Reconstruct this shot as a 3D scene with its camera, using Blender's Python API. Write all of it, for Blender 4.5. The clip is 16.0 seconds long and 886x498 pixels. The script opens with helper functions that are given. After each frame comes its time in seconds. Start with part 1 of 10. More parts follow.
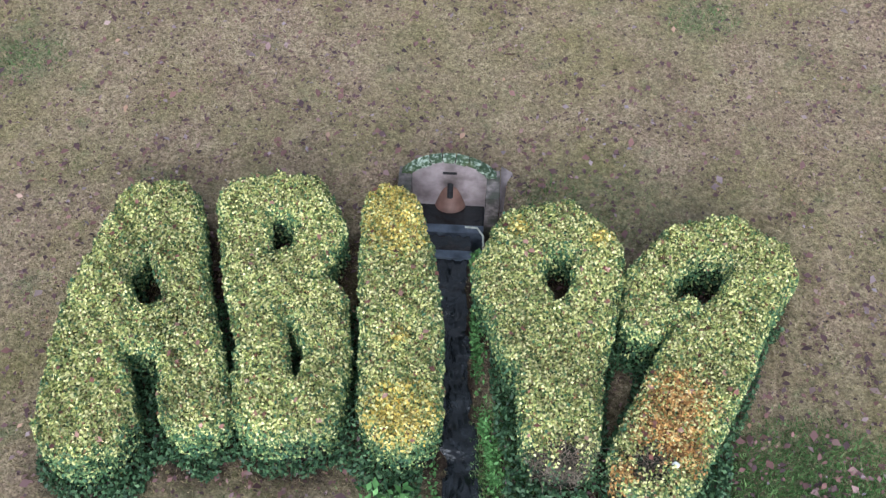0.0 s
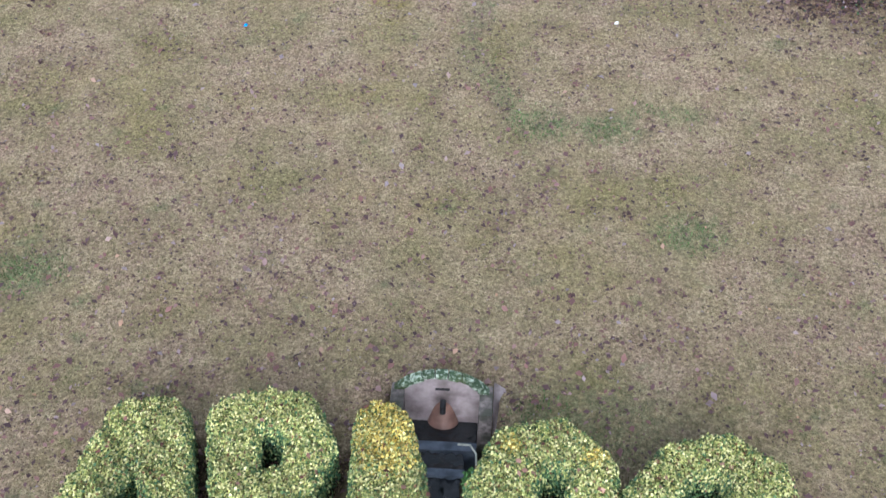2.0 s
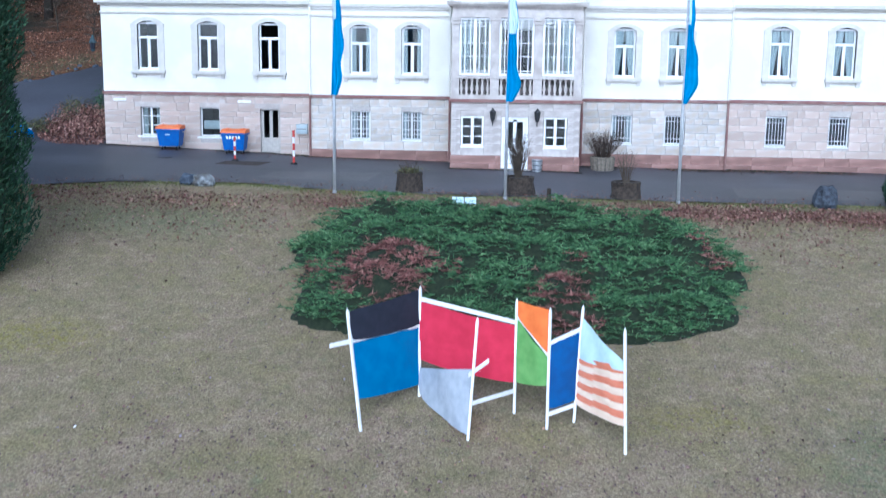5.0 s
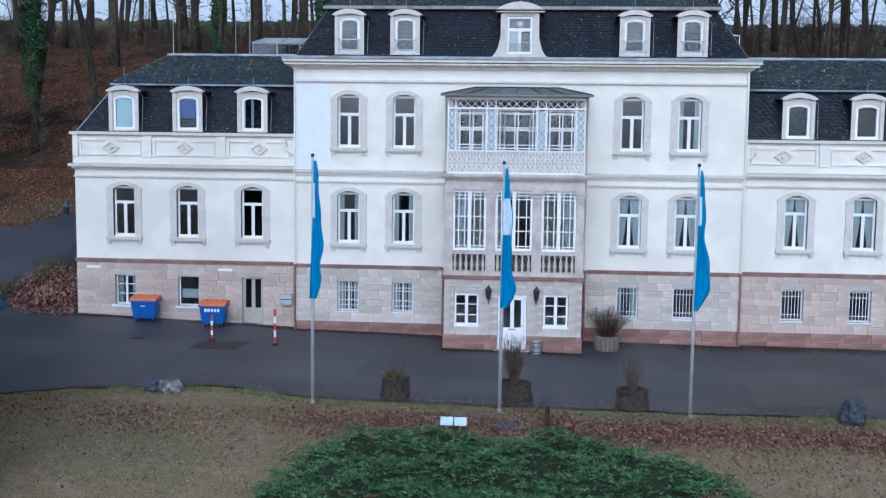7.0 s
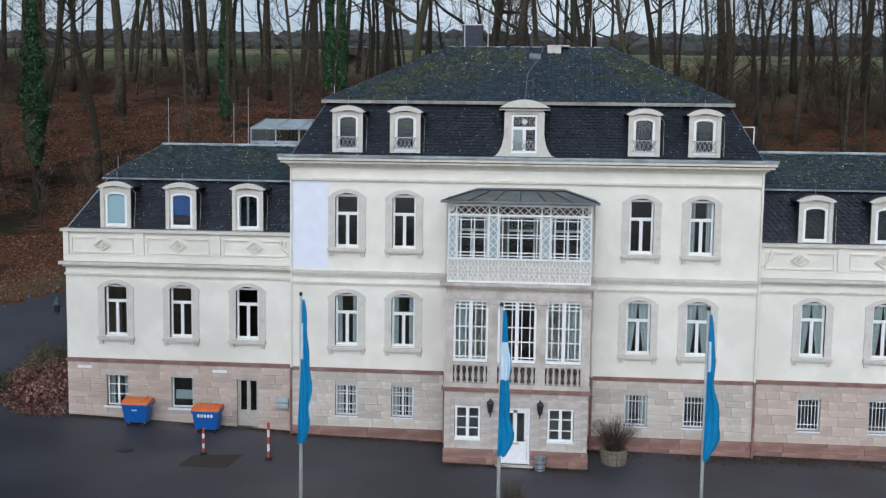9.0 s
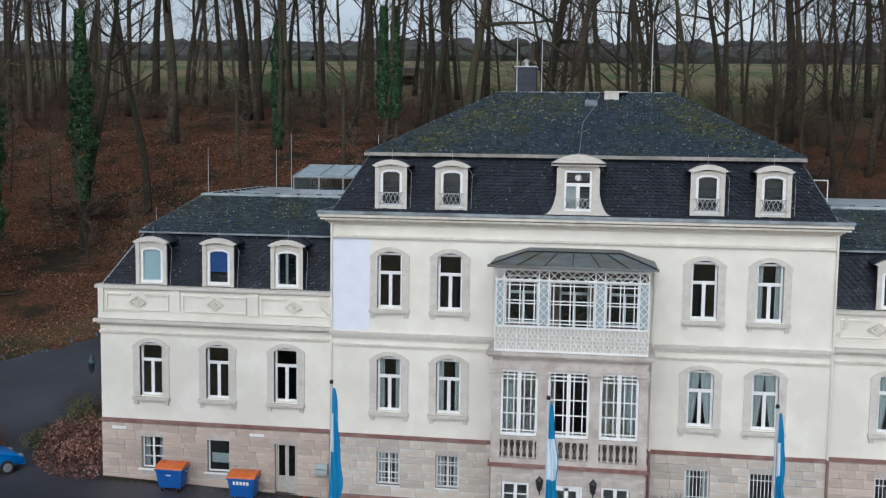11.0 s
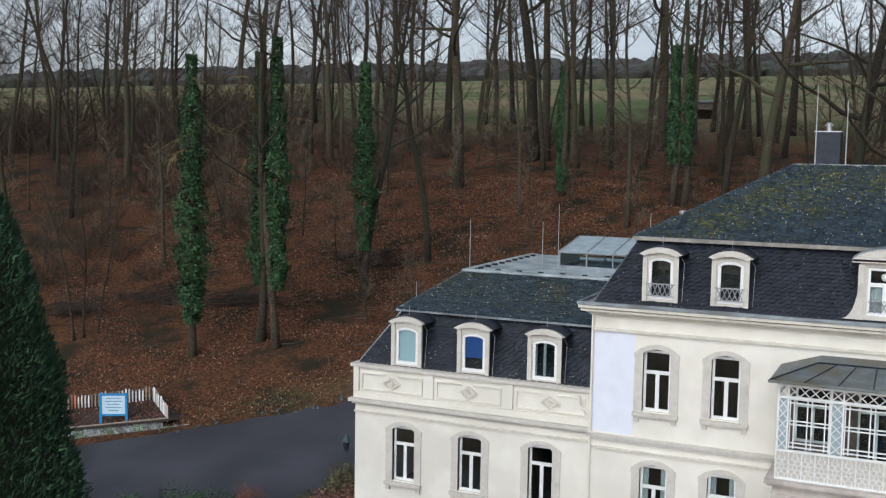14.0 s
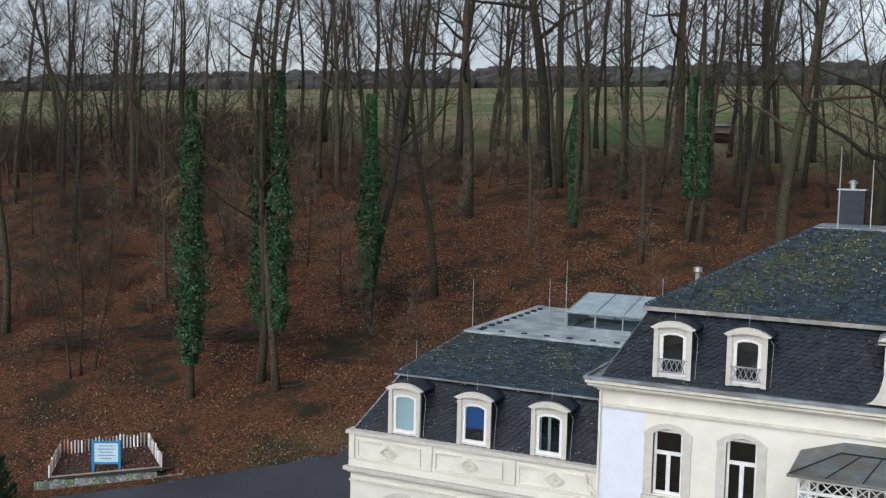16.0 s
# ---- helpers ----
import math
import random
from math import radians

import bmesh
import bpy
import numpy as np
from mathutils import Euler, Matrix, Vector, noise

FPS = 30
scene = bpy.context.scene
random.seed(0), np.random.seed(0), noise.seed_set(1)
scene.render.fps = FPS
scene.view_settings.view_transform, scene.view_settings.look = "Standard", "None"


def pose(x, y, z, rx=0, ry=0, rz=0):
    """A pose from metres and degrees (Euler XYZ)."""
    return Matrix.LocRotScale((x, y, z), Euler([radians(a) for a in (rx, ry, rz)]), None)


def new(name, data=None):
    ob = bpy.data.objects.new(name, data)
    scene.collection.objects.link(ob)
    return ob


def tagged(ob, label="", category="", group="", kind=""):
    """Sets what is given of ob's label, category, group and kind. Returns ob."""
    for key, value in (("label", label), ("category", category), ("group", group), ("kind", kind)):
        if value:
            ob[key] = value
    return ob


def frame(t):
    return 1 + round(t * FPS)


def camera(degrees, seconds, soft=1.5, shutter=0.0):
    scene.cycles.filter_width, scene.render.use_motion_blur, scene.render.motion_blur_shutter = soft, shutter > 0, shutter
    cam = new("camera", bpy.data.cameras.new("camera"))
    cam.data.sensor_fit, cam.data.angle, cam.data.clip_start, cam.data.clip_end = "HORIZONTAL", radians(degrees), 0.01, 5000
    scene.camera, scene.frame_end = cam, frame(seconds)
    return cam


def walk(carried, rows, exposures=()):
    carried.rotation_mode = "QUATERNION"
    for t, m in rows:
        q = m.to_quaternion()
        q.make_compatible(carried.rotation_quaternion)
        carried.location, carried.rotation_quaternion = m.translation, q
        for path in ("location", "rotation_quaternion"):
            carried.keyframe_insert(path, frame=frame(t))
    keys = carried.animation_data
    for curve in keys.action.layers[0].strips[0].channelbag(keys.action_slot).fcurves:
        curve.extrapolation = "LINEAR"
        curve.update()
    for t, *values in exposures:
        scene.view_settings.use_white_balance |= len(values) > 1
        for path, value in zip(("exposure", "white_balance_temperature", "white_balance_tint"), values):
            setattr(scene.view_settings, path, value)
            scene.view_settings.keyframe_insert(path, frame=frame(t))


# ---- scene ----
cam = camera(45.6, 16.0, soft=1.25, shutter=0.3)
METRES, EYE, TILT, LEAN, TURN = 28.6, 1.0, -49.6, -0.4, 3.4
ROWS = [
    (0.0, 0.0, 0.0, 0.0, 0.0, 0.0, -0.0),
    (0.5, 0.0006, -0.0001, 0.0006, 0.02, 1.85, -0.03),
    (1.0, 0.001, -0.0004, 0.0011, -0.0, 5.36, -0.06),
    (1.5, 0.0017, -0.0004, 0.0018, -0.02, 8.42, -0.09),
    (2.0, 0.003, -0.0005, 0.0049, 0.0, 11.02, -0.1),
    (2.5, 0.0044, 0.0004, 0.0129, -0.02, 13.3, -0.13),
    (3.0, 0.0066, 0.0025, 0.0305, -0.01, 15.22, -0.16),
    (3.5, 0.0091, 0.0065, 0.0628, 0.01, 17.63, -0.24),
    (4.0, 0.0125, 0.015, 0.105, 0.06, 22.75, -0.34),
    (4.5, 0.0157, 0.0262, 0.1535, 0.03, 31.18, -0.49),
    (5.0, 0.0205, 0.0343, 0.2003, 0.11, 39.39, -0.58),
    (7.5, 0.0456, 0.0042, 0.446, 0.32, 43.71, -0.94),
    (8.0, 0.0525, -0.0094, 0.487, 0.36, 43.82, -0.99),
    (8.5, 0.058, -0.0279, 0.5212, 0.42, 43.82, -1.07),
    (9.0, 0.0635, -0.0475, 0.5566, 0.92, 43.71, -1.66),
    (9.5, 0.0683, -0.0553, 0.5876, 2.09, 43.65, -3.01),
    (12.0, 0.0893, -0.0217, 0.7414, 4.58, 44.06, -6.04),
    (12.5, 0.0942, -0.0174, 0.7714, 7.01, 43.85, -8.77),
    (13.0, 0.098, -0.0145, 0.7999, 10.68, 43.27, -12.92),
    (13.5, 0.1003, -0.0136, 0.8272, 13.11, 42.76, -15.65),
    (14.0, 0.1019, -0.0143, 0.8536, 13.96, 42.62, -16.67),
    (14.5, 0.1018, -0.0153, 0.8803, 14.04, 42.68, -16.94),
    (15.0, 0.1001, -0.0184, 0.9065, 14.06, 42.73, -17.14),
    (15.5, 0.0962, -0.0215, 0.9359, 14.15, 42.7, -17.35),
    (16.0, 0.0889, -0.0182, 0.9683, 14.26, 42.69, -17.59),
]
EXPOSURES = [(0.0, 0.50, 5620, 9), (3.5, 0.62, 5500, 9), (4.2, 0.56, 5250, 8), (5.0, 0.24, 4800, 8), (7.3, -0.46, 5080, 10), (8.5, -0.50, 5500, 7), (9.2, -0.60, 5700, 8), (12.0, -0.58, 5850, 8), (14.0, -0.40, 6000, 9), (16.0, -0.36, 6000, 9)]
walk(cam, [(t, pose(0, 0, EYE, TILT, LEAN, TURN) @ pose(METRES * x, METRES * y, METRES * z, 90 + pitch, roll, yaw))
           for t, x, y, z, yaw, pitch, roll in ROWS], EXPOSURES)

# ---- world and light: an overcast winter day ----
SUN_ELEV, SUN_ROT = radians(34), radians(182)
world = bpy.data.worlds.new("overcast_sky")
scene.world = world
world.use_nodes = True
wn, wl = world.node_tree.nodes, world.node_tree.links
wn.clear()
w_out, w_bg = wn.new("ShaderNodeOutputWorld"), wn.new("ShaderNodeBackground")
w_sky, w_hsv = wn.new("ShaderNodeTexSky"), wn.new("ShaderNodeHueSaturation")
w_sky.sky_type, w_sky.sun_disc = "NISHITA", False
w_sky.sun_elevation, w_sky.sun_rotation = SUN_ELEV, SUN_ROT
w_sky.air_density, w_sky.dust_density = 1.0, 3.0
w_hsv.inputs["Saturation"].default_value = 0.25
w_tc, w_cloud, w_ramp, w_mix = wn.new("ShaderNodeTexCoord"), wn.new("ShaderNodeTexNoise"), wn.new("ShaderNodeValToRGB"), wn.new("ShaderNodeMix")
w_map = wn.new("ShaderNodeMapping")
w_map.inputs["Scale"].default_value = (2.0, 2.0, 7.0)
w_cloud.inputs["Scale"].default_value, w_cloud.inputs["Detail"].default_value = 1.6, 6
w_ramp.color_ramp.elements[0].position, w_ramp.color_ramp.elements[0].color = 0.35, (1.08, 1.12, 1.18, 1)
w_ramp.color_ramp.elements[1].position, w_ramp.color_ramp.elements[1].color = 0.65, (1.58, 1.57, 1.55, 1)
w_mix.data_type, w_mix.blend_type = "RGBA", "MULTIPLY"
w_mix.inputs["Factor"].default_value = 1.0
wl.new(w_tc.outputs["Generated"], w_map.inputs["Vector"])
wl.new(w_map.outputs["Vector"], w_cloud.inputs["Vector"])
wl.new(w_cloud.outputs["Fac"], w_ramp.inputs["Fac"])
wl.new(w_sky.outputs["Color"], w_hsv.inputs["Color"])
wl.new(w_hsv.outputs["Color"], w_mix.inputs["A"])
wl.new(w_ramp.outputs["Color"], w_mix.inputs["B"])
wl.new(w_mix.outputs["Result"], w_bg.inputs["Color"])
wl.new(w_bg.outputs["Background"], w_out.inputs["Surface"])
w_bg.inputs["Strength"].default_value = 0.15
sun_data = bpy.data.lights.new("sun", "SUN")
sun_data.energy, sun_data.angle, sun_data.color = 0.9, radians(60), (1.0, 0.97, 0.93)
sun = new("sun", sun_data)
sun.rotation_euler = (radians(90) - SUN_ELEV, 0, radians(180) - SUN_ROT)

# ---- materials ----
def rgb(r, g, b):
    return (r, g, b, 1)


def material(name, c1, c2, scale=4.0, c3=None, scale3=0.6, rough=0.8, metal=0.0, bump=0.3, bump_scale=None, island=0.0, obj=0.0, detail=6, lo=0.35, hi=0.65, lo3=0.45, hi3=0.62):
    """A surface of two blended colours with fine grain, larger stains of a third, and relief."""
    m = bpy.data.materials.new(name)
    m.use_nodes = True
    n, l = m.node_tree.nodes, m.node_tree.links
    b = n["Principled BSDF"]
    b.inputs["Roughness"].default_value, b.inputs["Metallic"].default_value = rough, metal
    tc = n.new("ShaderNodeTexCoord")
    no = n.new("ShaderNodeTexNoise")
    no.inputs["Scale"].default_value, no.inputs["Detail"].default_value = scale, detail
    l.new(tc.outputs["Object"], no.inputs["Vector"])
    ra = n.new("ShaderNodeValToRGB")
    ra.color_ramp.elements[0].position, ra.color_ramp.elements[0].color = lo, rgb(*c1)
    ra.color_ramp.elements[1].position, ra.color_ramp.elements[1].color = hi, rgb(*c2)
    l.new(no.outputs["Fac"], ra.inputs["Fac"])
    col = ra.outputs["Color"]
    if c3:
        n3 = n.new("ShaderNodeTexNoise")
        n3.inputs["Scale"].default_value, n3.inputs["Detail"].default_value = scale3, 5
        l.new(tc.outputs["Object"], n3.inputs["Vector"])
        r3 = n.new("ShaderNodeMapRange")
        r3.inputs["From Min"].default_value, r3.inputs["From Max"].default_value = lo3, hi3
        l.new(n3.outputs["Fac"], r3.inputs["Value"])
        mx = n.new("ShaderNodeMix")
        mx.data_type = "RGBA"
        l.new(r3.outputs["Result"], mx.inputs["Factor"])
        l.new(col, mx.inputs["A"])
        mx.inputs["B"].default_value = rgb(*c3)
        col = mx.outputs["Result"]
    if island or obj:
        src = n.new("ShaderNodeNewGeometry").outputs["Random Per Island"] if island else n.new("ShaderNodeObjectInfo").outputs["Random"]
        amount = island or obj
        mr = n.new("ShaderNodeMapRange")
        mr.inputs["To Min"].default_value, mr.inputs["To Max"].default_value = 1 - amount, 1 + amount
        l.new(src, mr.inputs["Value"])
        hs = n.new("ShaderNodeHueSaturation")
        l.new(mr.outputs["Result"], hs.inputs["Value"])
        l.new(col, hs.inputs["Color"])
        col = hs.outputs["Color"]
    l.new(col, b.inputs["Base Color"])
    if bump:
        nb = n.new("ShaderNodeTexNoise")
        nb.inputs["Scale"].default_value, nb.inputs["Detail"].default_value = bump_scale or scale * 3, 6
        l.new(tc.outputs["Object"], nb.inputs["Vector"])
        bp = n.new("ShaderNodeBump")
        bp.inputs["Strength"].default_value, bp.inputs["Distance"].default_value = bump, 0.02
        l.new(nb.outputs["Fac"], bp.inputs["Height"])
        l.new(bp.outputs["Normal"], b.inputs["Normal"])
    return m


def leaf_material(name, stops, rough=0.55, spec=0.3):
    """Leaves, each of one colour out of a row of (position, colour)."""
    m = bpy.data.materials.new(name)
    m.use_nodes = True
    n, l = m.node_tree.nodes, m.node_tree.links
    b = n["Principled BSDF"]
    b.inputs["Roughness"].default_value = rough
    b.inputs["Specular IOR Level"].default_value = spec
    ge, ra = n.new("ShaderNodeNewGeometry"), n.new("ShaderNodeValToRGB")
    els = ra.color_ramp.elements
    while len(els) < len(stops):
        els.new(0.5)
    for e, (p, c) in zip(els, stops):
        e.position, e.color = p, rgb(*c)
    tc, no, mr, hs = n.new("ShaderNodeTexCoord"), n.new("ShaderNodeTexNoise"), n.new("ShaderNodeMapRange"), n.new("ShaderNodeHueSaturation")
    no.inputs["Scale"].default_value, no.inputs["Detail"].default_value = 1.7, 3
    mr.inputs["From Min"].default_value, mr.inputs["From Max"].default_value = 0.3, 0.7
    mr.inputs["To Min"].default_value, mr.inputs["To Max"].default_value = 0.72, 1.25
    l.new(tc.outputs["Object"], no.inputs["Vector"])
    l.new(no.outputs["Fac"], mr.inputs["Value"])
    l.new(mr.outputs["Result"], hs.inputs["Value"])
    l.new(ge.outputs["Random Per Island"], ra.inputs["Fac"])
    l.new(ra.outputs["Color"], hs.inputs["Color"])
    l.new(hs.outputs["Color"], b.inputs["Base Color"])
    return m


def glass_material(name, tint=(0.9, 0.95, 0.95), rough=0.02):
    m = bpy.data.materials.new(name)
    m.use_nodes = True
    n, l = m.node_tree.nodes, m.node_tree.links
    n.clear()
    out, tr, gl, mx, fr = (n.new("ShaderNode" + k) for k in ("OutputMaterial", "BsdfTransparent", "BsdfGlossy", "MixShader", "Fresnel"))
    fr.inputs["IOR"].default_value = 1.5
    tr.inputs["Color"].default_value = rgb(*tint)
    gl.inputs["Roughness"].default_value = rough
    l.new(fr.outputs["Fac"], mx.inputs["Fac"])
    l.new(tr.outputs["BSDF"], mx.inputs[1])
    l.new(gl.outputs["BSDF"], mx.inputs[2])
    l.new(mx.outputs["Shader"], out.inputs["Surface"])
    return m


def lawn_material():
    m = bpy.data.materials.new("winter_lawn")
    m.use_nodes = True
    n, l = m.node_tree.nodes, m.node_tree.links
    b = n["Principled BSDF"]
    b.inputs["Roughness"].default_value = 0.95
    b.inputs["Specular IOR Level"].default_value = 0.15
    tc = n.new("ShaderNodeTexCoord")

    def noise_fac(scale, detail, lo, hi, stretch=None):
        no, mr = n.new("ShaderNodeTexNoise"), n.new("ShaderNodeMapRange")
        no.inputs["Scale"].default_value, no.inputs["Detail"].default_value = scale, detail
        no.inputs["Roughness"].default_value = 0.65
        mr.inputs["From Min"].default_value, mr.inputs["From Max"].default_value = lo, hi
        if stretch:
            mp = n.new("ShaderNodeMapping")
            mp.inputs["Location"].default_value = stretch
            l.new(tc.outputs["Object"], mp.inputs["Vector"])
            l.new(mp.outputs["Vector"], no.inputs["Vector"])
        else:
            l.new(tc.outputs["Object"], no.inputs["Vector"])
        l.new(no.outputs["Fac"], mr.inputs["Value"])
        return mr.outputs["Result"]

    def mix(fac, a, bcol):
        mx = n.new("ShaderNodeMix")
        mx.data_type = "RGBA"
        for key, v in (("Factor", fac), ("A", a), ("B", bcol)):
            if hasattr(v, "is_linked"):
                l.new(v, mx.inputs[key])
            else:
                mx.inputs[key].default_value = v
        return mx.outputs["Result"]

    def attr(name):
        a = n.new("ShaderNodeAttribute")
        a.attribute_name = name
        return a.outputs["Fac"]

    straw = mix(noise_fac(34, 6, 0.36, 0.64), rgb(0.175, 0.128, 0.082), rgb(0.525, 0.420, 0.280))
    rosy = mix(noise_fac(30, 6, 0.36, 0.64, (3, 3, 9)), rgb(0.160, 0.108, 0.078), rgb(0.470, 0.350, 0.245))
    olive = mix(noise_fac(30, 6, 0.36, 0.64, (5, 3, 1)), rgb(0.108, 0.094, 0.046), rgb(0.350, 0.300, 0.155))
    tawny = mix(noise_fac(32, 6, 0.36, 0.64, (1, 6, 2)), rgb(0.098, 0.080, 0.042), rgb(0.320, 0.258, 0.145))
    green = mix(noise_fac(28, 6, 0.36, 0.64, (2, 8, 4)), rgb(0.055, 0.075, 0.036), rgb(0.215, 0.240, 0.125))
    litter = mix(noise_fac(14, 6, 0.35, 0.65, (9, 1, 0)), rgb(0.060, 0.030, 0.020), rgb(0.200, 0.100, 0.058))
    forest = mix(noise_fac(5, 8, 0.38, 0.62, (1, 1, 7)), rgb(0.034, 0.017, 0.010), rgb(0.150, 0.068, 0.034))
    forest = mix(noise_fac(0.35, 5, 0.47, 0.62, (3, 1, 2)), forest, rgb(0.028, 0.024, 0.014))
    field = mix(noise_fac(0.03, 4, 0.42, 0.56), rgb(0.088, 0.120, 0.046), rgb(0.205, 0.170, 0.095))
    def broken(name, scale, lo, hi):
        mu = n.new("ShaderNodeMath")
        mu.operation = "MULTIPLY"
        l.new(attr(name), mu.inputs[0])
        l.new(noise_fac(scale, 6, lo, hi, (scale, 2, 1)), mu.inputs[1])
        return mu.outputs["Value"]

    col = mix(noise_fac(2.4, 8, 0.40, 0.62, (4, 4, 2)), straw, rosy)
    col = mix(noise_fac(0.7, 8, 0.42, 0.66), col, olive)
    col = mix(noise_fac(1.6, 7, 0.58, 0.76, (7, 7, 7)), col, green)
    col = mix(broken("meadow", 2.5, 0.30, 0.62), col, tawny)
    tint = n.new("ShaderNodeMath")
    tint.operation = "MULTIPLY"
    l.new(noise_fac(0.8, 7, 0.50, 0.70, (1, 9, 3)), tint.inputs[0])
    tint.inputs[1].default_value = 0.36
    col = mix(tint.outputs["Value"], col, mix(noise_fac(30, 6, 0.36, 0.64, (8, 2, 5)), rgb(0.130, 0.110, 0.034), rgb(0.400, 0.345, 0.120)))
    col = mix(broken("growth", 7, 0.34, 0.54), col, green)
    col = mix(broken("moss", 5, 0.40, 0.62), col, rgb(0.250, 0.215, 0.050))
    col = mix(broken("litter", 6, 0.38, 0.60), col, litter)
    col = mix(attr("soil"), col, mix(noise_fac(18, 6, 0.35, 0.65), rgb(0.018, 0.013, 0.010), rgb(0.062, 0.042, 0.030)))
    col = mix(attr("forest"), col, forest)
    col = mix(attr("field"), col, field)
    dark = n.new("ShaderNodeHueSaturation")
    mr = n.new("ShaderNodeMapRange")
    mr.inputs["To Min"].default_value, mr.inputs["To Max"].default_value = 0.50, 1.50
    l.new(noise_fac(16, 7, 0.30, 0.70, (6, 6, 6)), mr.inputs["Value"])
    l.new(mr.outputs["Result"], dark.inputs["Value"])
    l.new(col, dark.inputs["Color"])
    l.new(dark.outputs["Color"], b.inputs["Base Color"])
    bp = n.new("ShaderNodeBump")
    bp.inputs["Strength"].default_value, bp.inputs["Distance"].default_value = 0.8, 0.04
    l.new(noise_fac(40, 6, 0.2, 0.8), bp.inputs["Height"])
    l.new(bp.outputs["Normal"], b.inputs["Normal"])
    return m


M = {}
M["lawn"] = lawn_material()
M["asphalt"] = material("damp_asphalt", (0.018, 0.0195, 0.025), (0.034, 0.0355, 0.044), 30, (0.058, 0.059, 0.073), 0.2, rough=0.55, bump=0.25, bump_scale=120, lo3=0.40, hi3=0.7)
M["rubber_road"] = material("newer_asphalt", (0.018, 0.019, 0.023), (0.032, 0.033, 0.037), 26, (0.042, 0.042, 0.047), 0.4, rough=0.48, bump=0.25, bump_scale=120)
M["cream"] = material("cream_render", (0.735, 0.695, 0.61), (0.79, 0.755, 0.675), 1.3, (0.70, 0.665, 0.585), 0.5, rough=0.9, bump=0.15, bump_scale=90)
M["fresh"] = material("fresh_white_render", (0.70, 0.72, 0.80), (0.74, 0.76, 0.84), 2, rough=0.9, bump=0.12, bump_scale=90)
M["edge"] = material("dull_roof_moulding", (0.26, 0.24, 0.215), (0.36, 0.335, 0.30), 5, (0.20, 0.19, 0.165), 1.5, rough=0.85, bump=0.3)
M["sapling"] = material("pale_sapling_twigs", (0.075, 0.056, 0.038), (0.135, 0.104, 0.073), 3, rough=0.95, bump=0, obj=0.4)
M["trim"] = material("grey_sandstone_trim", (0.55, 0.515, 0.46), (0.61, 0.575, 0.515), 5, (0.48, 0.445, 0.39), 1.8, lo3=0.56, hi3=0.76, rough=0.85, bump=0.2)
M["cornice"] = material("pale_rendered_cornice", (0.60, 0.56, 0.48), (0.68, 0.64, 0.56), 4, (0.50, 0.46, 0.39), 1.4, lo3=0.54, hi3=0.74, rough=0.88, bump=0.2)
M["bay"] = material("brownish_bay_stone", (0.48, 0.43, 0.385), (0.57, 0.515, 0.465), 4, (0.41, 0.355, 0.315), 1.2, rough=0.85, bump=0.3)
M["stone"] = material("pink_sandstone_block", (0.48, 0.455, 0.420), (0.62, 0.590, 0.545), 3.0, (0.50, 0.42, 0.335), 0.8, rough=0.9, bump=0.5, bump_scale=30, obj=0.15, lo3=0.5, hi3=0.66)
M["joint"] = material("lime_mortar", (0.40, 0.36, 0.325), (0.49, 0.445, 0.40), 12, rough=0.95, bump=0.4)
M["redstone"] = material("red_sandstone_plinth", (0.29, 0.155, 0.125), (0.42, 0.26, 0.215), 3, (0.22, 0.125, 0.10), 0.9, rough=0.9, bump=0.5, bump_scale=24, obj=0.15)
M["redband"] = material("red_painted_band", (0.175, 0.080, 0.070), (0.235, 0.115, 0.098), 4, (0.26, 0.16, 0.135), 1.5, rough=0.85, bump=0.2)
M["slate"] = material("grey_slate", (0.021, 0.036, 0.051), (0.064, 0.090, 0.116), 7, (0.060, 0.066, 0.034), 0.55, rough=0.58, bump=0.3, island=0.34, lo3=0.57, hi3=0.75)
M["slate_piece"] = material("loose_grey_slate", (0.021, 0.036, 0.051), (0.064, 0.090, 0.116), 7, (0.060, 0.066, 0.034), 0.55, rough=0.58, bump=0.3, obj=0.34, lo3=0.57, hi3=0.75)
M["mansard"] = material("dark_fish_scale_slate", (0.006, 0.009, 0.015), (0.017, 0.022, 0.034), 6, rough=0.55, bump=0.3, island=0.35)
M["lichen"] = material("pale_lichen", (0.34, 0.35, 0.30), (0.55, 0.56, 0.50), 20, rough=1.0, bump=0.2)
# Opaque pale colour stands in for the bright look of the lantern glass.
M["roofglass"] = material("dusty_wired_glass", (0.30, 0.38, 0.41), (0.40, 0.48, 0.51), 2, rough=0.25, bump=0.05)
M["stone_pink"] = material("rosy_sandstone_block", (0.50, 0.435, 0.375), (0.62, 0.55, 0.485), 3.0, (0.48, 0.38, 0.315), 0.7, rough=0.9, bump=0.5, bump_scale=30, obj=0.13)
M["moss"] = material("roof_moss", (0.055, 0.062, 0.015), (0.145, 0.145, 0.038), 6, rough=1.0, bump=0.8)
M["zinc"] = material("weathered_zinc", (0.20, 0.225, 0.25), (0.30, 0.335, 0.36), 2.0, (0.16, 0.17, 0.18), 0.8, rough=0.5, metal=0.35, bump=0.1)
M["flatroof"] = material("grey_roof_membrane", (0.33, 0.385, 0.40), (0.45, 0.50, 0.515), 1.5, (0.22, 0.26, 0.27), 0.9, rough=0.5, bump=0.1)
M["old_zinc"] = material("dark_weathered_zinc", (0.115, 0.135, 0.140), (0.185, 0.205, 0.210), 2.5, (0.13, 0.125, 0.10), 0.9, rough=0.55, metal=0.2, bump=0.12)
M["white"] = material("white_window_paint", (0.74, 0.74, 0.73), (0.82, 0.82, 0.81), 9, rough=0.45, bump=0.05)
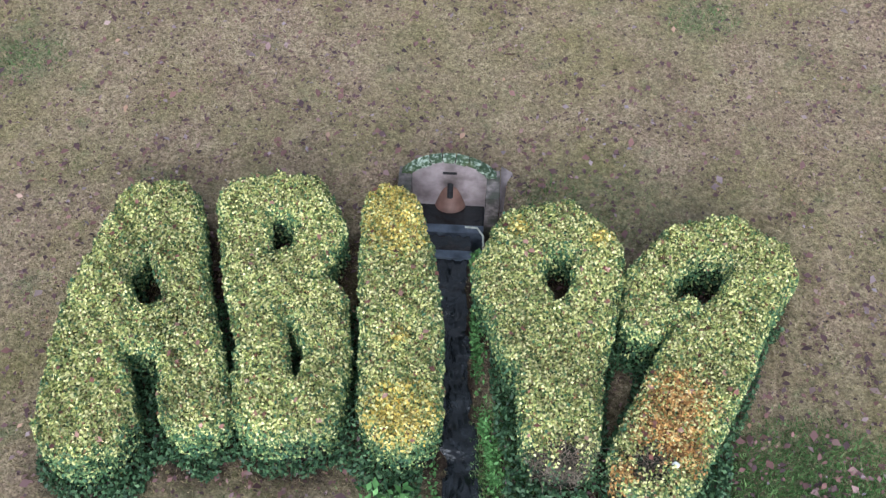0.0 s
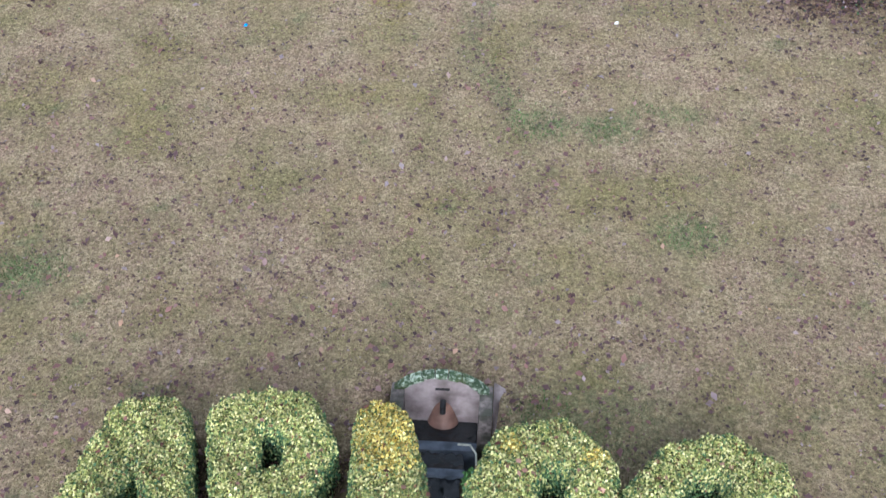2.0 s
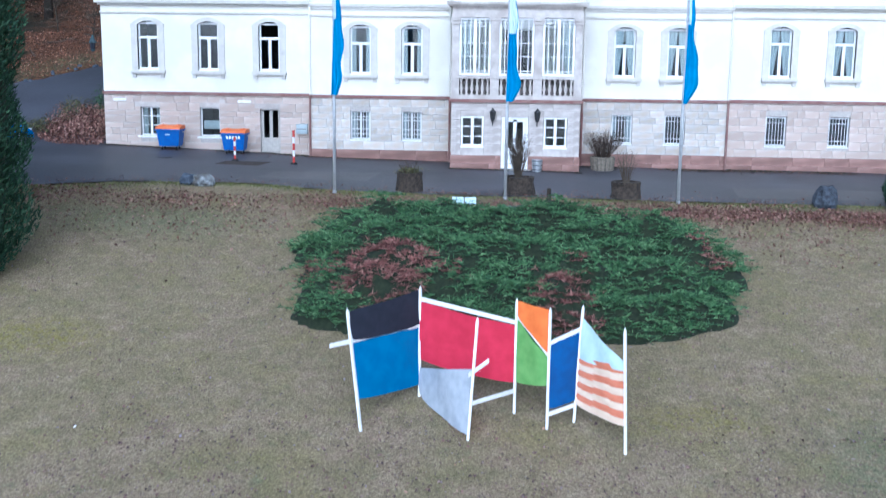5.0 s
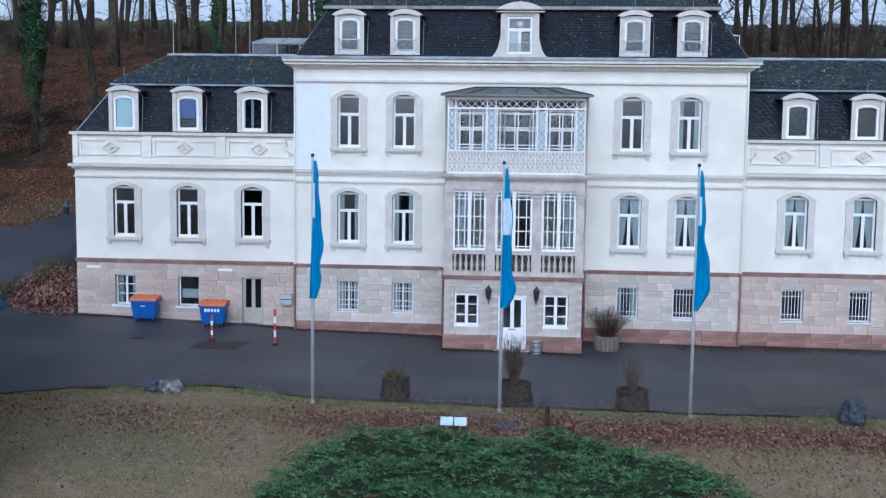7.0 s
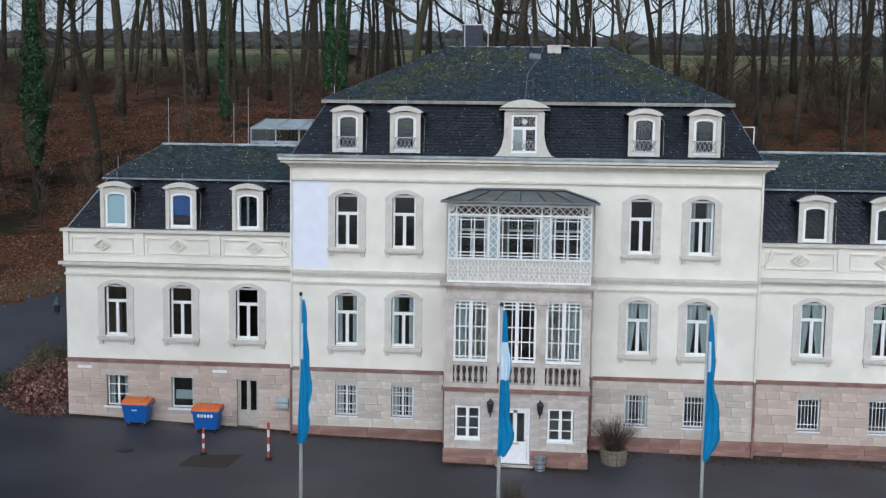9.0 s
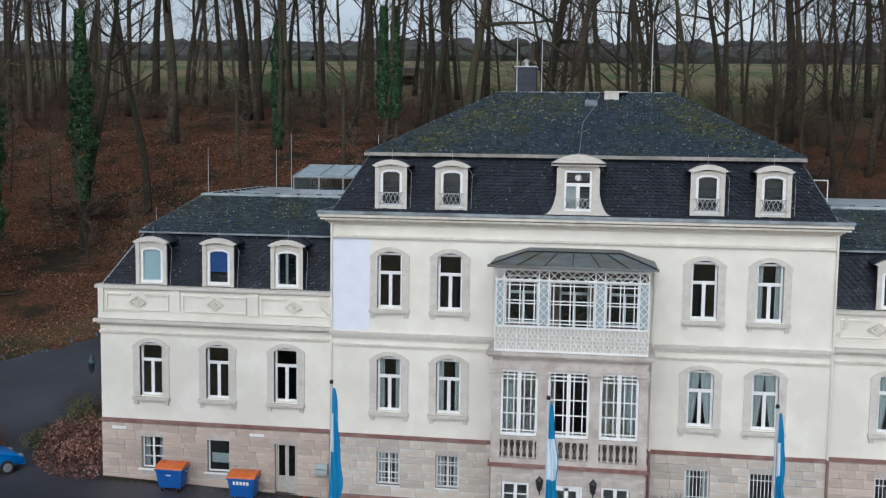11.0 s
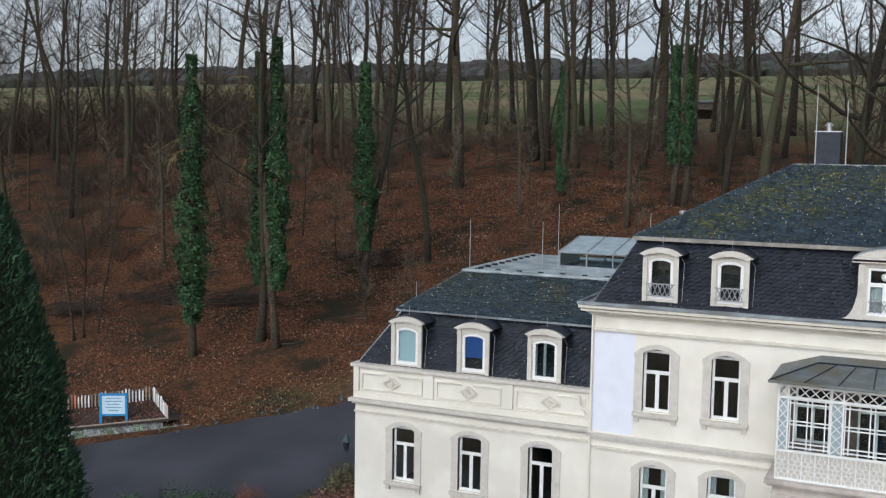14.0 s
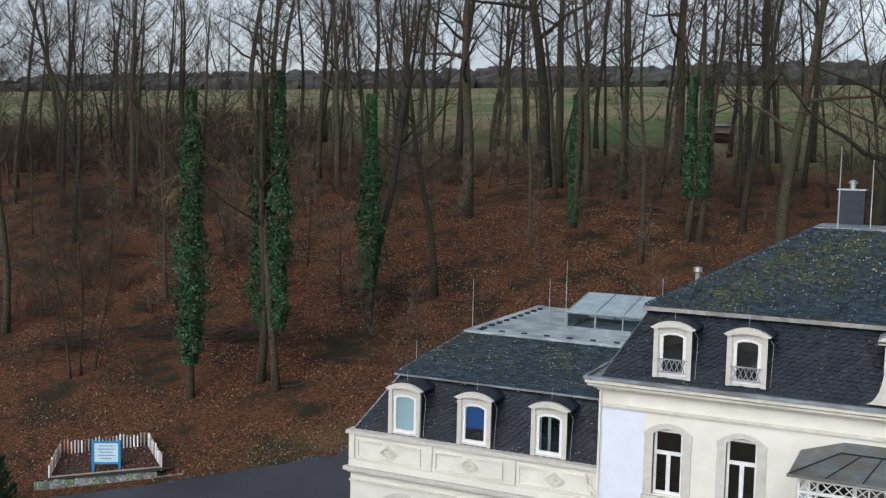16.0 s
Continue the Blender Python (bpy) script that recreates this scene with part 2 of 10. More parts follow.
M["iron_white"] = material("white_cast_iron", (0.72, 0.72, 0.70), (0.80, 0.80, 0.78), 6, rough=0.55, bump=0.1)
M["iron"] = material("dark_wrought_iron", (0.02, 0.02, 0.022), (0.04, 0.04, 0.042), 9, rough=0.5, metal=0.5, bump=0.1)
M["steel"] = material("galvanised_steel", (0.34, 0.35, 0.36), (0.45, 0.46, 0.47), 5, rough=0.4, metal=0.6, bump=0.05)
M["pole"] = material("grey_aluminium_pole", (0.42, 0.43, 0.44), (0.52, 0.53, 0.54), 5, rough=0.4, metal=0.4, bump=0.03)
M["glass"] = glass_material("window_glass")
M["sky_glass"] = glass_material("skylight_glass", (0.75, 0.85, 0.88), 0.08)
# Wall colour lowered towards black to carry the darkness of unlit rooms.
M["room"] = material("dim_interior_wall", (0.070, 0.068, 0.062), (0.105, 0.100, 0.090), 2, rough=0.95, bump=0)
M["curtain"] = material("white_net_curtain", (0.36, 0.38, 0.39), (0.48, 0.50, 0.50), 14, rough=0.95, bump=0.2)
M["blind"] = material("pale_blue_blind", (0.44, 0.56, 0.62), (0.50, 0.62, 0.68), 6, rough=0.9, bump=0.1)
M["blind_blue"] = material("deep_blue_blind", (0.006, 0.070, 0.27), (0.010, 0.085, 0.32), 6, rough=0.9, bump=0.1)
M["flag"] = material("blue_banner_cloth", (0.004, 0.170, 0.36), (0.006, 0.205, 0.42), 3, rough=0.8, bump=0.2)
M["flag_mark"] = material("pale_banner_print", (0.50, 0.62, 0.72), (0.58, 0.70, 0.78), 6, rough=0.8, bump=0.1)
M["bin_blue"] = material("blue_bin_plastic", (0.006, 0.085, 0.34), (0.010, 0.11, 0.40), 4, rough=0.5, bump=0.08)
M["bin_orange"] = material("orange_bin_lid", (0.60, 0.13, 0.025), (0.70, 0.17, 0.04), 5, rough=0.5, bump=0.08)
M["rubber"] = material("black_rubber", (0.012, 0.012, 0.013), (0.022, 0.022, 0.023), 12, rough=0.85, bump=0.2)
M["red"] = material("red_reflective_paint", (0.45, 0.035, 0.025), (0.52, 0.05, 0.035), 8, rough=0.5, bump=0.05)
M["bark"] = material("dark_brown_bark", (0.020, 0.014, 0.009), (0.068, 0.049, 0.032), 6, (0.036, 0.038, 0.018), 0.6, rough=0.95, bump=0.9, bump_scale=16, obj=0.5)
M["twig"] = material("bare_twigs", (0.034, 0.023, 0.015), (0.074, 0.051, 0.033), 3, rough=0.95, bump=0, obj=0.35)
M["palebark"] = material("pale_smooth_bark", (0.20, 0.165, 0.125), (0.29, 0.25, 0.20), 7, rough=0.9, bump=0.4)
M["brush"] = material("brushwood", (0.032, 0.021, 0.014), (0.074, 0.049, 0.033), 3, rough=0.95, bump=0, obj=0.3)
M["ivy"] = leaf_material("ivy_leaves", [(0.0, (0.008, 0.027, 0.010)), (0.55, (0.018, 0.057, 0.018)), (0.90, (0.048, 0.118, 0.036)), (1.0, (0.13, 0.18, 0.10))])
# Near black: the shade deep between leaves and sprays is painted into this core.
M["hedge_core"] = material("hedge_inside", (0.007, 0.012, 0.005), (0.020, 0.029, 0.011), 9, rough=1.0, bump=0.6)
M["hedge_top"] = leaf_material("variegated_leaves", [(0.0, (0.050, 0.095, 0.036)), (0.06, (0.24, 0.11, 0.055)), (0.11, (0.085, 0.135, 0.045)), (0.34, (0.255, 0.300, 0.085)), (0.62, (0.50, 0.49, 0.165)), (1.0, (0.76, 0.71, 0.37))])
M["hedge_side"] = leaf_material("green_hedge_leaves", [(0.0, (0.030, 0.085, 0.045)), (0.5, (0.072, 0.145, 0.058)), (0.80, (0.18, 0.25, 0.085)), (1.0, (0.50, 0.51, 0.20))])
M["hedge_yellow"] = leaf_material("yellowed_leaves", [(0.0, (0.24, 0.19, 0.040)), (0.5, (0.58, 0.43, 0.085)), (1.0, (0.80, 0.66, 0.24))])
M["hedge_orange"] = leaf_material("scorched_leaves", [(0.0, (0.12, 0.055, 0.025)), (0.35, (0.40, 0.20, 0.060)), (0.75, (0.60, 0.36, 0.12)), (1.0, (0.62, 0.52, 0.24))])
M["deadwood"] = material("dead_twigs", (0.10, 0.075, 0.055), (0.19, 0.15, 0.115), 9, rough=0.95, bump=0, island=0.3)
M["fallen"] = leaf_material("fallen_leaves", [(0.0, (0.060, 0.036, 0.040)), (0.40, (0.120, 0.066, 0.066)), (0.72, (0.205, 0.105, 0.090)), (0.90, (0.25, 0.165, 0.155)), (0.955, (0.30, 0.25, 0.27)), (1.0, (0.42, 0.24, 0.14))])
M["fallen_red"] = leaf_material("reddish_fallen_leaves", [(0.0, (0.080, 0.030, 0.024)), (0.5, (0.20, 0.088, 0.066)), (1.0, (0.38, 0.23, 0.17))])
M["grass"] = leaf_material("grass_blades", [(0.0, (0.080, 0.095, 0.036)), (0.35, (0.16, 0.145, 0.066)), (0.75, (0.27, 0.205, 0.115)), (1.0, (0.36, 0.285, 0.17))], rough=0.9, spec=0.1)
M["grass_verge"] = leaf_material("yellow_green_grass_blades", [(0.0, (0.075, 0.085, 0.028)), (0.5, (0.15, 0.165, 0.055)), (1.0, (0.28, 0.26, 0.11))], rough=0.9, spec=0.1)
M["grass_green"] = leaf_material("green_grass_blades", [(0.0, (0.040, 0.085, 0.026)), (0.5, (0.085, 0.155, 0.050)), (1.0, (0.16, 0.25, 0.09))], rough=0.9, spec=0.1)
M["weed"] = leaf_material("broad_green_leaves", [(0.0, (0.045, 0.12, 0.03)), (1.0, (0.13, 0.27, 0.08))])
M["lichen_twig"] = material("lichened_yellow_twigs", (0.10, 0.082, 0.035), (0.21, 0.165, 0.070), 5, rough=0.95, bump=0)
M["brush_dark"] = material("heaped_dead_branches", (0.020, 0.014, 0.010), (0.056, 0.040, 0.029), 3, rough=0.95, bump=0)
M["loggia_wall"] = material("brownish_loggia_wall", (0.115, 0.088, 0.072), (0.165, 0.125, 0.102), 2, rough=0.9, bump=0.1)
M["beige_paint"] = material("beige_door_paint", (0.40, 0.37, 0.32), (0.48, 0.445, 0.39), 6, rough=0.6, bump=0.1)
M["juniper"] = leaf_material("juniper_sprays", [(0.0, (0.020, 0.056, 0.026)), (0.5, (0.060, 0.135, 0.052)), (0.85, (0.125, 0.230, 0.090)), (1.0, (0.20, 0.31, 0.14))], rough=0.8)
M["juniper_dead"] = leaf_material("dead_juniper_sprays", [(0.0, (0.085, 0.030, 0.028)), (0.6, (0.22, 0.090, 0.075)), (1.0, (0.40, 0.23, 0.18))], rough=0.9)
M["cypress"] = leaf_material("cypress_sprays", [(0.0, (0.010, 0.030, 0.018)), (0.6, (0.026, 0.066, 0.034)), (1.0, (0.056, 0.110, 0.052))], rough=0.8)
M["soil"] = material("dark_garden_soil", (0.020, 0.014, 0.011), (0.052, 0.034, 0.025), 12, rough=1.0, bump=0.8)
M["oldstone"] = material("old_spring_stone", (0.175, 0.138, 0.138), (0.39, 0.325, 0.325), 5, (0.085, 0.066, 0.060), 2.4, rough=0.42, bump=0.5, lo3=0.5, hi3=0.68)
M["mossstone"] = material("mossy_coping_stone", (0.045, 0.080, 0.038), (0.46, 0.53, 0.43), 22, (0.060, 0.085, 0.030), 6, rough=0.95, bump=0.8, obj=0.2, lo=0.46, hi=0.66, lo3=0.52, hi3=0.66)
M["rust"] = material("iron_stained_stone", (0.135, 0.072, 0.055), (0.22, 0.125, 0.098), 8, rough=0.5, bump=0.3)
M["water"] = material("dark_running_water", (0.004, 0.005, 0.006), (0.012, 0.015, 0.018), 9, rough=0.05, bump=0.9, bump_scale=16)
M["panel_black"] = material("black_cloth", (0.006, 0.008, 0.018), (0.011, 0.013, 0.026), 5, rough=0.9, bump=0.2)
M["panel_blue"] = material("azure_cloth", (0.002, 0.110, 0.27), (0.003, 0.140, 0.32), 3, rough=0.85, bump=0.2)
M["panel_red"] = material("crimson_cloth", (0.44, 0.012, 0.042), (0.53, 0.020, 0.058), 3, rough=0.85, bump=0.2)
M["panel_white"] = material("washed_white_cloth", (0.36, 0.39, 0.43), (0.46, 0.49, 0.53), 4, rough=0.9, bump=0.2)
M["panel_orange"] = material("orange_cloth", (0.72, 0.155, 0.025), (0.80, 0.20, 0.035), 4, rough=0.85, bump=0.2)
M["panel_green"] = material("leaf_green_cloth", (0.135, 0.32, 0.075), (0.18, 0.38, 0.10), 4, rough=0.85, bump=0.2)
M["panel_deep"] = material("deep_blue_cloth", (0.003, 0.055, 0.20), (0.004, 0.075, 0.25), 4, rough=0.85, bump=0.2)
M["panel_aqua"] = material("pale_aqua_cloth", (0.50, 0.66, 0.67), (0.60, 0.75, 0.76), 4, rough=0.85, bump=0.2)
M["panel_peach"] = material("peach_cloth", (0.76, 0.58, 0.42), (0.83, 0.66, 0.50), 4, rough=0.85, bump=0.2)
M["panel_coral"] = material("coral_cloth", (0.62, 0.19, 0.10), (0.68, 0.23, 0.13), 4, rough=0.85, bump=0.2)
M["car_blue"] = material("bright_blue_car_paint", (0.003, 0.20, 0.62), (0.004, 0.22, 0.66), 2, rough=0.25, bump=0)
M["car_glass"] = material("tinted_car_glass", (0.010, 0.012, 0.014), (0.014, 0.016, 0.018), 3, rough=0.08, bump=0)
M["rock"] = material("grey_boulder", (0.06, 0.065, 0.07), (0.34, 0.36, 0.36), 7, (0.10, 0.09, 0.08), 2, rough=0.9, bump=0.7)
M["rock_black"] = material("dark_basalt_boulder", (0.014, 0.018, 0.026), (0.060, 0.070, 0.088), 7, rough=0.8, bump=0.8)
M["rock_blue"] = material("blue_grey_boulder", (0.030, 0.040, 0.058), (0.095, 0.115, 0.150), 6, rough=0.85, bump=0.7)
M["wood"] = material("weathered_wood", (0.115, 0.095, 0.072), (0.20, 0.17, 0.13), 8, rough=0.9, bump=0.5, obj=0.2)
M["stump"] = material("old_trunk_tub", (0.016, 0.013, 0.010), (0.062, 0.044, 0.030), 9, rough=0.95, bump=0.9)
M["sign_blue"] = material("blue_sign_frame", (0.015, 0.19, 0.42), (0.02, 0.23, 0.48), 5, rough=0.5, bump=0.05)
M["sign_pale"] = material("pale_blue_board", (0.48, 0.62, 0.70), (0.56, 0.70, 0.77), 5, rough=0.6, bump=0.03)
M["sign_text"] = material("blue_grey_lettering", (0.12, 0.25, 0.36), (0.16, 0.30, 0.42), 5, rough=0.6, bump=0)
M["copper"] = material("verdigris_copper", (0.030, 0.052, 0.060), (0.060, 0.095, 0.105), 5, rough=0.7, metal=0.2, bump=0.2)
M["heather"] = leaf_material("russet_shrub_leaves", [(0.0, (0.090, 0.032, 0.022)), (0.6, (0.20, 0.075, 0.044)), (0.9, (0.28, 0.125, 0.080)), (1.0, (0.34, 0.20, 0.14))])
M["slope_leaves"] = leaf_material("damp_beech_leaves", [(0.0, (0.070, 0.028, 0.016)), (0.55, (0.170, 0.068, 0.036)), (0.88, (0.27, 0.122, 0.068)), (1.0, (0.40, 0.27, 0.18))])
M["fallen_dark"] = leaf_material("dark_sodden_leaves", [(0.0, (0.026, 0.016, 0.019)), (0.6, (0.078, 0.042, 0.044)), (0.92, (0.15, 0.085, 0.080)), (1.0, (0.24, 0.19, 0.20))])
M["wall_dirt"] = leaf_material("mossy_dirt", [(0.0, (0.022, 0.019, 0.012)), (0.6, (0.048, 0.044, 0.022)), (1.0, (0.085, 0.066, 0.042))])
M["pillar_stone"] = material("rough_dark_stone", (0.085, 0.072, 0.068), (0.24, 0.20, 0.19), 16, (0.06, 0.06, 0.045), 5, rough=0.85, bump=0.8, obj=0.15)
M["shrub_green"] = leaf_material("evergreen_shrub_leaves", [(0.0, (0.020, 0.050, 0.024)), (0.6, (0.045, 0.098, 0.040)), (1.0, (0.10, 0.17, 0.075))])
M["shrub_olive"] = leaf_material("olive_shrub_leaves", [(0.0, (0.045, 0.050, 0.018)), (0.6, (0.095, 0.100, 0.038)), (1.0, (0.19, 0.17, 0.075))])
M["far_wood"] = material("distant_wood", (0.040, 0.038, 0.042), (0.080, 0.074, 0.074), 0.12, (0.055, 0.065, 0.055), 0.03, rough=1.0, bump=0)
M["smoked"] = material("anthracite_cladding", (0.010, 0.014, 0.024), (0.020, 0.025, 0.038), 4, rough=0.55, metal=0.2, bump=0.05)

# ---- building helpers ----
rnd = random.Random(7)


class Shape:
    """Vertices and faces of one mesh."""

    def __init__(self):
        self.v, self.f = [], []

    def add(self, verts, faces):
        k = len(self.v)
        self.v.extend(verts)
        self.f.extend([tuple(i + k for i in f) for f in faces])
        return self

    def box(self, x0, y0, z0, x1, y1, z1):
        v = [(x, y, z) for z in (z0, z1) for y in (y0, y1) for x in (x0, x1)]
        return self.add(v, [(0, 2, 3, 1), (4, 5, 7, 6), (0, 1, 5, 4), (1, 3, 7, 5), (3, 2, 6, 7), (2, 0, 4, 6)])

    def tube(self, pts, radii, sides=6, cap=True):
        pts = [Vector(p) for p in pts]
        if not hasattr(radii, "__len__"):
            radii = [radii] * len(pts)
        v, f = [], []
        ref = Vector((0.31, 0.17, 0.93))
        for i, p in enumerate(pts):
            d = (pts[min(i + 1, len(pts) - 1)] - pts[max(i - 1, 0)]).normalized()
            r = ref if abs(d.dot(ref)) < 0.95 else Vector((1, 0, 0))
            a = d.cross(r).normalized()
            b = d.cross(a)
            for s in range(sides):
                w = 2 * math.pi * s / sides
                v.append(tuple(p + radii[i] * (math.cos(w) * a + math.sin(w) * b)))
        for i in range(len(pts) - 1):
            for s in range(sides):
                t = (s + 1) % sides
                f.append((i * sides + s, i * sides + t, (i + 1) * sides + t, (i + 1) * sides + s))
        if cap:
            f.append(tuple(range(sides - 1, -1, -1)))
            f.append(tuple((len(pts) - 1) * sides + s for s in range(sides)))
        return self.add(v, f)

    def bar(self, a, b, w=0.03, d=0.03):
        """A straight square bar."""
        return self.tube([a, b], max(w, d) * 0.6, 4)

    def prism(self, outline, y0, y1):
        """An outline of (x, z), counter-clockwise seen from the front, drawn out from y0 to y1."""
        n = len(outline)
        v = [(x, y0, z) for x, z in outline] + [(x, y1, z) for x, z in outline]
        f = [tuple(range(n)), tuple(range(2 * n - 1, n - 1, -1))]
        f += [(i, i + n, (i + 1) % n + n, (i + 1) % n) for i in range(n)]
        return self.add(v, f)

    def strip(self, outer, inner, y0, y1, closed=False):
        """A ring or band between two rows of (x, z), drawn out from y0 to y1."""
        n = len(outer)
        v = [(x, y, z) for row, y in ((outer, y0), (inner, y0), (outer, y1), (inner, y1)) for x, z in row]
        f = []
        for i in range(n if closed else n - 1):
            j = (i + 1) % n
            f += [(i, n + i, n + j, j), (2 * n + i, 2 * n + j, 3 * n + j, 3 * n + i), (i, j, 2 * n + j, 2 * n + i), (n + i, 3 * n + i, 3 * n + j, n + j)]
        if not closed:
            f += [(0, 2 * n, 3 * n, n), (n - 1, 2 * n - 1, 4 * n - 1, 3 * n - 1)]
        return self.add(v, f)

    def quad(self, a, b, c, d):
        return self.add([tuple(a), tuple(b), tuple(c), tuple(d)], [(0, 1, 2, 3)])

    def lathe(self, cx, cy, profile, sides=14):
        """A body of revolution from rows of (radius, z)."""
        v = [(cx + r * math.cos(2 * math.pi * s / sides), cy + r * math.sin(2 * math.pi * s / sides), z) for r, z in profile for s in range(sides)]
        f = [(i * sides + s, i * sides + (s + 1) % sides, (i + 1) * sides + (s + 1) % sides, (i + 1) * sides + s) for i in range(len(profile) - 1) for s in range(sides)]
        f.append(tuple(range(sides - 1, -1, -1)))
        f.append(tuple((len(profile) - 1) * sides + s for s in range(sides)))
        return self.add(v, f)

    def mesh(self, name, smooth=False):
        me = bpy.data.meshes.new(name)
        me.from_pydata(self.v, [], self.f)
        me.update()
        if smooth:
            me.polygons.foreach_set("use_smooth", [True] * len(me.polygons))
        return me


def base_of(ob):
    m = ob.matrix_basis.copy()
    if ob.parent:
        m = base_of(ob.parent) @ ob.matrix_parent_inverse @ m
    return m


def part(name, shape, mat, parent, label="", smooth=False):
    me = shape if isinstance(shape, bpy.types.Mesh) else shape.mesh(name, smooth)
    if not me.materials:
        me.materials.append(mat)
    ob = new(name, me)
    if parent:
        ob.parent = parent
        ob.matrix_parent_inverse = base_of(parent).inverted()
    if label:
        tagged(ob, label)
    return ob


def thing(name, at, label, category, group="", kind=""):
    ob = new(name)
    ob.matrix_basis = Matrix.Translation(at)
    ob.empty_display_size = 0.3
    return tagged(ob, label, category, group, kind)


def solid(name, shape, mat, label, category, kind="", smooth=False, group=""):
    return tagged(part(name, shape, mat, None, "", smooth), label, category, group, kind)


def leaf_cloud(points, normals, size, spread=0.8, aspect=0.6, fold=0.25):
    """Small folded leaves as one mesh: rows of points with the way each faces."""
    rng = np.random.default_rng(len(points))
    p, nrm = np.asarray(points, float), np.asarray(normals, float)
    n = len(p)
    nrm = nrm + rng.normal(0, spread, (n, 3))
    nrm /= np.linalg.norm(nrm, axis=1, keepdims=True) + 1e-9
    a = np.cross(nrm, rng.normal(0, 1, (n, 3)))
    a /= np.linalg.norm(a, axis=1, keepdims=True) + 1e-9
    b = np.cross(nrm, a)
    s = (np.asarray(size) * rng.uniform(0.7, 1.3, n))[:, None]
    v = np.stack([p - a * s * 0.5, p + b * s * 0.5 * aspect + nrm * s * fold * 0.4, p + a * s * 0.5, p - b * s * 0.5 * aspect + nrm * s * fold * 0.4], 1).reshape(-1, 3)
    k = np.arange(n) * 4
    f = np.stack([k, k + 1, k + 2, k + 3], 1)
    me = bpy.data.meshes.new("leaves")
    me.vertices.add(len(v))
    me.vertices.foreach_set("co", v.ravel())
    me.loops.add(4 * n)
    me.loops.foreach_set("vertex_index", f.ravel())
    me.polygons.add(n)
    me.polygons.foreach_set("loop_start", k)
    me.update(calc_edges=True)
    return me


def blades(points, height, lean=0.5, width=0.012, ways=None):
    """Narrow pointed blades, one triangle each."""
    rng = np.random.default_rng(len(points) + 3)
    p = np.asarray(points, float)
    n = len(p)
    up = np.array([0, 0, 1.0]) + rng.normal(0, lean, (n, 3)) * [1, 1, 0.3] if ways is None else np.asarray(ways) + rng.normal(0, lean, (n, 3))
    up /= np.linalg.norm(up, axis=1, keepdims=True)
    a = np.cross(up, rng.normal(0, 1, (n, 3)))
    a /= np.linalg.norm(a, axis=1, keepdims=True)
    h = (np.asarray(height) * rng.uniform(0.6, 1.3, n))[:, None]
    w = (np.asarray(width) * np.ones(n))[:, None]
    v = np.stack([p - a * w, p + a * w, p + up * h], 1).reshape(-1, 3)
    k = np.arange(n) * 3
    f = np.stack([k, k + 1, k + 2], 1)
    me = bpy.data.meshes.new("blades")
    me.vertices.add(len(v))
    me.vertices.foreach_set("co", v.ravel())
    me.loops.add(3 * n)
    me.loops.foreach_set("vertex_index", f.ravel())
    me.polygons.add(n)
    me.polygons.foreach_set("loop_start", k)
    me.update(calc_edges=True)
    return me


# ---- the lie of the land ----
LAWN_Y = [-400, -30, 5, 9.5, 13, 16.5, 19.5, 27.5, 36, 42, 44, 46]
LAWN_Z = [-30, -10.2, -8.0, -7.62, -7.2, -6.62, -6.1, -4.45, -2.5, -1.3, -1.05, -1.0]
BASE_X = [-60, -36, -20, -9.8, -3, 10, 20, 60]
BASE_Z = [-0.35, -0.5, -0.5, -0.9, -1.04, -1.2, -1.28, -1.5]
RISE_Y = [57, 60, 63, 66, 70, 72, 75, 80, 84, 90, 104, 150, 300, 600, 1600]
RISE_Z = [0, 0.3, 0.8, 1.5, 2.8, 3.7, 4.7, 6.0, 7.2, 9.6, 14.8, 23.5, 37, 61, 105]
FRONT_X = [-60, -30, -17, -13.5, -10, -8, -6, 0, 6, 13, 30, 60]
FRONT_Y = [38, 40.5, 43.1, 44.6, 45.6, 45.0, 44.6, 44.65, 44.85, 45.1, 45.3, 46]
FAR_X = [-60, -44, -36.4, -28.5, -20.4]
FAR_Y = [50, 61.3, 66.3, 71, 75]
HOUSE = (-20.3, 57.45, 20.95, 72.8)


def ground_z(x, y):
    base = np.interp(x, BASE_X, BASE_Z)
    low = np.interp(y, LAWN_Y, LAWN_Z) + (base + 1.0) * np.clip((y - 22) / 22, 0, 1)
    high = base + np.interp(y, RISE_Y, RISE_Z)
    return np.where(np.asarray(y) > 57, high, low)


def gz(x, y):
    return float(ground_z(x, y))


def on_road(x, y):
    front = np.interp(x, FRONT_X, FRONT_Y)
    back = np.where(x < -20.4, np.interp(x, FAR_X, FAR_Y), 57.6)
    return (y > front) & (y < back) & (x > -60) & (x < 60)


def near_path(x, y, pts, width):
    best = np.full(np.shape(x), 1e9)
    for (ax, ay), (bx, by) in zip(pts, pts[1:]):
        dx, dy = bx - ax, by - ay
        t = np.clip(((x - ax) * dx + (y - ay) * dy) / (dx * dx + dy * dy), 0, 1)
        best = np.minimum(best, np.hypot(x - ax - t * dx, y - ay - t * dy))
    return np.clip(1.3 - best / width, 0, 1)


def near_spot(x, y, cx, cy, rx, ry):
    return np.clip(1.6 - 1.6 * np.hypot((x - cx) / rx, (y - cy) / ry), 0, 1)


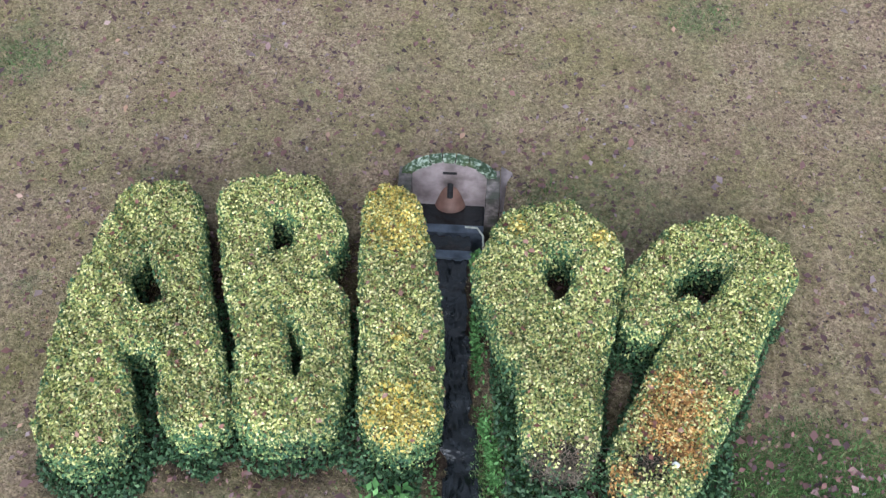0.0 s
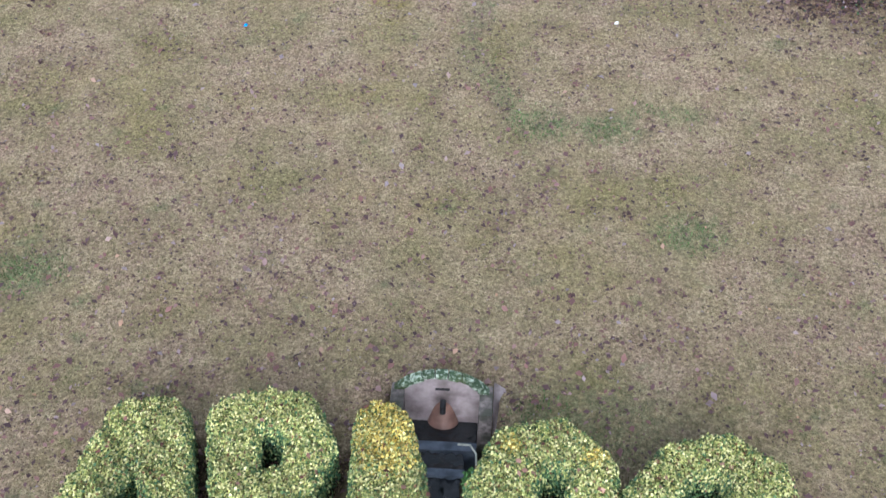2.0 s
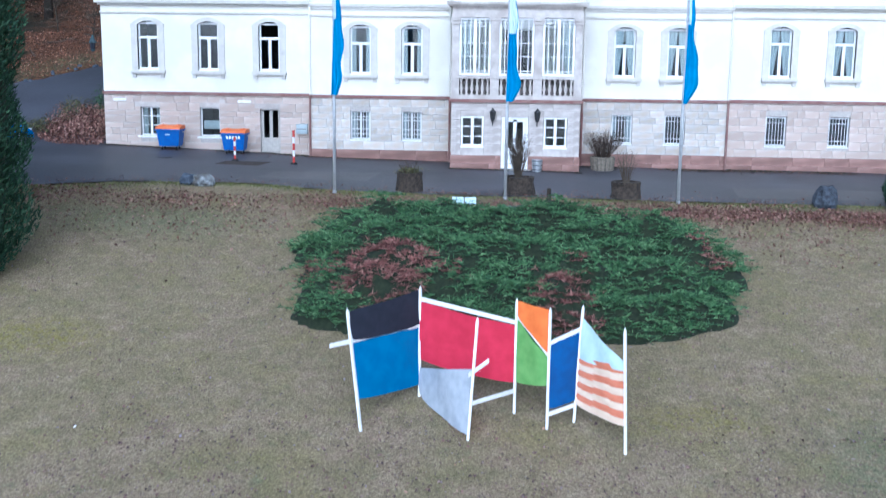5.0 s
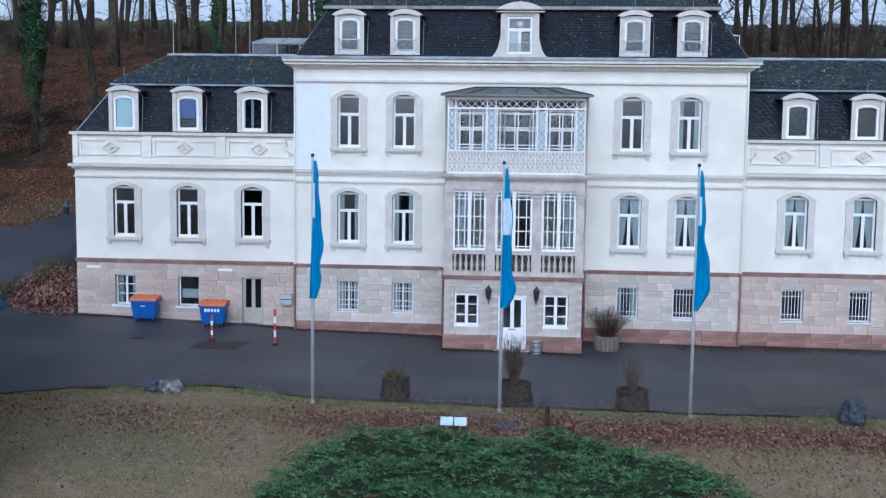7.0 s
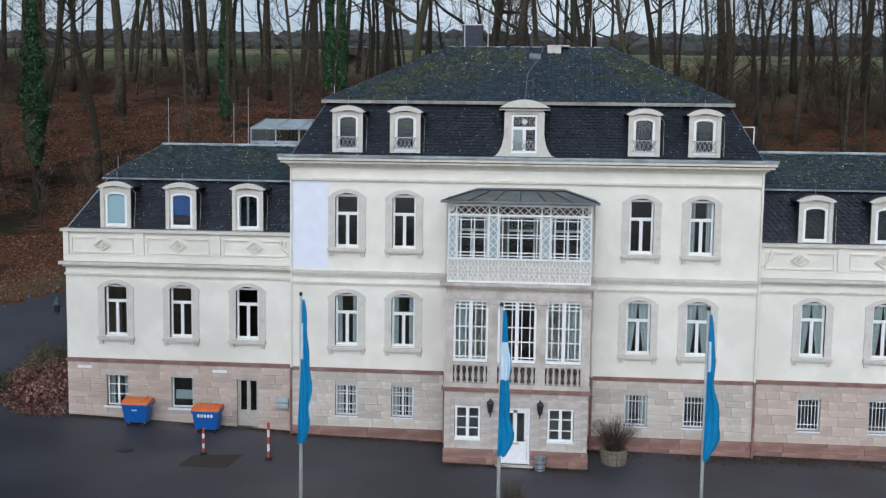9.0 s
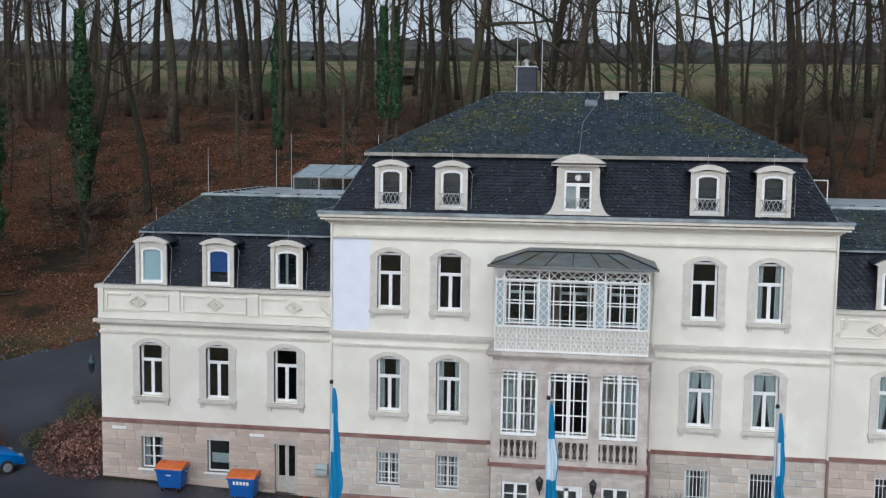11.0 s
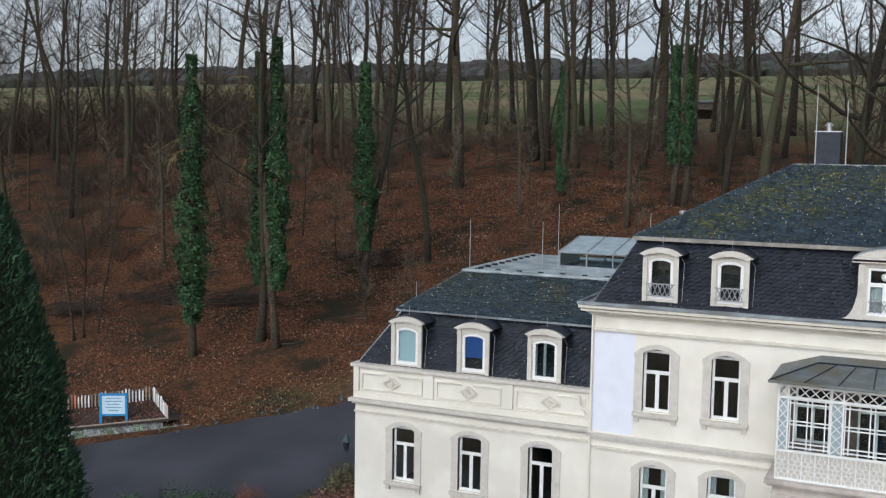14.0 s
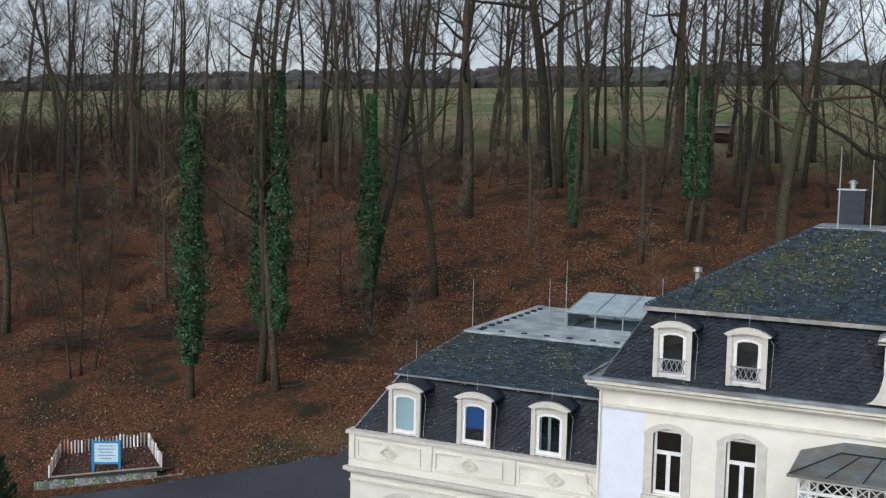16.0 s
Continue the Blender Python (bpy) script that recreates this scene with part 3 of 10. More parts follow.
rng = np.random.default_rng(11)
xs = np.unique(np.concatenate([-np.geomspace(60, 1500, 16), np.arange(-60, -14, 0.6), np.arange(-14, 14.01, 0.3), np.arange(-4.2, 3.6, 0.1), np.arange(14, 40, 0.8), np.geomspace(40, 1500, 16)]).round(3))
ys = np.unique(np.concatenate([-np.geomspace(8, 400, 10), np.arange(-8, 3, 1.0), np.arange(3, 30, 0.3), np.arange(4.0, 9.0, 0.1), np.arange(30, 112, 0.6), np.geomspace(112, 1600, 26)]).round(3))
GX, GY = np.meshgrid(xs, ys)
GZ = ground_z(GX, GY)
swell = np.array([noise.noise(Vector((x * 0.5, y * 0.5, 0))) * 0.5 + noise.noise(Vector((x * 1.7, y * 1.7, 5))) * 0.25 for x, y in zip(GX.ravel(), GY.ravel())]).reshape(GX.shape)
inside = (GX > HOUSE[0]) & (GX < HOUSE[2]) & (GY > HOUSE[1]) & (GY < HOUSE[3])
road_mask = on_road(GX, GY)
GZ = GZ + swell * np.where(GY > 75, np.clip((GY - 75) / 10, 0, 1) * 0.7, 0.035) * ~road_mask
GZ = np.where(road_mask, GZ - 0.08, GZ)
GZ = np.where(inside, -1.6, GZ)
# the bed of the spring's runnel, cut into the lawn
runnel = near_path(GX, GY, [(-0.30, 8.2), (-0.28, 7.2), (-0.22, 6.2), (-0.05, 5.0), (0.1, 3.0)], 0.32)
GZ = GZ - 0.30 * runnel
# the sunken place before the spring
pit = np.clip((0.60 - np.abs(GX + 0.37)) / 0.08, 0, 1) * np.clip((GY - 7.55) / 0.15, 0, 1) * np.clip((8.56 - GY) / 0.08, 0, 1)
GZ = np.minimum(GZ, np.where(pit > 0, GZ - 0.66 * pit, GZ))
nx, ny = len(xs), len(ys)


def surf(x, y):
    """The height of the finished ground, with its small swells."""
    x, y = np.asarray(x, float), np.asarray(y, float)
    i = np.clip(np.searchsorted(xs, x) - 1, 0, nx - 2)
    k = np.clip(np.searchsorted(ys, y) - 1, 0, ny - 2)
    u, v = (x - xs[i]) / (xs[i + 1] - xs[i]), (y - ys[k]) / (ys[k + 1] - ys[k])
    return (GZ[k, i] * (1 - u) + GZ[k, i + 1] * u) * (1 - v) + (GZ[k + 1, i] * (1 - u) + GZ[k + 1, i + 1] * u) * v


idx = np.arange(nx * ny).reshape(ny, nx)
faces = np.stack([idx[:-1, :-1], idx[:-1, 1:], idx[1:, 1:], idx[1:, :-1]], -1).reshape(-1, 4)
g_me = bpy.data.meshes.new("ground")
g_me.from_pydata(np.stack([GX.ravel(), GY.ravel(), GZ.ravel()], 1).tolist(), [], faces.tolist())
g_me.polygons.foreach_set("use_smooth", [True] * len(g_me.polygons))
wob = swell * 1.2
STRIP_X, STRIP_Y = [-16, -9, -4, 2, 9, 16, 30], [41.6, 42.1, 42.5, 42.6, 42.9, 42.4, 41.5]
TRAIL_A = [(-0.4, 18.1), (-0.25, 16.6), (-0.25, 15.2), (-0.05, 14.5), (0.3, 14.0), (0.64, 13.4), (1.2, 13.4), (1.7, 13.35), (2.3, 13.8), (3.0, 13.7)]
TRAIL_B = [(-0.4, 18.1), (0.3, 19.2), (1.0, 19.6), (2.0, 19.8), (3.4, 21.4), (5.1, 22.5), (7.2, 22.8)]
TRAIL_C = [(-8.6, 19.6), (-7.8, 21.2), (-7.3, 22.7), (-6.6, 23.8), (-5.4, 24.1), (-4.3, 23.9), (-3.2, 23.3), (-2.5, 22.5)]
growth = np.maximum.reduce([near_path(GX + 0.25 * wob, GY + 0.25 * wob, TRAIL_A, 0.26) * 0.5, near_spot(GX, GY + 0.3 * wob, 0.75, 13.4, 0.6, 0.5), near_spot(GX, GY + 0.3 * wob, 1.7, 13.35, 0.6, 0.4), near_path(GX + 0.4 * wob, GY, TRAIL_B, 0.3) * 0.42,
                            near_path(GX, GY + 0.3 * wob, TRAIL_C, 0.34) * 0.55, near_spot(GX, GY, 2.75, 11.3, 0.7, 0.5) * 0.8, near_spot(GX, GY, -5.8, 10.1, 0.8, 0.6) * 0.8,
                            near_spot(GX, GY, 1.3, 8.1, 1.7, 1.0) * 0.55, near_spot(GX + wob, GY, -9.2, 20.0, 1.6, 2.5) * 0.8, near_spot(GX + wob, GY, 0, 3.6, 5.5, 1.3),
                            near_spot(GX + wob, GY, 3.3, 4.3, 1.7, 1.6), near_spot(GX, GY, 0.3, 4.9, 0.5, 1.0), near_spot(GX + wob, GY + wob, 9, 27, 2.5, 3) * 0.6, near_spot(GX + wob, GY, -12, 40, 5, 2) * 0.6])
moss = np.maximum.reduce([near_spot(GX + wob, GY + wob, cx, cy, rx, ry) * s for cx, cy, rx, ry, s in
                          ((-7.6, 16.5, 1.5, 0.7, 0.9), (-1.6, 16.4, 0.7, 0.8, 0.7), (4.9, 19.1, 1.6, 0.8, 0.6), (-4.2, 19.8, 0.9, 0.6, 0.5), (-12.4, 31.5, 2.5, 1.6, 0.8), (4.9, 28.8, 2.0, 1.0, 0.6), (-2, 21, 2, 1, 0.3))])
strip_y = np.interp(GX, STRIP_X, STRIP_Y)
edge_y = np.interp(GX, FRONT_X, FRONT_Y)
growth = np.maximum(growth, np.clip(1.3 - np.abs(GY - edge_y + 0.35 + 0.4 * wob) / 0.6, 0, 1) * 0.55 * (np.abs(GX) < 30))
growth = np.maximum(growth, near_spot(GX + wob, GY, 10.6, 43.9, 1.9, 0.8) * 0.8)
litter = np.maximum.reduce([near_spot(GX, GY + wob, 6.2, 17.3, 2.0, 1.1), near_spot(GX, GY, -8.2, 17.3, 1.3, 0.8), np.clip(1.25 - np.abs(GY - strip_y + wob) / 1.35, 0, 1) * np.clip((GX + 11) / 7, 0.3, 1) * 0.9,
                            np.clip(1.1 - np.abs(GY - 43.3 + wob) / 1.4, 0, 1) * (GX < -8) * 0.25, near_spot(GX, GY, -24, 61.5, 5.5, 6.0)])
far_edge = np.interp(GX, FAR_X, FAR_Y)
forest = np.where(GX < -20.4, np.clip((GY - far_edge + 1.3 + 0.5 * wob) / 0.8, 0, 1), (GY > 57).astype(float))
field = np.clip((GY - 128 + 0.12 * (GX + 40) + 3 * wob) / 10, 0, 1)
verge = np.where(GX < -20.4, np.clip((GY - far_edge) / 1.5, 0, 1) * np.clip(1.4 - np.abs(GX + 27) / 6, 0, 1) * np.clip(1.6 - (GY - far_edge) / 3.0, 0, 1), 0)
for nm, a in (("meadow", np.clip((GY - 21) / 9, 0, 0.85)), ("growth", np.maximum(growth, verge)), ("moss", moss), ("litter", litter), ("forest", forest * (1 - 0.25 * verge)), ("field", field)):
    at = g_me.attributes.new(nm, "FLOAT", "POINT")
    at.data.foreach_set("value", np.ascontiguousarray(a, dtype=np.float32).ravel())
tagged(part("ground", g_me, M["lawn"], None), "worn winter lawn rising to a leaf-strewn wooded slope", "ground", kind="structure")

road = Shape()
for xa, xb, back in ((-60, -20.4, None), (-20.4, 60, 57.6)):
    cols = np.arange(xa, xb + 0.01, 0.6 if xb < 0 else 0.8)
    rows_n = 36
    k = len(road.v)
    for x in cols:
        y0, y1 = np.interp(x, FRONT_X, FRONT_Y), back or np.interp(x, FAR_X, FAR_Y)
        y0 += 0.25 * noise.noise(Vector((x * 0.9, 3, 0)))
        y1 += 0.0 if back else 0.3 * noise.noise(Vector((x * 0.8, 9, 0)))
        for r in range(rows_n + 1):
            y = y0 + (y1 - y0) * r / rows_n
            road.v.append((float(x), float(y), gz(x, y) + 0.005))
    for c in range(len(cols) - 1):
        for r in range(rows_n):
            a = k + c * (rows_n + 1) + r
            road.f.append((a, a + rows_n + 1, a + rows_n + 2, a + 1))
solid("road", road, M["asphalt"], "dark damp asphalt forecourt and drive", "road", "structure", smooth=True)

# ---- the mansion ----
CX = 0.33
WALL_Y, WING_Y, BAY_Y = 57.1, 57.35, 54.2
MAIN_X0, MAIN_X1 = CX - 10.15, CX + 10.15
WING_X0, WING_X1 = -20.4, 21.0
mansion = thing("mansion", (CX, 65.0, -1.0), "cream rendered manor house with slate mansard roofs and stone ground floor", "house")


def wall_boxes(s, x0, x1, z0, z1, y0, y1, holes):
    """One connected slab with rectangular openings (x0, x1, z0, z1)."""
    xs_ = sorted({x0, x1, *[v for h in holes for v in h[:2] if x0 < v < x1]})
    zs_ = sorted({z0, z1, *[v for h in holes for v in h[2:] if z0 < v < z1]})
    nx_, nz_ = len(xs_) - 1, len(zs_) - 1

    def full(i, k):
        if not (0 <= i < nx_ and 0 <= k < nz_):
            return False
        mx, mz = (xs_[i] + xs_[i + 1]) / 2, (zs_[k] + zs_[k + 1]) / 2
        return not any(h[0] < mx < h[1] and h[2] < mz < h[3] for h in holes)

    ids, verts, faces = {}, [], []

    def vt(i, k, side):
        if (i, k, side) not in ids:
            ids[i, k, side] = len(verts)
            verts.append((xs_[i], y1 if side else y0, zs_[k]))
        return ids[i, k, side]

    for i in range(nx_):
        for k in range(nz_):
            if not full(i, k):
                continue
            faces.append((vt(i, k, 0), vt(i + 1, k, 0), vt(i + 1, k + 1, 0), vt(i, k + 1, 0)))
            faces.append((vt(i, k + 1, 1), vt(i + 1, k + 1, 1), vt(i + 1, k, 1), vt(i, k, 1)))
            if not full(i - 1, k):
                faces.append((vt(i, k, 1), vt(i, k, 0), vt(i, k + 1, 0), vt(i, k + 1, 1)))
            if not full(i + 1, k):
                faces.append((vt(i + 1, k, 0), vt(i + 1, k, 1), vt(i + 1, k + 1, 1), vt(i + 1, k + 1, 0)))
            if not full(i, k - 1):
                faces.append((vt(i, k, 1), vt(i + 1, k, 1), vt(i + 1, k, 0), vt(i, k, 0)))
            if not full(i, k + 1):
                faces.append((vt(i, k + 1, 0), vt(i + 1, k + 1, 0), vt(i + 1, k + 1, 1), vt(i, k + 1, 1)))
    return s.add(verts, faces)


def arc(cx, half, z_spring, rise, n=8):
    """Points of a flat arch from its right springing to its left."""
    r = (half * half + rise * rise) / (2 * rise)
    w = math.asin(min(1, half / r))
    return [(cx + r * math.sin(w - 2 * w * i / n), z_spring + rise - r + r * math.cos(w - 2 * w * i / n)) for i in range(n + 1)]


def frame_bars(s, cx, half, z0, z1, y, bar=0.075, transom=None, mullion=True, rails=(), depth=0.06, uprights=()):
    """A window frame as one piece: the panes are its openings."""
    lo, hi = z0 + bar * 1.2, z1 - bar
    panes = [(lo, hi, mullion)]
    if transom:
        panes = [(lo, transom - bar * 0.75, mullion), (transom + bar * 0.75, hi, False)]
    holes = []
    for a, b, split in panes:
        cols = [(cx - half + bar, cx + half - bar)]
        bars_ = ([(cx - bar * 0.8, cx + bar * 0.8)] if split else []) + [(cx + u - 0.02, cx + u + 0.02) for u in uprights]
        for m0, m1 in sorted(bars_):
            last = cols.pop()
            cols += [(last[0], m0), (m1, last[1])]
        rows_ = [(a, b)]
        for z in sorted(rails):
            if a < z < b:
                last = rows_.pop()
                rows_ += [(last[0], z - 0.02), (z + 0.02, last[1])]
        holes += [(p, q, u, v) for p, q in cols for u, v in rows_ if q - p > 0.01 and v - u > 0.01]
    return wall_boxes(s, cx - half, cx + half, z0, z1, y, y + depth, holes)


def curtain_shape(cx, half, z0, z1, y, tied=True, sides=(-1, 1)):
    s = Shape()
    for side in sides:
        rows = 10
        for fold in range(5):
            a, b = fold / 5, (fold + 1) / 5
            for r in range(rows):
                za, zb = z1 - (z1 - z0) * r / rows, z1 - (z1 - z0) * (r + 1) / rows
                def px(u, k):
                    t = k / rows
                    reach = 0.98 - 0.52 * t ** 1.3 if tied else 0.5
                    return cx + side * half * (1 - reach * u)
                off = 0.03 if fold % 2 else 0.0
                s.quad((px(a, r), y + off, za), (px(b, r), y + 0.03 - off, za), (px(b, r + 1), y + 0.03 - off, zb), (px(a, r + 1), y + off, zb))
    return s


def arched_window(cx, z0, z1, half, wall_y, dressing="", transom=0.62):
    """A segment-headed window in a stone surround, with sill, white frame and pane."""
    spring = z1 - 0.2
    outer = [(cx - half - 0.31, z0 - 0.04)] + [(cx - half - 0.31, spring - 0.02)] + [(x, z) for x, z in reversed(arc(cx, half + 0.31, spring + 0.02, 0.36))] + [(cx + half + 0.31, z0 - 0.04)]
    inner = [(cx - half, z0 - 0.04)] + [(cx - half, spring - 0.02)] + [(x, z) for x, z in reversed(arc(cx, half, spring, 0.2))] + [(cx + half, z0 - 0.04)]
    s = Shape().strip(outer, inner, wall_y - 0.05, wall_y + 0.14)
    for side in (-1, 1):
        s.box(cx + side * (half + 0.30) - 0.03, wall_y - 0.062, spring - 0.16, cx + side * (half + 0.30) + 0.03, wall_y + 0.02, spring + 0.03)
    w = part("window", s, M["trim"], mansion)
    f = frame_bars(Shape(), cx, half - 0.004, z0, z1 - 0.08, wall_y + 0.16, bar=0.09, transom=z0 + (z1 - z0) * transom)
    part("window_frame", f, M["white"], w, "white painted window frame")
    p = part("pane", Shape().box(cx - half + 0.03, wall_y + 0.18, z0 + 0.03, cx + half - 0.03, wall_y + 0.19, z1 - 0.01), M["glass"], w, "window glass")
    p.visible_shadow = False
    sill = Shape().box(cx - half - 0.34, wall_y - 0.17, z0 - 0.17, cx + half + 0.34, wall_y + 0.16, z0 - 0.04)
    sill.box(cx - half - 0.31, wall_y - 0.12, z0 - 0.23, cx + half + 0.31, wall_y + 0.02, z0 - 0.17)
    for side in (-1, 1):
        sill.box(cx + side * (half + 0.19) - 0.09, wall_y - 0.09, z0 - 0.40, cx + side * (half + 0.19) + 0.09, wall_y + 0.02, z0 - 0.23)
    part("window_sill", sill, M["trim"], w)
    if dressing == "tied":
        for sd_c in (-1, 1):
            part("curtain", curtain_shape(cx, half - 0.05, z0 + 0.08, z1 - 0.1, wall_y + 0.26, sides=(sd_c,)), M["curtain"], w, "white curtains tied back")
    elif dressing == "side":
        for sd_c in (-1, 1):
            part("curtain", curtain_shape(cx, half - 0.05, z0 + 0.08, z1 - 0.1, wall_y + 0.26, False, sides=(sd_c,)), M["curtain"], w, "white net curtain")
    return w


def plain_window(cx, z0, z1, half, wall_y, bars="cross", lintel=True, dressing=""):
    """A square ground-floor window with stone lintel and sill."""
    s = Shape()
    if lintel:
        s.box(cx - half - 0.16, wall_y - 0.035, z0 - 0.10, cx + half + 0.16, wall_y + 0.16, z0)
    else:
        s.box(cx - half - 0.03, wall_y - 0.03, z0 - 0.06, cx + half + 0.03, wall_y + 0.16, z0)
    w = part("window", s, M["white"], mansion, "square ground-floor window with white sill")
    rails = {"cross": [z0 + (z1 - z0) * 0.36, z0 + (z1 - z0) * 0.68], "open": [], "grille": [z0 + (z1 - z0) * 0.36, z0 + (z1 - z0) * 0.68], "six": [z0 + (z1 - z0) / 3, z0 + (z1 - z0) * 2 / 3], "bars": []}[bars]
    f = frame_bars(Shape(), cx, half - 0.004, z0, z1, wall_y + (0.05 if bars == "six" else 0.16), rails=rails, mullion=bars not in ("open", "bars"), bar=0.085 if bars == "six" else 0.06)
    part("window_frame", f, M["white"], w, "white painted window frame")
    p = part("pane", Shape().box(cx - half + 0.03, wall_y + 0.19, z0 + 0.03, cx + half - 0.03, wall_y + 0.20, z1 - 0.03), M["glass"], w, "window glass")
    p.visible_shadow = False
    if bars in ("grille", "bars"):
        g = Shape()
        for i in range(7):
            x = cx - half + 0.06 + (2 * half - 0.12) * i / 6
            g.tube([(x, wall_y + 0.05, z0), (x, wall_y + 0.05, z1)], 0.016, 5)
        for z in (z0 + 0.28, z1 - 0.28):
            g.box(cx - half, wall_y + 0.035, z - 0.015, cx + half, wall_y + 0.065, z + 0.015)
        part("grille", g, M["iron_white"], w, "pale iron window bars")
    if dressing:
        for sd_c in (-1, 1):
            part("curtain", curtain_shape(cx, half - 0.05, z0 + 0.05, z1 - 0.05, wall_y + 0.3, False, sides=(sd_c,)), M["curtain"], w, "white net curtain")
    return w


block_me = Shape()
block_me.add([(sx * (0.5 - 0.012), -0.5, sz * (0.5 - 0.02)) for sz in (-1, 1) for sx in (-1, 1)] + [(sx * 0.5, -0.2, sz * 0.5) for sz in (-1, 1) for sx in (-1, 1)] + [(sx * 0.5, 0.5, sz * 0.5) for sz in (-1, 1) for sx in (-1, 1)],
             [(0, 1, 3, 2), (0, 4, 5, 1), (1, 5, 7, 3), (3, 7, 6, 2), (2, 6, 4, 0), (4, 8, 9, 5), (5, 9, 11, 7), (7, 11, 10, 6), (6, 10, 8, 4)])
BLOCK = block_me.mesh("stone_block")
BLOCK.materials.append(M["stone"])
BLOCK_PINK = block_me.mesh("pink_stone_block")
BLOCK_PINK.materials.append(M["stone_pink"])
BLOCK_RED = block_me.mesh("red_stone_block")
BLOCK_RED.materials.append(M["redstone"])
BLOCK_BAY = block_me.mesh("bay_stone_block")
BLOCK_BAY.materials.append(M["bay"])
block_jobs = []


def stone_courses(owner, x0, x1, z0, z1, y, holes, mesh, height=0.34, lmin=0.32, lmax=1.10):
    """Notes a field of stone blocks, to be laid at the end of the file."""
    block_jobs.append((owner, x0, x1, z0, z1, y, holes, mesh, height, lmin, lmax))


MAIN_OFF = (-7.68, -5.14, 5.14, 7.68)
LEFT_WIN = (-18.05, -15.0, -11.93)
RIGHT_WIN = (12.9, 15.9, 18.9)
BAY_X0, BAY_X1 = -2.68, 3.26

# walls: ground floor of stone, upper floors rendered
holes_g = [(CX + o - 0.5, CX + o + 0.5, 0.0, 1.40) for o in MAIN_OFF]
holes_1 = [(CX + o - 0.52, CX + o + 0.52, 3.20, 5.58) for o in MAIN_OFF]
holes_2 = [(CX + o - 0.52, CX + o + 0.52, 7.60, 10.0) for o in MAIN_OFF]
gw = part("wall", wall_boxes(Shape(), MAIN_X0, MAIN_X1, -1.9, 2.02, WALL_Y, WALL_Y + 0.4, holes_g), M["joint"], mansion, "pink sandstone block wall of the ground floor")
stone_courses(gw, MAIN_X0, MAIN_X1, -0.50, 2.0, WALL_Y - 0.012, holes_g + [(BAY_X0, BAY_X1, -3, 3)], BLOCK)
stone_courses(gw, MAIN_X0, MAIN_X1, -1.45, -0.51, WALL_Y - 0.045, [(BAY_X0, BAY_X1, -3, 3)], BLOCK_RED, 0.47, 1.2, 2.2)
part("wall", wall_boxes(Shape(), MAIN_X0, MAIN_X1, 2.02, 11.2, WALL_Y, WALL_Y + 0.4, holes_1 + holes_2 + [(CX - 0.6, CX + 0.7, 6.7, 9.3), (CX - 0.7, CX + 0.7, 2.6, 5.4)]), M["cream"], mansion, "cream rendered upper wall")
fresh = wall_boxes(Shape(), MAIN_X0 - 0.005, MAIN_X0 + 1.62, 6.62, 10.55, WALL_Y - 0.004, WALL_Y, [])
part("patch", fresh, M["fresh"], mansion, "patch of fresh bluish white render")
for z in (6.32,):
    part("string_course", Shape().box(MAIN_X0 - 0.10, WALL_Y - 0.14, 6.42, MAIN_X1 + 0.10, WALL_Y, 6.56).box(MAIN_X0 - 0.06, WALL_Y - 0.08, 6.30, MAIN_X1 + 0.06, WALL_Y, 6.42), M["trim"], mansion, "grey stone string course")
# Mouldings darker than the wall: part of their shadow line is in the colour.
part("moulding", Shape().box(MAIN_X0 - 0.03, WALL_Y - 0.08, 5.96, MAIN_X1 + 0.03, WALL_Y, 6.05), M["cornice"], mansion)
part("moulding", Shape().box(MAIN_X0 - 0.04, WALL_Y - 0.11, 10.54, MAIN_X1 + 0.04, WALL_Y, 10.64), M["cornice"], mansion)
part("red_band", Shape().box(MAIN_X0 - 0.05, WALL_Y - 0.09, 2.02, MAIN_X1 + 0.05, WALL_Y, 2.17), M["redband"], mansion, "red painted stone band")
for dz, out in ((11.14, 0.14), (11.22, 0.24), (11.30, 0.42), (11.42, 0.50)):
    part("cornice", Shape().box(MAIN_X0 - out, WALL_Y - out, dz, MAIN_X1 + out, WALL_Y + 15.6 + out, dz + (0.12 if dz > 11.35 else 0.08)), M["cornice"], mansion, "projecting pale cornice under the gutter")
gut = Shape()
gut.box(MAIN_X0 - 0.52, WALL_Y - 0.53, 11.54, MAIN_X1 + 0.52, WALL_Y + 15.6 + 0.5, 11.60)
gut.box(MAIN_X0 - 0.54, WALL_Y - 0.56, 11.56, MAIN_X1 + 0.54, WALL_Y - 0.44, 11.68)
gut.box(MAIN_X0 - 0.54, WALL_Y - 0.44, 11.56, MAIN_X0 - 0.42, WALL_Y + 15.6, 11.68).box(MAIN_X1 + 0.42, WALL_Y - 0.44, 11.56, MAIN_X1 + 0.54, WALL_Y + 15.6, 11.68)
part("gutter", gut, M["zinc"], mansion, "blue-grey zinc gutter")
for q in ((MAIN_X0, WALL_Y + 0.4, MAIN_X0 + 0.4, 72.7), (MAIN_X1 - 0.4, WALL_Y + 0.4, MAIN_X1, 72.7), (MAIN_X0 + 0.4, 72.3, MAIN_X1 - 0.4, 72.7)):
    part("wall", Shape().box(q[0], q[1], -1.9, q[2], q[3], 11.2), M["cream"], mansion, "cream rendered side and rear wall")

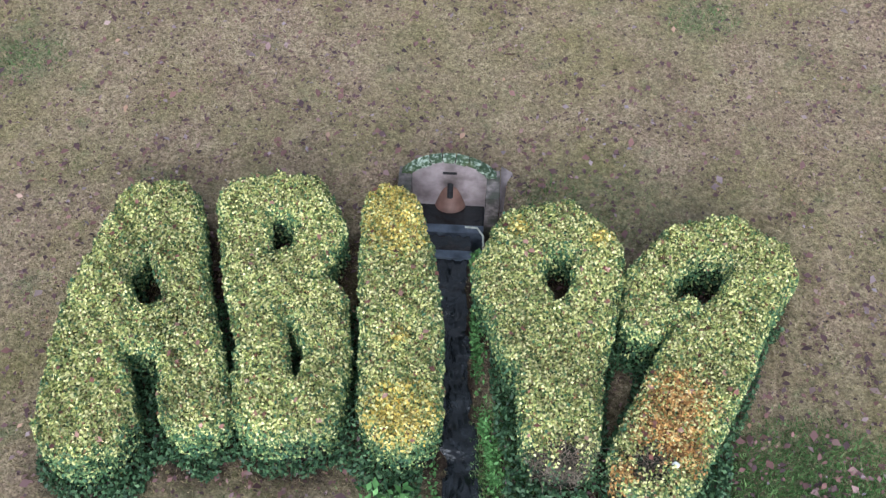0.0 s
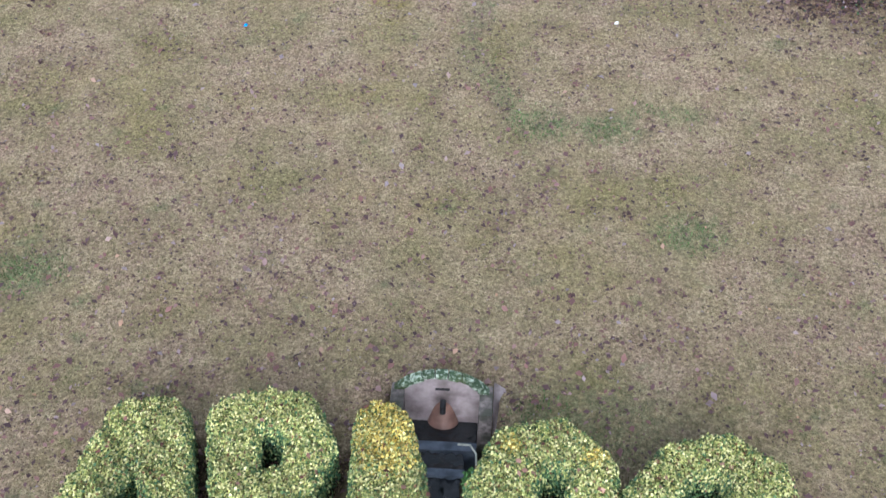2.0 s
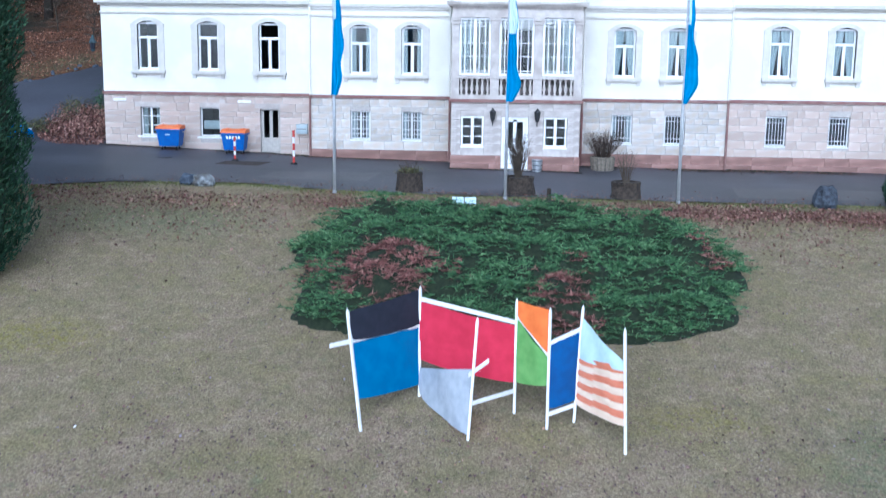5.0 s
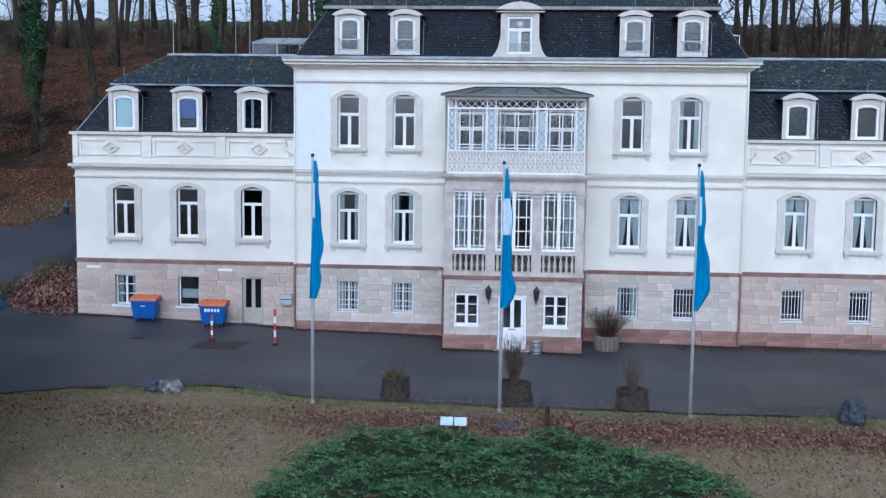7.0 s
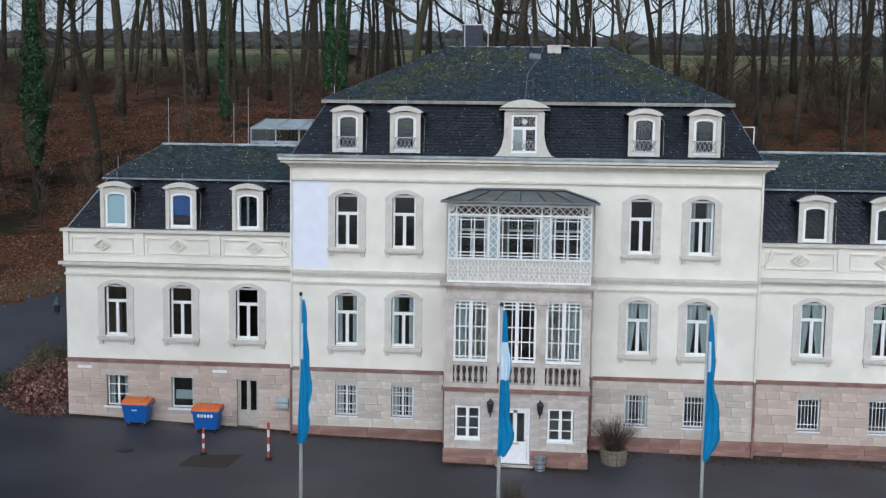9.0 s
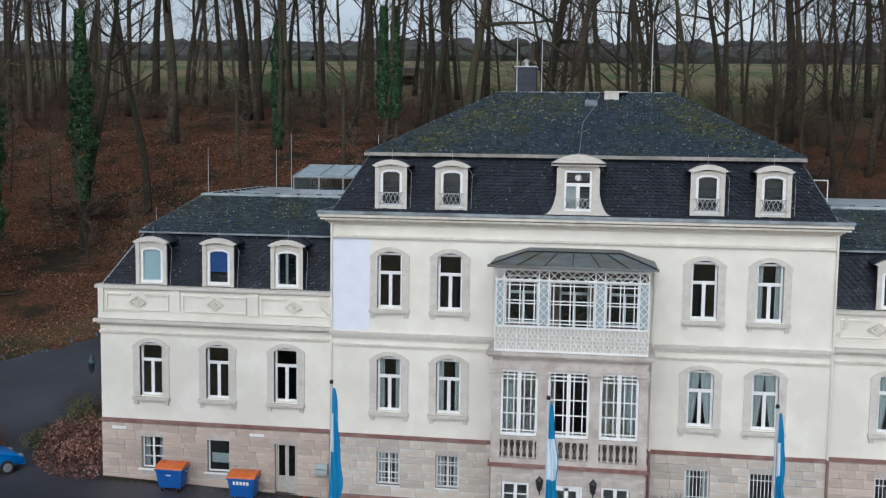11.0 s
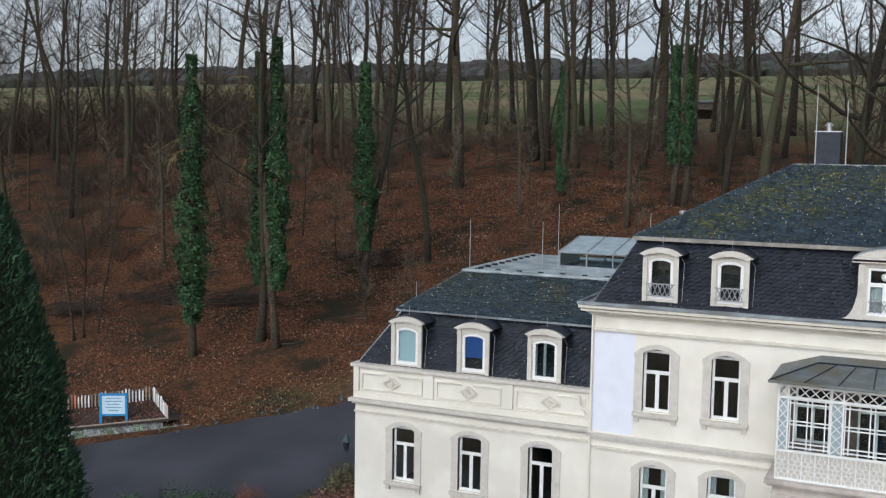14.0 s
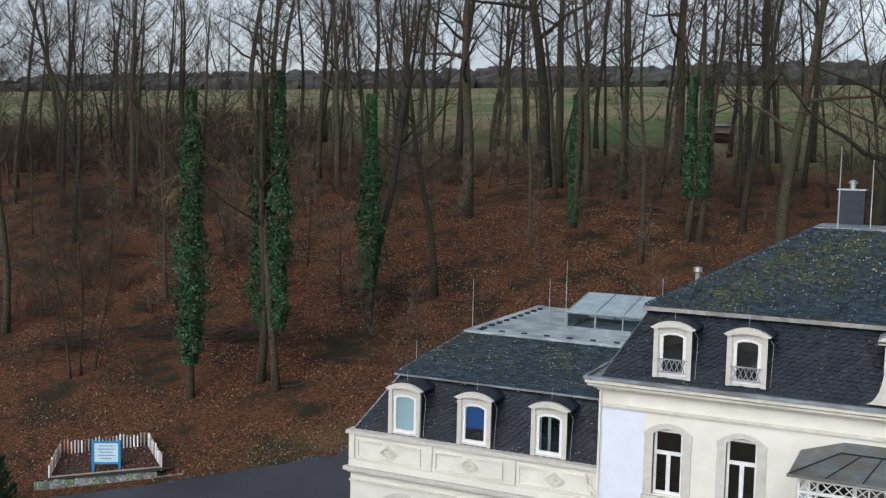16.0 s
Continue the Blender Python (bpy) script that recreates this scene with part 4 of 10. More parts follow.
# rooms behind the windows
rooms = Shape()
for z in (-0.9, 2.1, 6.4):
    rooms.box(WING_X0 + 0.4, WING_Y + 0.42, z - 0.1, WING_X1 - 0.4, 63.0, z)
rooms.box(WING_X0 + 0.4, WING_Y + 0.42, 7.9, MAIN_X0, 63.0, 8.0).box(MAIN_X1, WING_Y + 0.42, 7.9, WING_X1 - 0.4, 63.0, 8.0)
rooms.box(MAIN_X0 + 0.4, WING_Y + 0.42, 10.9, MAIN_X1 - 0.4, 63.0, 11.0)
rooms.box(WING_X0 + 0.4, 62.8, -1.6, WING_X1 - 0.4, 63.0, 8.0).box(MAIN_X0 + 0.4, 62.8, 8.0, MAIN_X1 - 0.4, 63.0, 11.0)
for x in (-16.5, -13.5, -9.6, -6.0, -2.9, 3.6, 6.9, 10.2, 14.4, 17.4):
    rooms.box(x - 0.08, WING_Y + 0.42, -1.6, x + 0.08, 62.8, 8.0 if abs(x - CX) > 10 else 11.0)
part("inner_wall", rooms, M["room"], mansion, "inner walls and floors behind the windows, unlit-room darkness put into their colour")

for i, o in enumerate(MAIN_OFF):
    arched_window(CX + o, 3.20, 5.58, 0.52, WALL_Y, ("side", "side", "tied", "tied")[i])
    arched_window(CX + o, 7.60, 10.0, 0.52, WALL_Y, ("", "", "", "side")[i])
    plain_window(CX + o, 0.0, 1.40, 0.5, WALL_Y, "grille" if i < 2 else "bars", False, "y" if i < 3 else "")

# wings
for x0, x1, wins, side in ((WING_X0, MAIN_X0, LEFT_WIN, -1), (MAIN_X1, WING_X1, RIGHT_WIN, 1)):
    y = WING_Y
    h1 = [(c - 0.52, c + 0.52, 3.28, 5.68) for c in wins]
    hg = [(c - 0.5, c + 0.5, 0.0, 1.43) for c in wins]
    if side < 0:
        hg[2] = (wins[2] - 0.5, wins[2] + 0.5, -0.78, 1.40)
    w = part("wall", wall_boxes(Shape(), x0, x1, -1.9, 2.02, y, y + 0.4, hg), M["joint"], mansion, "pink sandstone block wall of the wing")
    stone_courses(w, x0, x1, -0.30 if side < 0 else -0.55, 2.0, y - 0.012, hg, BLOCK_PINK)
    stone_courses(w, x0, x1, -1.5, -0.31 if side < 0 else -0.56, y - 0.03, hg, BLOCK_PINK if side < 0 else BLOCK_RED, 0.47, 1.0, 2.0)
    part("wall", wall_boxes(Shape(), x0, x1, 2.02, 8.0, y, y + 0.4, h1), M["cream"], mansion, "cream rendered wall of the wing")
    xo, xi = (x0, x1) if side < 0 else (x1, x0)
    ya, yb = y + 0.4, 72.7
    sx0, sx1 = (xo, xo + 0.4) if side < 0 else (xo - 0.4, xo)
    part("wall", Shape().box(sx0, ya, -1.9, sx1, yb, 8.0), M["cream"], mansion, "cream rendered end wall of the wing")
    part("wall", Shape().box(min(xo, xi) + 0.4, 72.3, -1.9, max(xo, xi) - 0.4, 72.7, 8.0), M["cream"], mansion, "cream rendered rear wall of the wing")
    e0, e1 = (x0 - 0.05, x1) if side < 0 else (x0, x1 + 0.05)
    part("red_band", Shape().box(e0, y - 0.09, 2.04, e1, y, 2.20), M["redband"], mansion, "red painted stone band")
    # Coloured below the wall tone so the thin shadow line shows here too.
    part("moulding", Shape().box(e0 + 0.02, y - 0.08, 6.04, e1 - 0.02, y, 6.13), M["cornice"], mansion)
    c = Shape().box(e0 - (0.06 if side < 0 else 0), y - 0.12, 6.42, e1 + (0.06 if side > 0 else 0), y, 6.52)
    part("cornice", c, M["trim"], mansion, "weathered grey stone cornice")
    c = Shape().box(e0 - (0.18 if side < 0 else 0), y - 0.26, 6.52, e1 + (0.18 if side > 0 else 0), y, 6.66)
    part("cornice", c, M["trim"], mansion, "weathered grey stone cornice")
    cap = Shape().box(e0 - (0.12 if side < 0 else 0), y - 0.16, 8.02, e1 + (0.12 if side > 0 else 0), y + 0.45, 8.16)
    part("coping", cap, M["trim"], mansion, "weathered parapet coping")
    pan = Shape()
    pan.box(e0, y - 0.10, 6.68, e1, y, 6.96)
    edges = [x0 + (x1 - x0) * k / 3 for k in range(4)]
    for k, ex in enumerate(edges):
        pan.box(max(e0, ex - 0.20), y - 0.10, 6.98, min(e1, ex + 0.20), y, 8.02)
    for k in range(3):
        a, b, mid = edges[k] + 0.32, edges[k + 1] - 0.32, (edges[k] + edges[k + 1]) / 2
        for xa, xb in ((a, mid - 0.30), (mid + 0.30, b)):
            pan.box(xa, y - 0.08, 7.74, xb, y, 7.79)
        pan.box(a, y - 0.08, 7.06, b, y, 7.11).box(a, y - 0.08, 7.11, a + 0.05, y, 7.74).box(b - 0.05, y - 0.08, 7.11, b, y, 7.74)
        loz = Shape().strip([(mid - 0.42, 7.43), (mid, 7.13), (mid + 0.42, 7.43), (mid, 7.73)], [(mid - 0.31, 7.43), (mid, 7.21), (mid + 0.31, 7.43), (mid, 7.65)], y - 0.09, y, True)
        loz.prism([(mid - 0.15, 7.43), (mid, 7.32), (mid + 0.15, 7.43), (mid, 7.54)], y - 0.10, y)
        part("lozenge", loz, M["cornice"], mansion, "raised stone lozenge on the parapet")
    part("parapet_panel", pan, M["cream"], mansion, "parapet panels with raised lozenges")
    for k, cx in enumerate(wins):
        arched_window(cx, 3.28, 5.68, 0.52, y, "tied" if side > 0 else "", 0.66)
        if side > 0:
            plain_window(cx, 0.0, 1.40, 0.5, y, "bars", False)
        elif k == 0:
            plain_window(cx, 0.0, 1.43, 0.5, y, "cross", True, "y")
        elif k == 1:
            kw = plain_window(cx, 0.0, 1.43, 0.5, y, "open", True)
            part("blind", Shape().box(cx - 0.40, y + 0.3, 0.35, cx + 0.42, y + 0.32, 0.78), M["curtain"], kw, "half-drawn white cafe curtain")

# side door of the left wing
dx = LEFT_WIN[2]
door = part("door", frame_bars(Shape(), dx, 0.49, -0.78, 1.40, WING_Y + 0.14, bar=0.06), M["beige_paint"], mansion, "beige double door with long dark glass panes")
for sd in (-1, 1):
    leafx = dx + sd * 0.222
    lf = Shape().box(leafx - 0.20, WING_Y + 0.15, -0.70, leafx + 0.20, WING_Y + 0.19, -0.02)
    lf.box(leafx - 0.14, WING_Y + 0.135, -0.60, leafx + 0.14, WING_Y + 0.15, -0.12)
    lf.box(leafx - 0.20, WING_Y + 0.15, -0.02, leafx - 0.14, WING_Y + 0.19, 1.33).box(leafx + 0.14, WING_Y + 0.15, -0.02, leafx + 0.20, WING_Y + 0.19, 1.33)
    part("door_leaf", lf, M["beige_paint"], door)
    part("pane", Shape().box(leafx - 0.14, WING_Y + 0.165, -0.02, leafx + 0.14, WING_Y + 0.175, 1.33), M["glass"], door, "door glass").visible_shadow = False
for cx in LEFT_WIN:
    part("lintel", Shape().box(cx - 0.78, WING_Y - 0.03, 1.44, cx + 0.78, WING_Y, 1.86), M["bay"], mansion, "plain stone lintel")


# roofs
def slates(s, bl, br, tr, tl, exposure=0.2, width=0.26, lift=0.022, scale_tip=False, seed=1, first=0):
    """Courses of overlapping slates on the four-cornered slope."""
    r = random.Random(seed)
    bl, br, tr, tl = (Vector(p) for p in (bl, br, tr, tl))
    nrm = (br - bl).cross(tl - bl).normalized()
    rows = max(1, int((tl - bl).length / exposure))
    for i in range(first, rows):
        a0, b0 = bl.lerp(tl, i / rows), br.lerp(tr, i / rows)
        a1, b1 = bl.lerp(tl, min(1, (i + 1.25) / rows)), br.lerp(tr, min(1, (i + 1.25) / rows))
        n = max(1, int((b0 - a0).length / width))
        for k in range(-1 if i % 2 else 0, n):
            u0, u1 = (k + (0.5 if i % 2 else 0)) / n, (k + 1 + (0.5 if i % 2 else 0)) / n
            u0, u1 = max(0, u0), min(1, u1)
            if u1 - u0 < 0.2 / n:
                continue
            u0, u1 = u0 + 0.025 / n, u1 - 0.025 / n
            h = nrm * (lift * r.uniform(0.75, 1.35))
            p = [a0.lerp(b0, u0) + h, a0.lerp(b0, u1) + h, a1.lerp(b1, u1) + nrm * 0.004, a1.lerp(b1, u0) + nrm * 0.004]
            if scale_tip:
                m0, m1 = p[0].lerp(p[3], 0.45), p[1].lerp(p[2], 0.45)
                lo = [p[0].lerp(p[1], 0.25), p[0].lerp(p[1], 0.75)]
                v = [m0, lo[0], lo[1], m1, p[2], p[3]]
                drop = [q - h * 0.95 for q in (m0, lo[0], lo[1], m1)]
                s.add([tuple(q) for q in v + drop], [(0, 1, 2, 3, 4, 5), (6, 7, 1, 0), (7, 8, 2, 1), (8, 9, 3, 2)])
            else:
                d0, d1 = p[0] - h * 0.95, p[1] - h * 0.95
                s.add([tuple(q) for q in p + [d0, d1]], [(0, 1, 2, 3), (4, 5, 1, 0)])
    return s


SLATE = Shape().add([(0, 0, 1), (1, 0, 1), (1, 1, 0.1), (0, 1, 0.1), (0, 0, 0.05), (1, 0, 0.05)], [(0, 1, 2, 3), (4, 5, 1, 0), (4, 0, 3), (1, 5, 2)]).mesh("slate")
SLATE.materials.append(M["slate_piece"])


def slate_parts(owner, bl, br, tr, tl, exposure, width, rows_used):
    """The lowest courses, slate by slate."""
    r = random.Random(5)
    bl, br, tr, tl = (Vector(p) for p in (bl, br, tr, tl))
    nrm = (br - bl).cross(tl - bl).normalized()
    rows = max(1, int((tl - bl).length / exposure))
    inv = base_of(owner).inverted()
    for i in range(rows_used):
        a0, b0, a1 = bl.lerp(tl, i / rows), br.lerp(tr, i / rows), bl.lerp(tl, (i + 1.25) / rows)
        b1 = br.lerp(tr, (i + 1.25) / rows)
        n = max(1, int((b0 - a0).length / width))
        for k in range(n):
            u0, u1 = (k + (0.5 if i % 2 else 0)) / n + 0.025 / n, min(1, (k + 1 + (0.5 if i % 2 else 0)) / n) - 0.025 / n
            p, ex, ey = a0.lerp(b0, u0), a0.lerp(b0, u1) - a0.lerp(b0, u0), a1.lerp(b1, u0) - a0.lerp(b0, u0)
            ez = nrm * 0.09 * r.uniform(0.75, 1.35)
            o = new("slate", SLATE)
            o.parent, o.matrix_parent_inverse = owner, inv
            o.matrix_basis = Matrix(((ex.x, ey.x, ez.x, p.x), (ex.y, ey.y, ez.y, p.y), (ex.z, ey.z, ez.z, p.z), (0, 0, 0, 1)))


def moss_tufts(bl, br, tr, tl, count, seed, patches, size=1.0):
    r = random.Random(seed)
    bl, br, tr, tl = (Vector(p) for p in (bl, br, tr, tl))
    nrm = (br - bl).cross(tl - bl).normalized()
    s = Shape()
    done = 0
    while done < count:
        u, v = r.random(), r.random()
        dens = max([0.025] + [math.exp(-(((u - pu) / su) ** 2 + ((v - pv) / sv) ** 2)) for pu, pv, su, sv in patches])
        if r.random() > dens:
            continue
        done += 1
        p = bl.lerp(br, u).lerp(tl.lerp(tr, u), v) + nrm * 0.047
        q = r.uniform(0.03, 0.085) * size
        a = (br - bl).normalized() * q * r.uniform(0.8, 1.5)
        b = nrm.cross(a).normalized() * q
        top = p + nrm * (0.03 + q * 0.5)
        s.add([tuple(p - a), tuple(p - b * 0.8), tuple(p + a), tuple(p + b * 0.8), tuple(top)], [(0, 1, 4), (1, 2, 4), (2, 3, 4), (3, 0, 4)])
    return s


def hip_roof(x0, x1, y0, y1, z0, ix, iyf, z1, back=True):
    """Corner points: eaves rectangle and the upper rectangle."""
    return [(x0, y0, z0), (x1, y0, z0), (x1, y1, z0), (x0, y1, z0)], [(x0 + ix, y0 + iyf, z1), (x1 - ix, y0 + iyf, z1), (x1 - ix, y1 - iyf, z1), (x0 + ix, y1 - iyf, z1)]


def mansard(low, high, steep, name, label, seed, ends=(True, True), lifted=0):
    deck = Shape()
    deck.add(low + high, [(0, 1, 5, 4), (1, 2, 6, 5), (2, 3, 7, 6), (3, 0, 4, 7)])
    # Dark even under the grey slates: shadow in the gaps put into its colour.
    rf = part("roof", deck, M["mansard"], mansion, label)
    s = Shape()
    if steep:
        slates(s, low[0], low[1], high[1], high[0], 0.17, 0.27, 0.055, True, seed)
        if ends[0]:
            slates(s, low[3], low[0], high[0], high[3], 0.17, 0.27, 0.055, True, seed + 1)
        if ends[1]:
            slates(s, low[1], low[2], high[2], high[1], 0.17, 0.27, 0.055, True, seed + 2)
    else:
        slates(s, low[0], low[1], high[1], high[0], 0.17, 0.22, 0.09, False, seed, first=lifted)
        if lifted:
            slate_parts(rf, low[0], low[1], high[1], high[0], 0.17, 0.22, lifted)
        if ends[0]:
            slates(s, low[3], low[0], high[0], high[3], 0.17, 0.22, 0.09, False, seed + 1)
        if ends[1]:
            slates(s, low[1], low[2], high[2], high[1], 0.17, 0.22, 0.09, False, seed + 2)
    tagged(part("slating", s, M["mansard"] if steep else M["slate"], rf), kind="stuff")
    return rf


YB = 72.9
low = [(MAIN_X0 - 0.05, WALL_Y + 0.05, 11.60), (MAIN_X1 + 0.05, WALL_Y + 0.05, 11.60), (MAIN_X1 + 0.05, YB, 11.60), (MAIN_X0 - 0.05, YB, 11.60)]
mid = [(-8.55, 58.55, 13.98), (9.22, 58.55, 13.98), (9.22, YB - 1.4, 13.98), (-8.55, YB - 1.4, 13.98)]
eav = [(-8.70, 58.35, 14.10), (9.38, 58.35, 14.10), (9.38, YB - 1.2, 14.10), (-8.70, YB - 1.2, 14.10)]
top = [(-3.55, 63.8, 16.92), (4.35, 63.8, 16.92), (4.35, 66.9, 16.92), (-3.55, 66.9, 16.92)]
mansard(low, mid, True, "mansard", "steep mansard slope of dark fish-scale slates", 3)
upper = mansard(eav, top, False, "roof", "hipped upper roof of grey slates with moss", 13)
tagged(part("moss", moss_tufts(eav[0], eav[1], top[1], top[0], 2700, 5, [(0.10, 0.25, 0.10, 0.25), (0.20, 0.60, 0.14, 0.30), (0.42, 0.75, 0.06, 0.2), (0.90, 0.5, 0.08, 0.4)], 0.72), M["moss"], upper, "yellow-green moss tufts"), kind="stuff")
tagged(part("lichen", moss_tufts(eav[0], eav[1], top[1], top[0], 800, 6, [(0.5, 0.5, 2, 2)], 0.38), M["lichen"], upper, "pale lichen spots"), kind="stuff")
tagged(part("lichen", moss_tufts(low[0], low[1], mid[1], mid[0], 380, 7, [(0.5, 0.5, 2, 2)], 0.36), M["lichen"], mansion, "pale lichen spots on the mansard"), kind="stuff")
trimr = Shape()
trimr.box(eav[0][0] - 0.05, eav[0][1] - 0.08, 13.96, eav[1][0] + 0.05, eav[0][1] + 0.25, 14.105)
trimr.box(eav[0][0] - 0.05, eav[0][1] + 0.25, 13.96, eav[0][0] + 0.25, YB - 1.2, 14.105).box(eav[1][0] - 0.25, eav[0][1] + 0.25, 13.96, eav[1][0] + 0.05, YB - 1.2, 14.105)
part("roof_edge", trimr, M["edge"], mansion, "pale stone-coloured moulding at the roof break")
plat = Shape().box(top[0][0] - 0.08, 63.72, 16.86, top[1][0] + 0.08, 66.98, 16.97)
part("ridge_deck", plat, M["zinc"], mansion, "zinc ridge deck")
for a, b, rr in ((eav[0], top[0], 0.045), (eav[1], top[1], 0.045), (low[0], mid[0], 0.03), (low[1], mid[1], 0.03)):
    part("hip_flashing", Shape().tube([Vector(a) + Vector((0, 0, 0.03)), Vector(b) + Vector((0, 0, 0.03))], rr * 0.45, 6), M["zinc"], mansion, "zinc hip flashing")

for sgn, (x0, x1) in ((-1, (WING_X0, MAIN_X0)), (1, (MAIN_X1, WING_X1))):
    a, b = (x0 + 0.02, x1) if sgn < 0 else (x0, x1 - 0.02)
    i0, i1 = (1.50, 0) if sgn < 0 else (0, 1.50)
    j0, j1 = (1.36, 0) if sgn < 0 else (0, 1.36)
    k0, k1 = (3.3, 0) if sgn < 0 else (0, 3.3)
    low = [(a, WING_Y + 0.25, 8.14), (b, WING_Y + 0.25, 8.14), (b, YB, 8.14), (a, YB, 8.14)]
    mid = [(a + i0, WING_Y + 1.35, 10.36), (b - i1, WING_Y + 1.35, 10.36), (b - i1, YB - 0.8, 10.32), (a + i0, YB - 0.8, 10.32)]
    eav = [(a + j0, WING_Y + 1.18, 10.46), (b - j1, WING_Y + 1.18, 10.46), (b - j1, YB - 0.6, 10.42), (a + j0, YB - 0.6, 10.42)]
    top = [(a + k0, 61.1, 11.95), (b - k1, 61.1, 11.95), (b - k1, 69.9, 11.95), (a + k0, 69.9, 11.95)]
    mansard(low, mid, True, "mansard", "steep wing mansard of dark slates", 30 + sgn, (sgn < 0, sgn > 0))
    up = mansard(eav, top, False, "roof", "low wing roof slope of grey slates", 40 + sgn, (sgn < 0, sgn > 0), 7 if sgn < 0 else 0)
    tagged(part("moss", moss_tufts(eav[0], eav[1], top[1], top[0], 1100, 9 + sgn, [(0.2, 0.5, 0.25, 0.5), (0.6, 0.4, 0.4, 0.5)], 0.48), M["moss"], up, "yellow-green moss tufts"), kind="stuff")
    t = Shape().box(eav[0][0] - 0.05, eav[0][1] - 0.06, 10.37, eav[1][0] + 0.05, eav[0][1] + 0.2, 10.455)
    part("roof_edge", t, M["zinc"], mansion, "thin zinc edge at the wing's roof break")
    deck = Shape().box(top[0][0], 61.05, 11.86, top[1][0], 69.95, 12.02)
    deck.box(top[0][0] - 0.05, 61.0, 11.98, top[1][0] + 0.05, 61.35, 12.07)
    deck.box(top[0][0] - 0.05, 61.35, 11.98, top[0][0] + 0.3, 69.9, 12.07)
    part("flat_roof", deck, M["flatroof"], mansion, "pale flat roof of the wing")
    corner = 0 if sgn < 0 else 1
    for a_, b_ in ((eav, top), (low, mid)):
        part("hip_flashing", Shape().tube([Vector(a_[corner]) + Vector((0, 0, 0.03)), Vector(b_[corner]) + Vector((0, 0, 0.03))], 0.03, 6), M["zinc"], mansion, "zinc hip flashing")
    tagged(part("lichen", moss_tufts(low[0], low[1], mid[1], mid[0], 200, 19 + sgn, [(0.5, 0.5, 2, 2)], 0.38), M["lichen"], mansion, "pale lichen spots on the wing mansard"), kind="stuff")
    tagged(part("lichen", moss_tufts(eav[0], eav[1], top[1], top[0], 420, 23 + sgn, [(0.5, 0.5, 2, 2)], 0.38), M["lichen"], up, "pale lichen spots"), kind="stuff")
    pads = Shape()
    for k in range(7):
        px = top[0][0] + 0.5 + k * (top[1][0] - top[0][0] - 0.8) / 6.5
        pads.box(px - 0.1, 61.4, 12.02, px + 0.1, 61.6, 12.10)
    for k in range(9):
        py = 62.0 + k * 0.85
        pads.box(top[0][0] + 0.35, py - 0.1, 12.02, top[0][0] + 0.55, py + 0.1, 12.10)
    tagged(part("conductor_block", pads, M["rubber"], mansion, "small dark blocks holding the lightning wire"), kind="stuff")


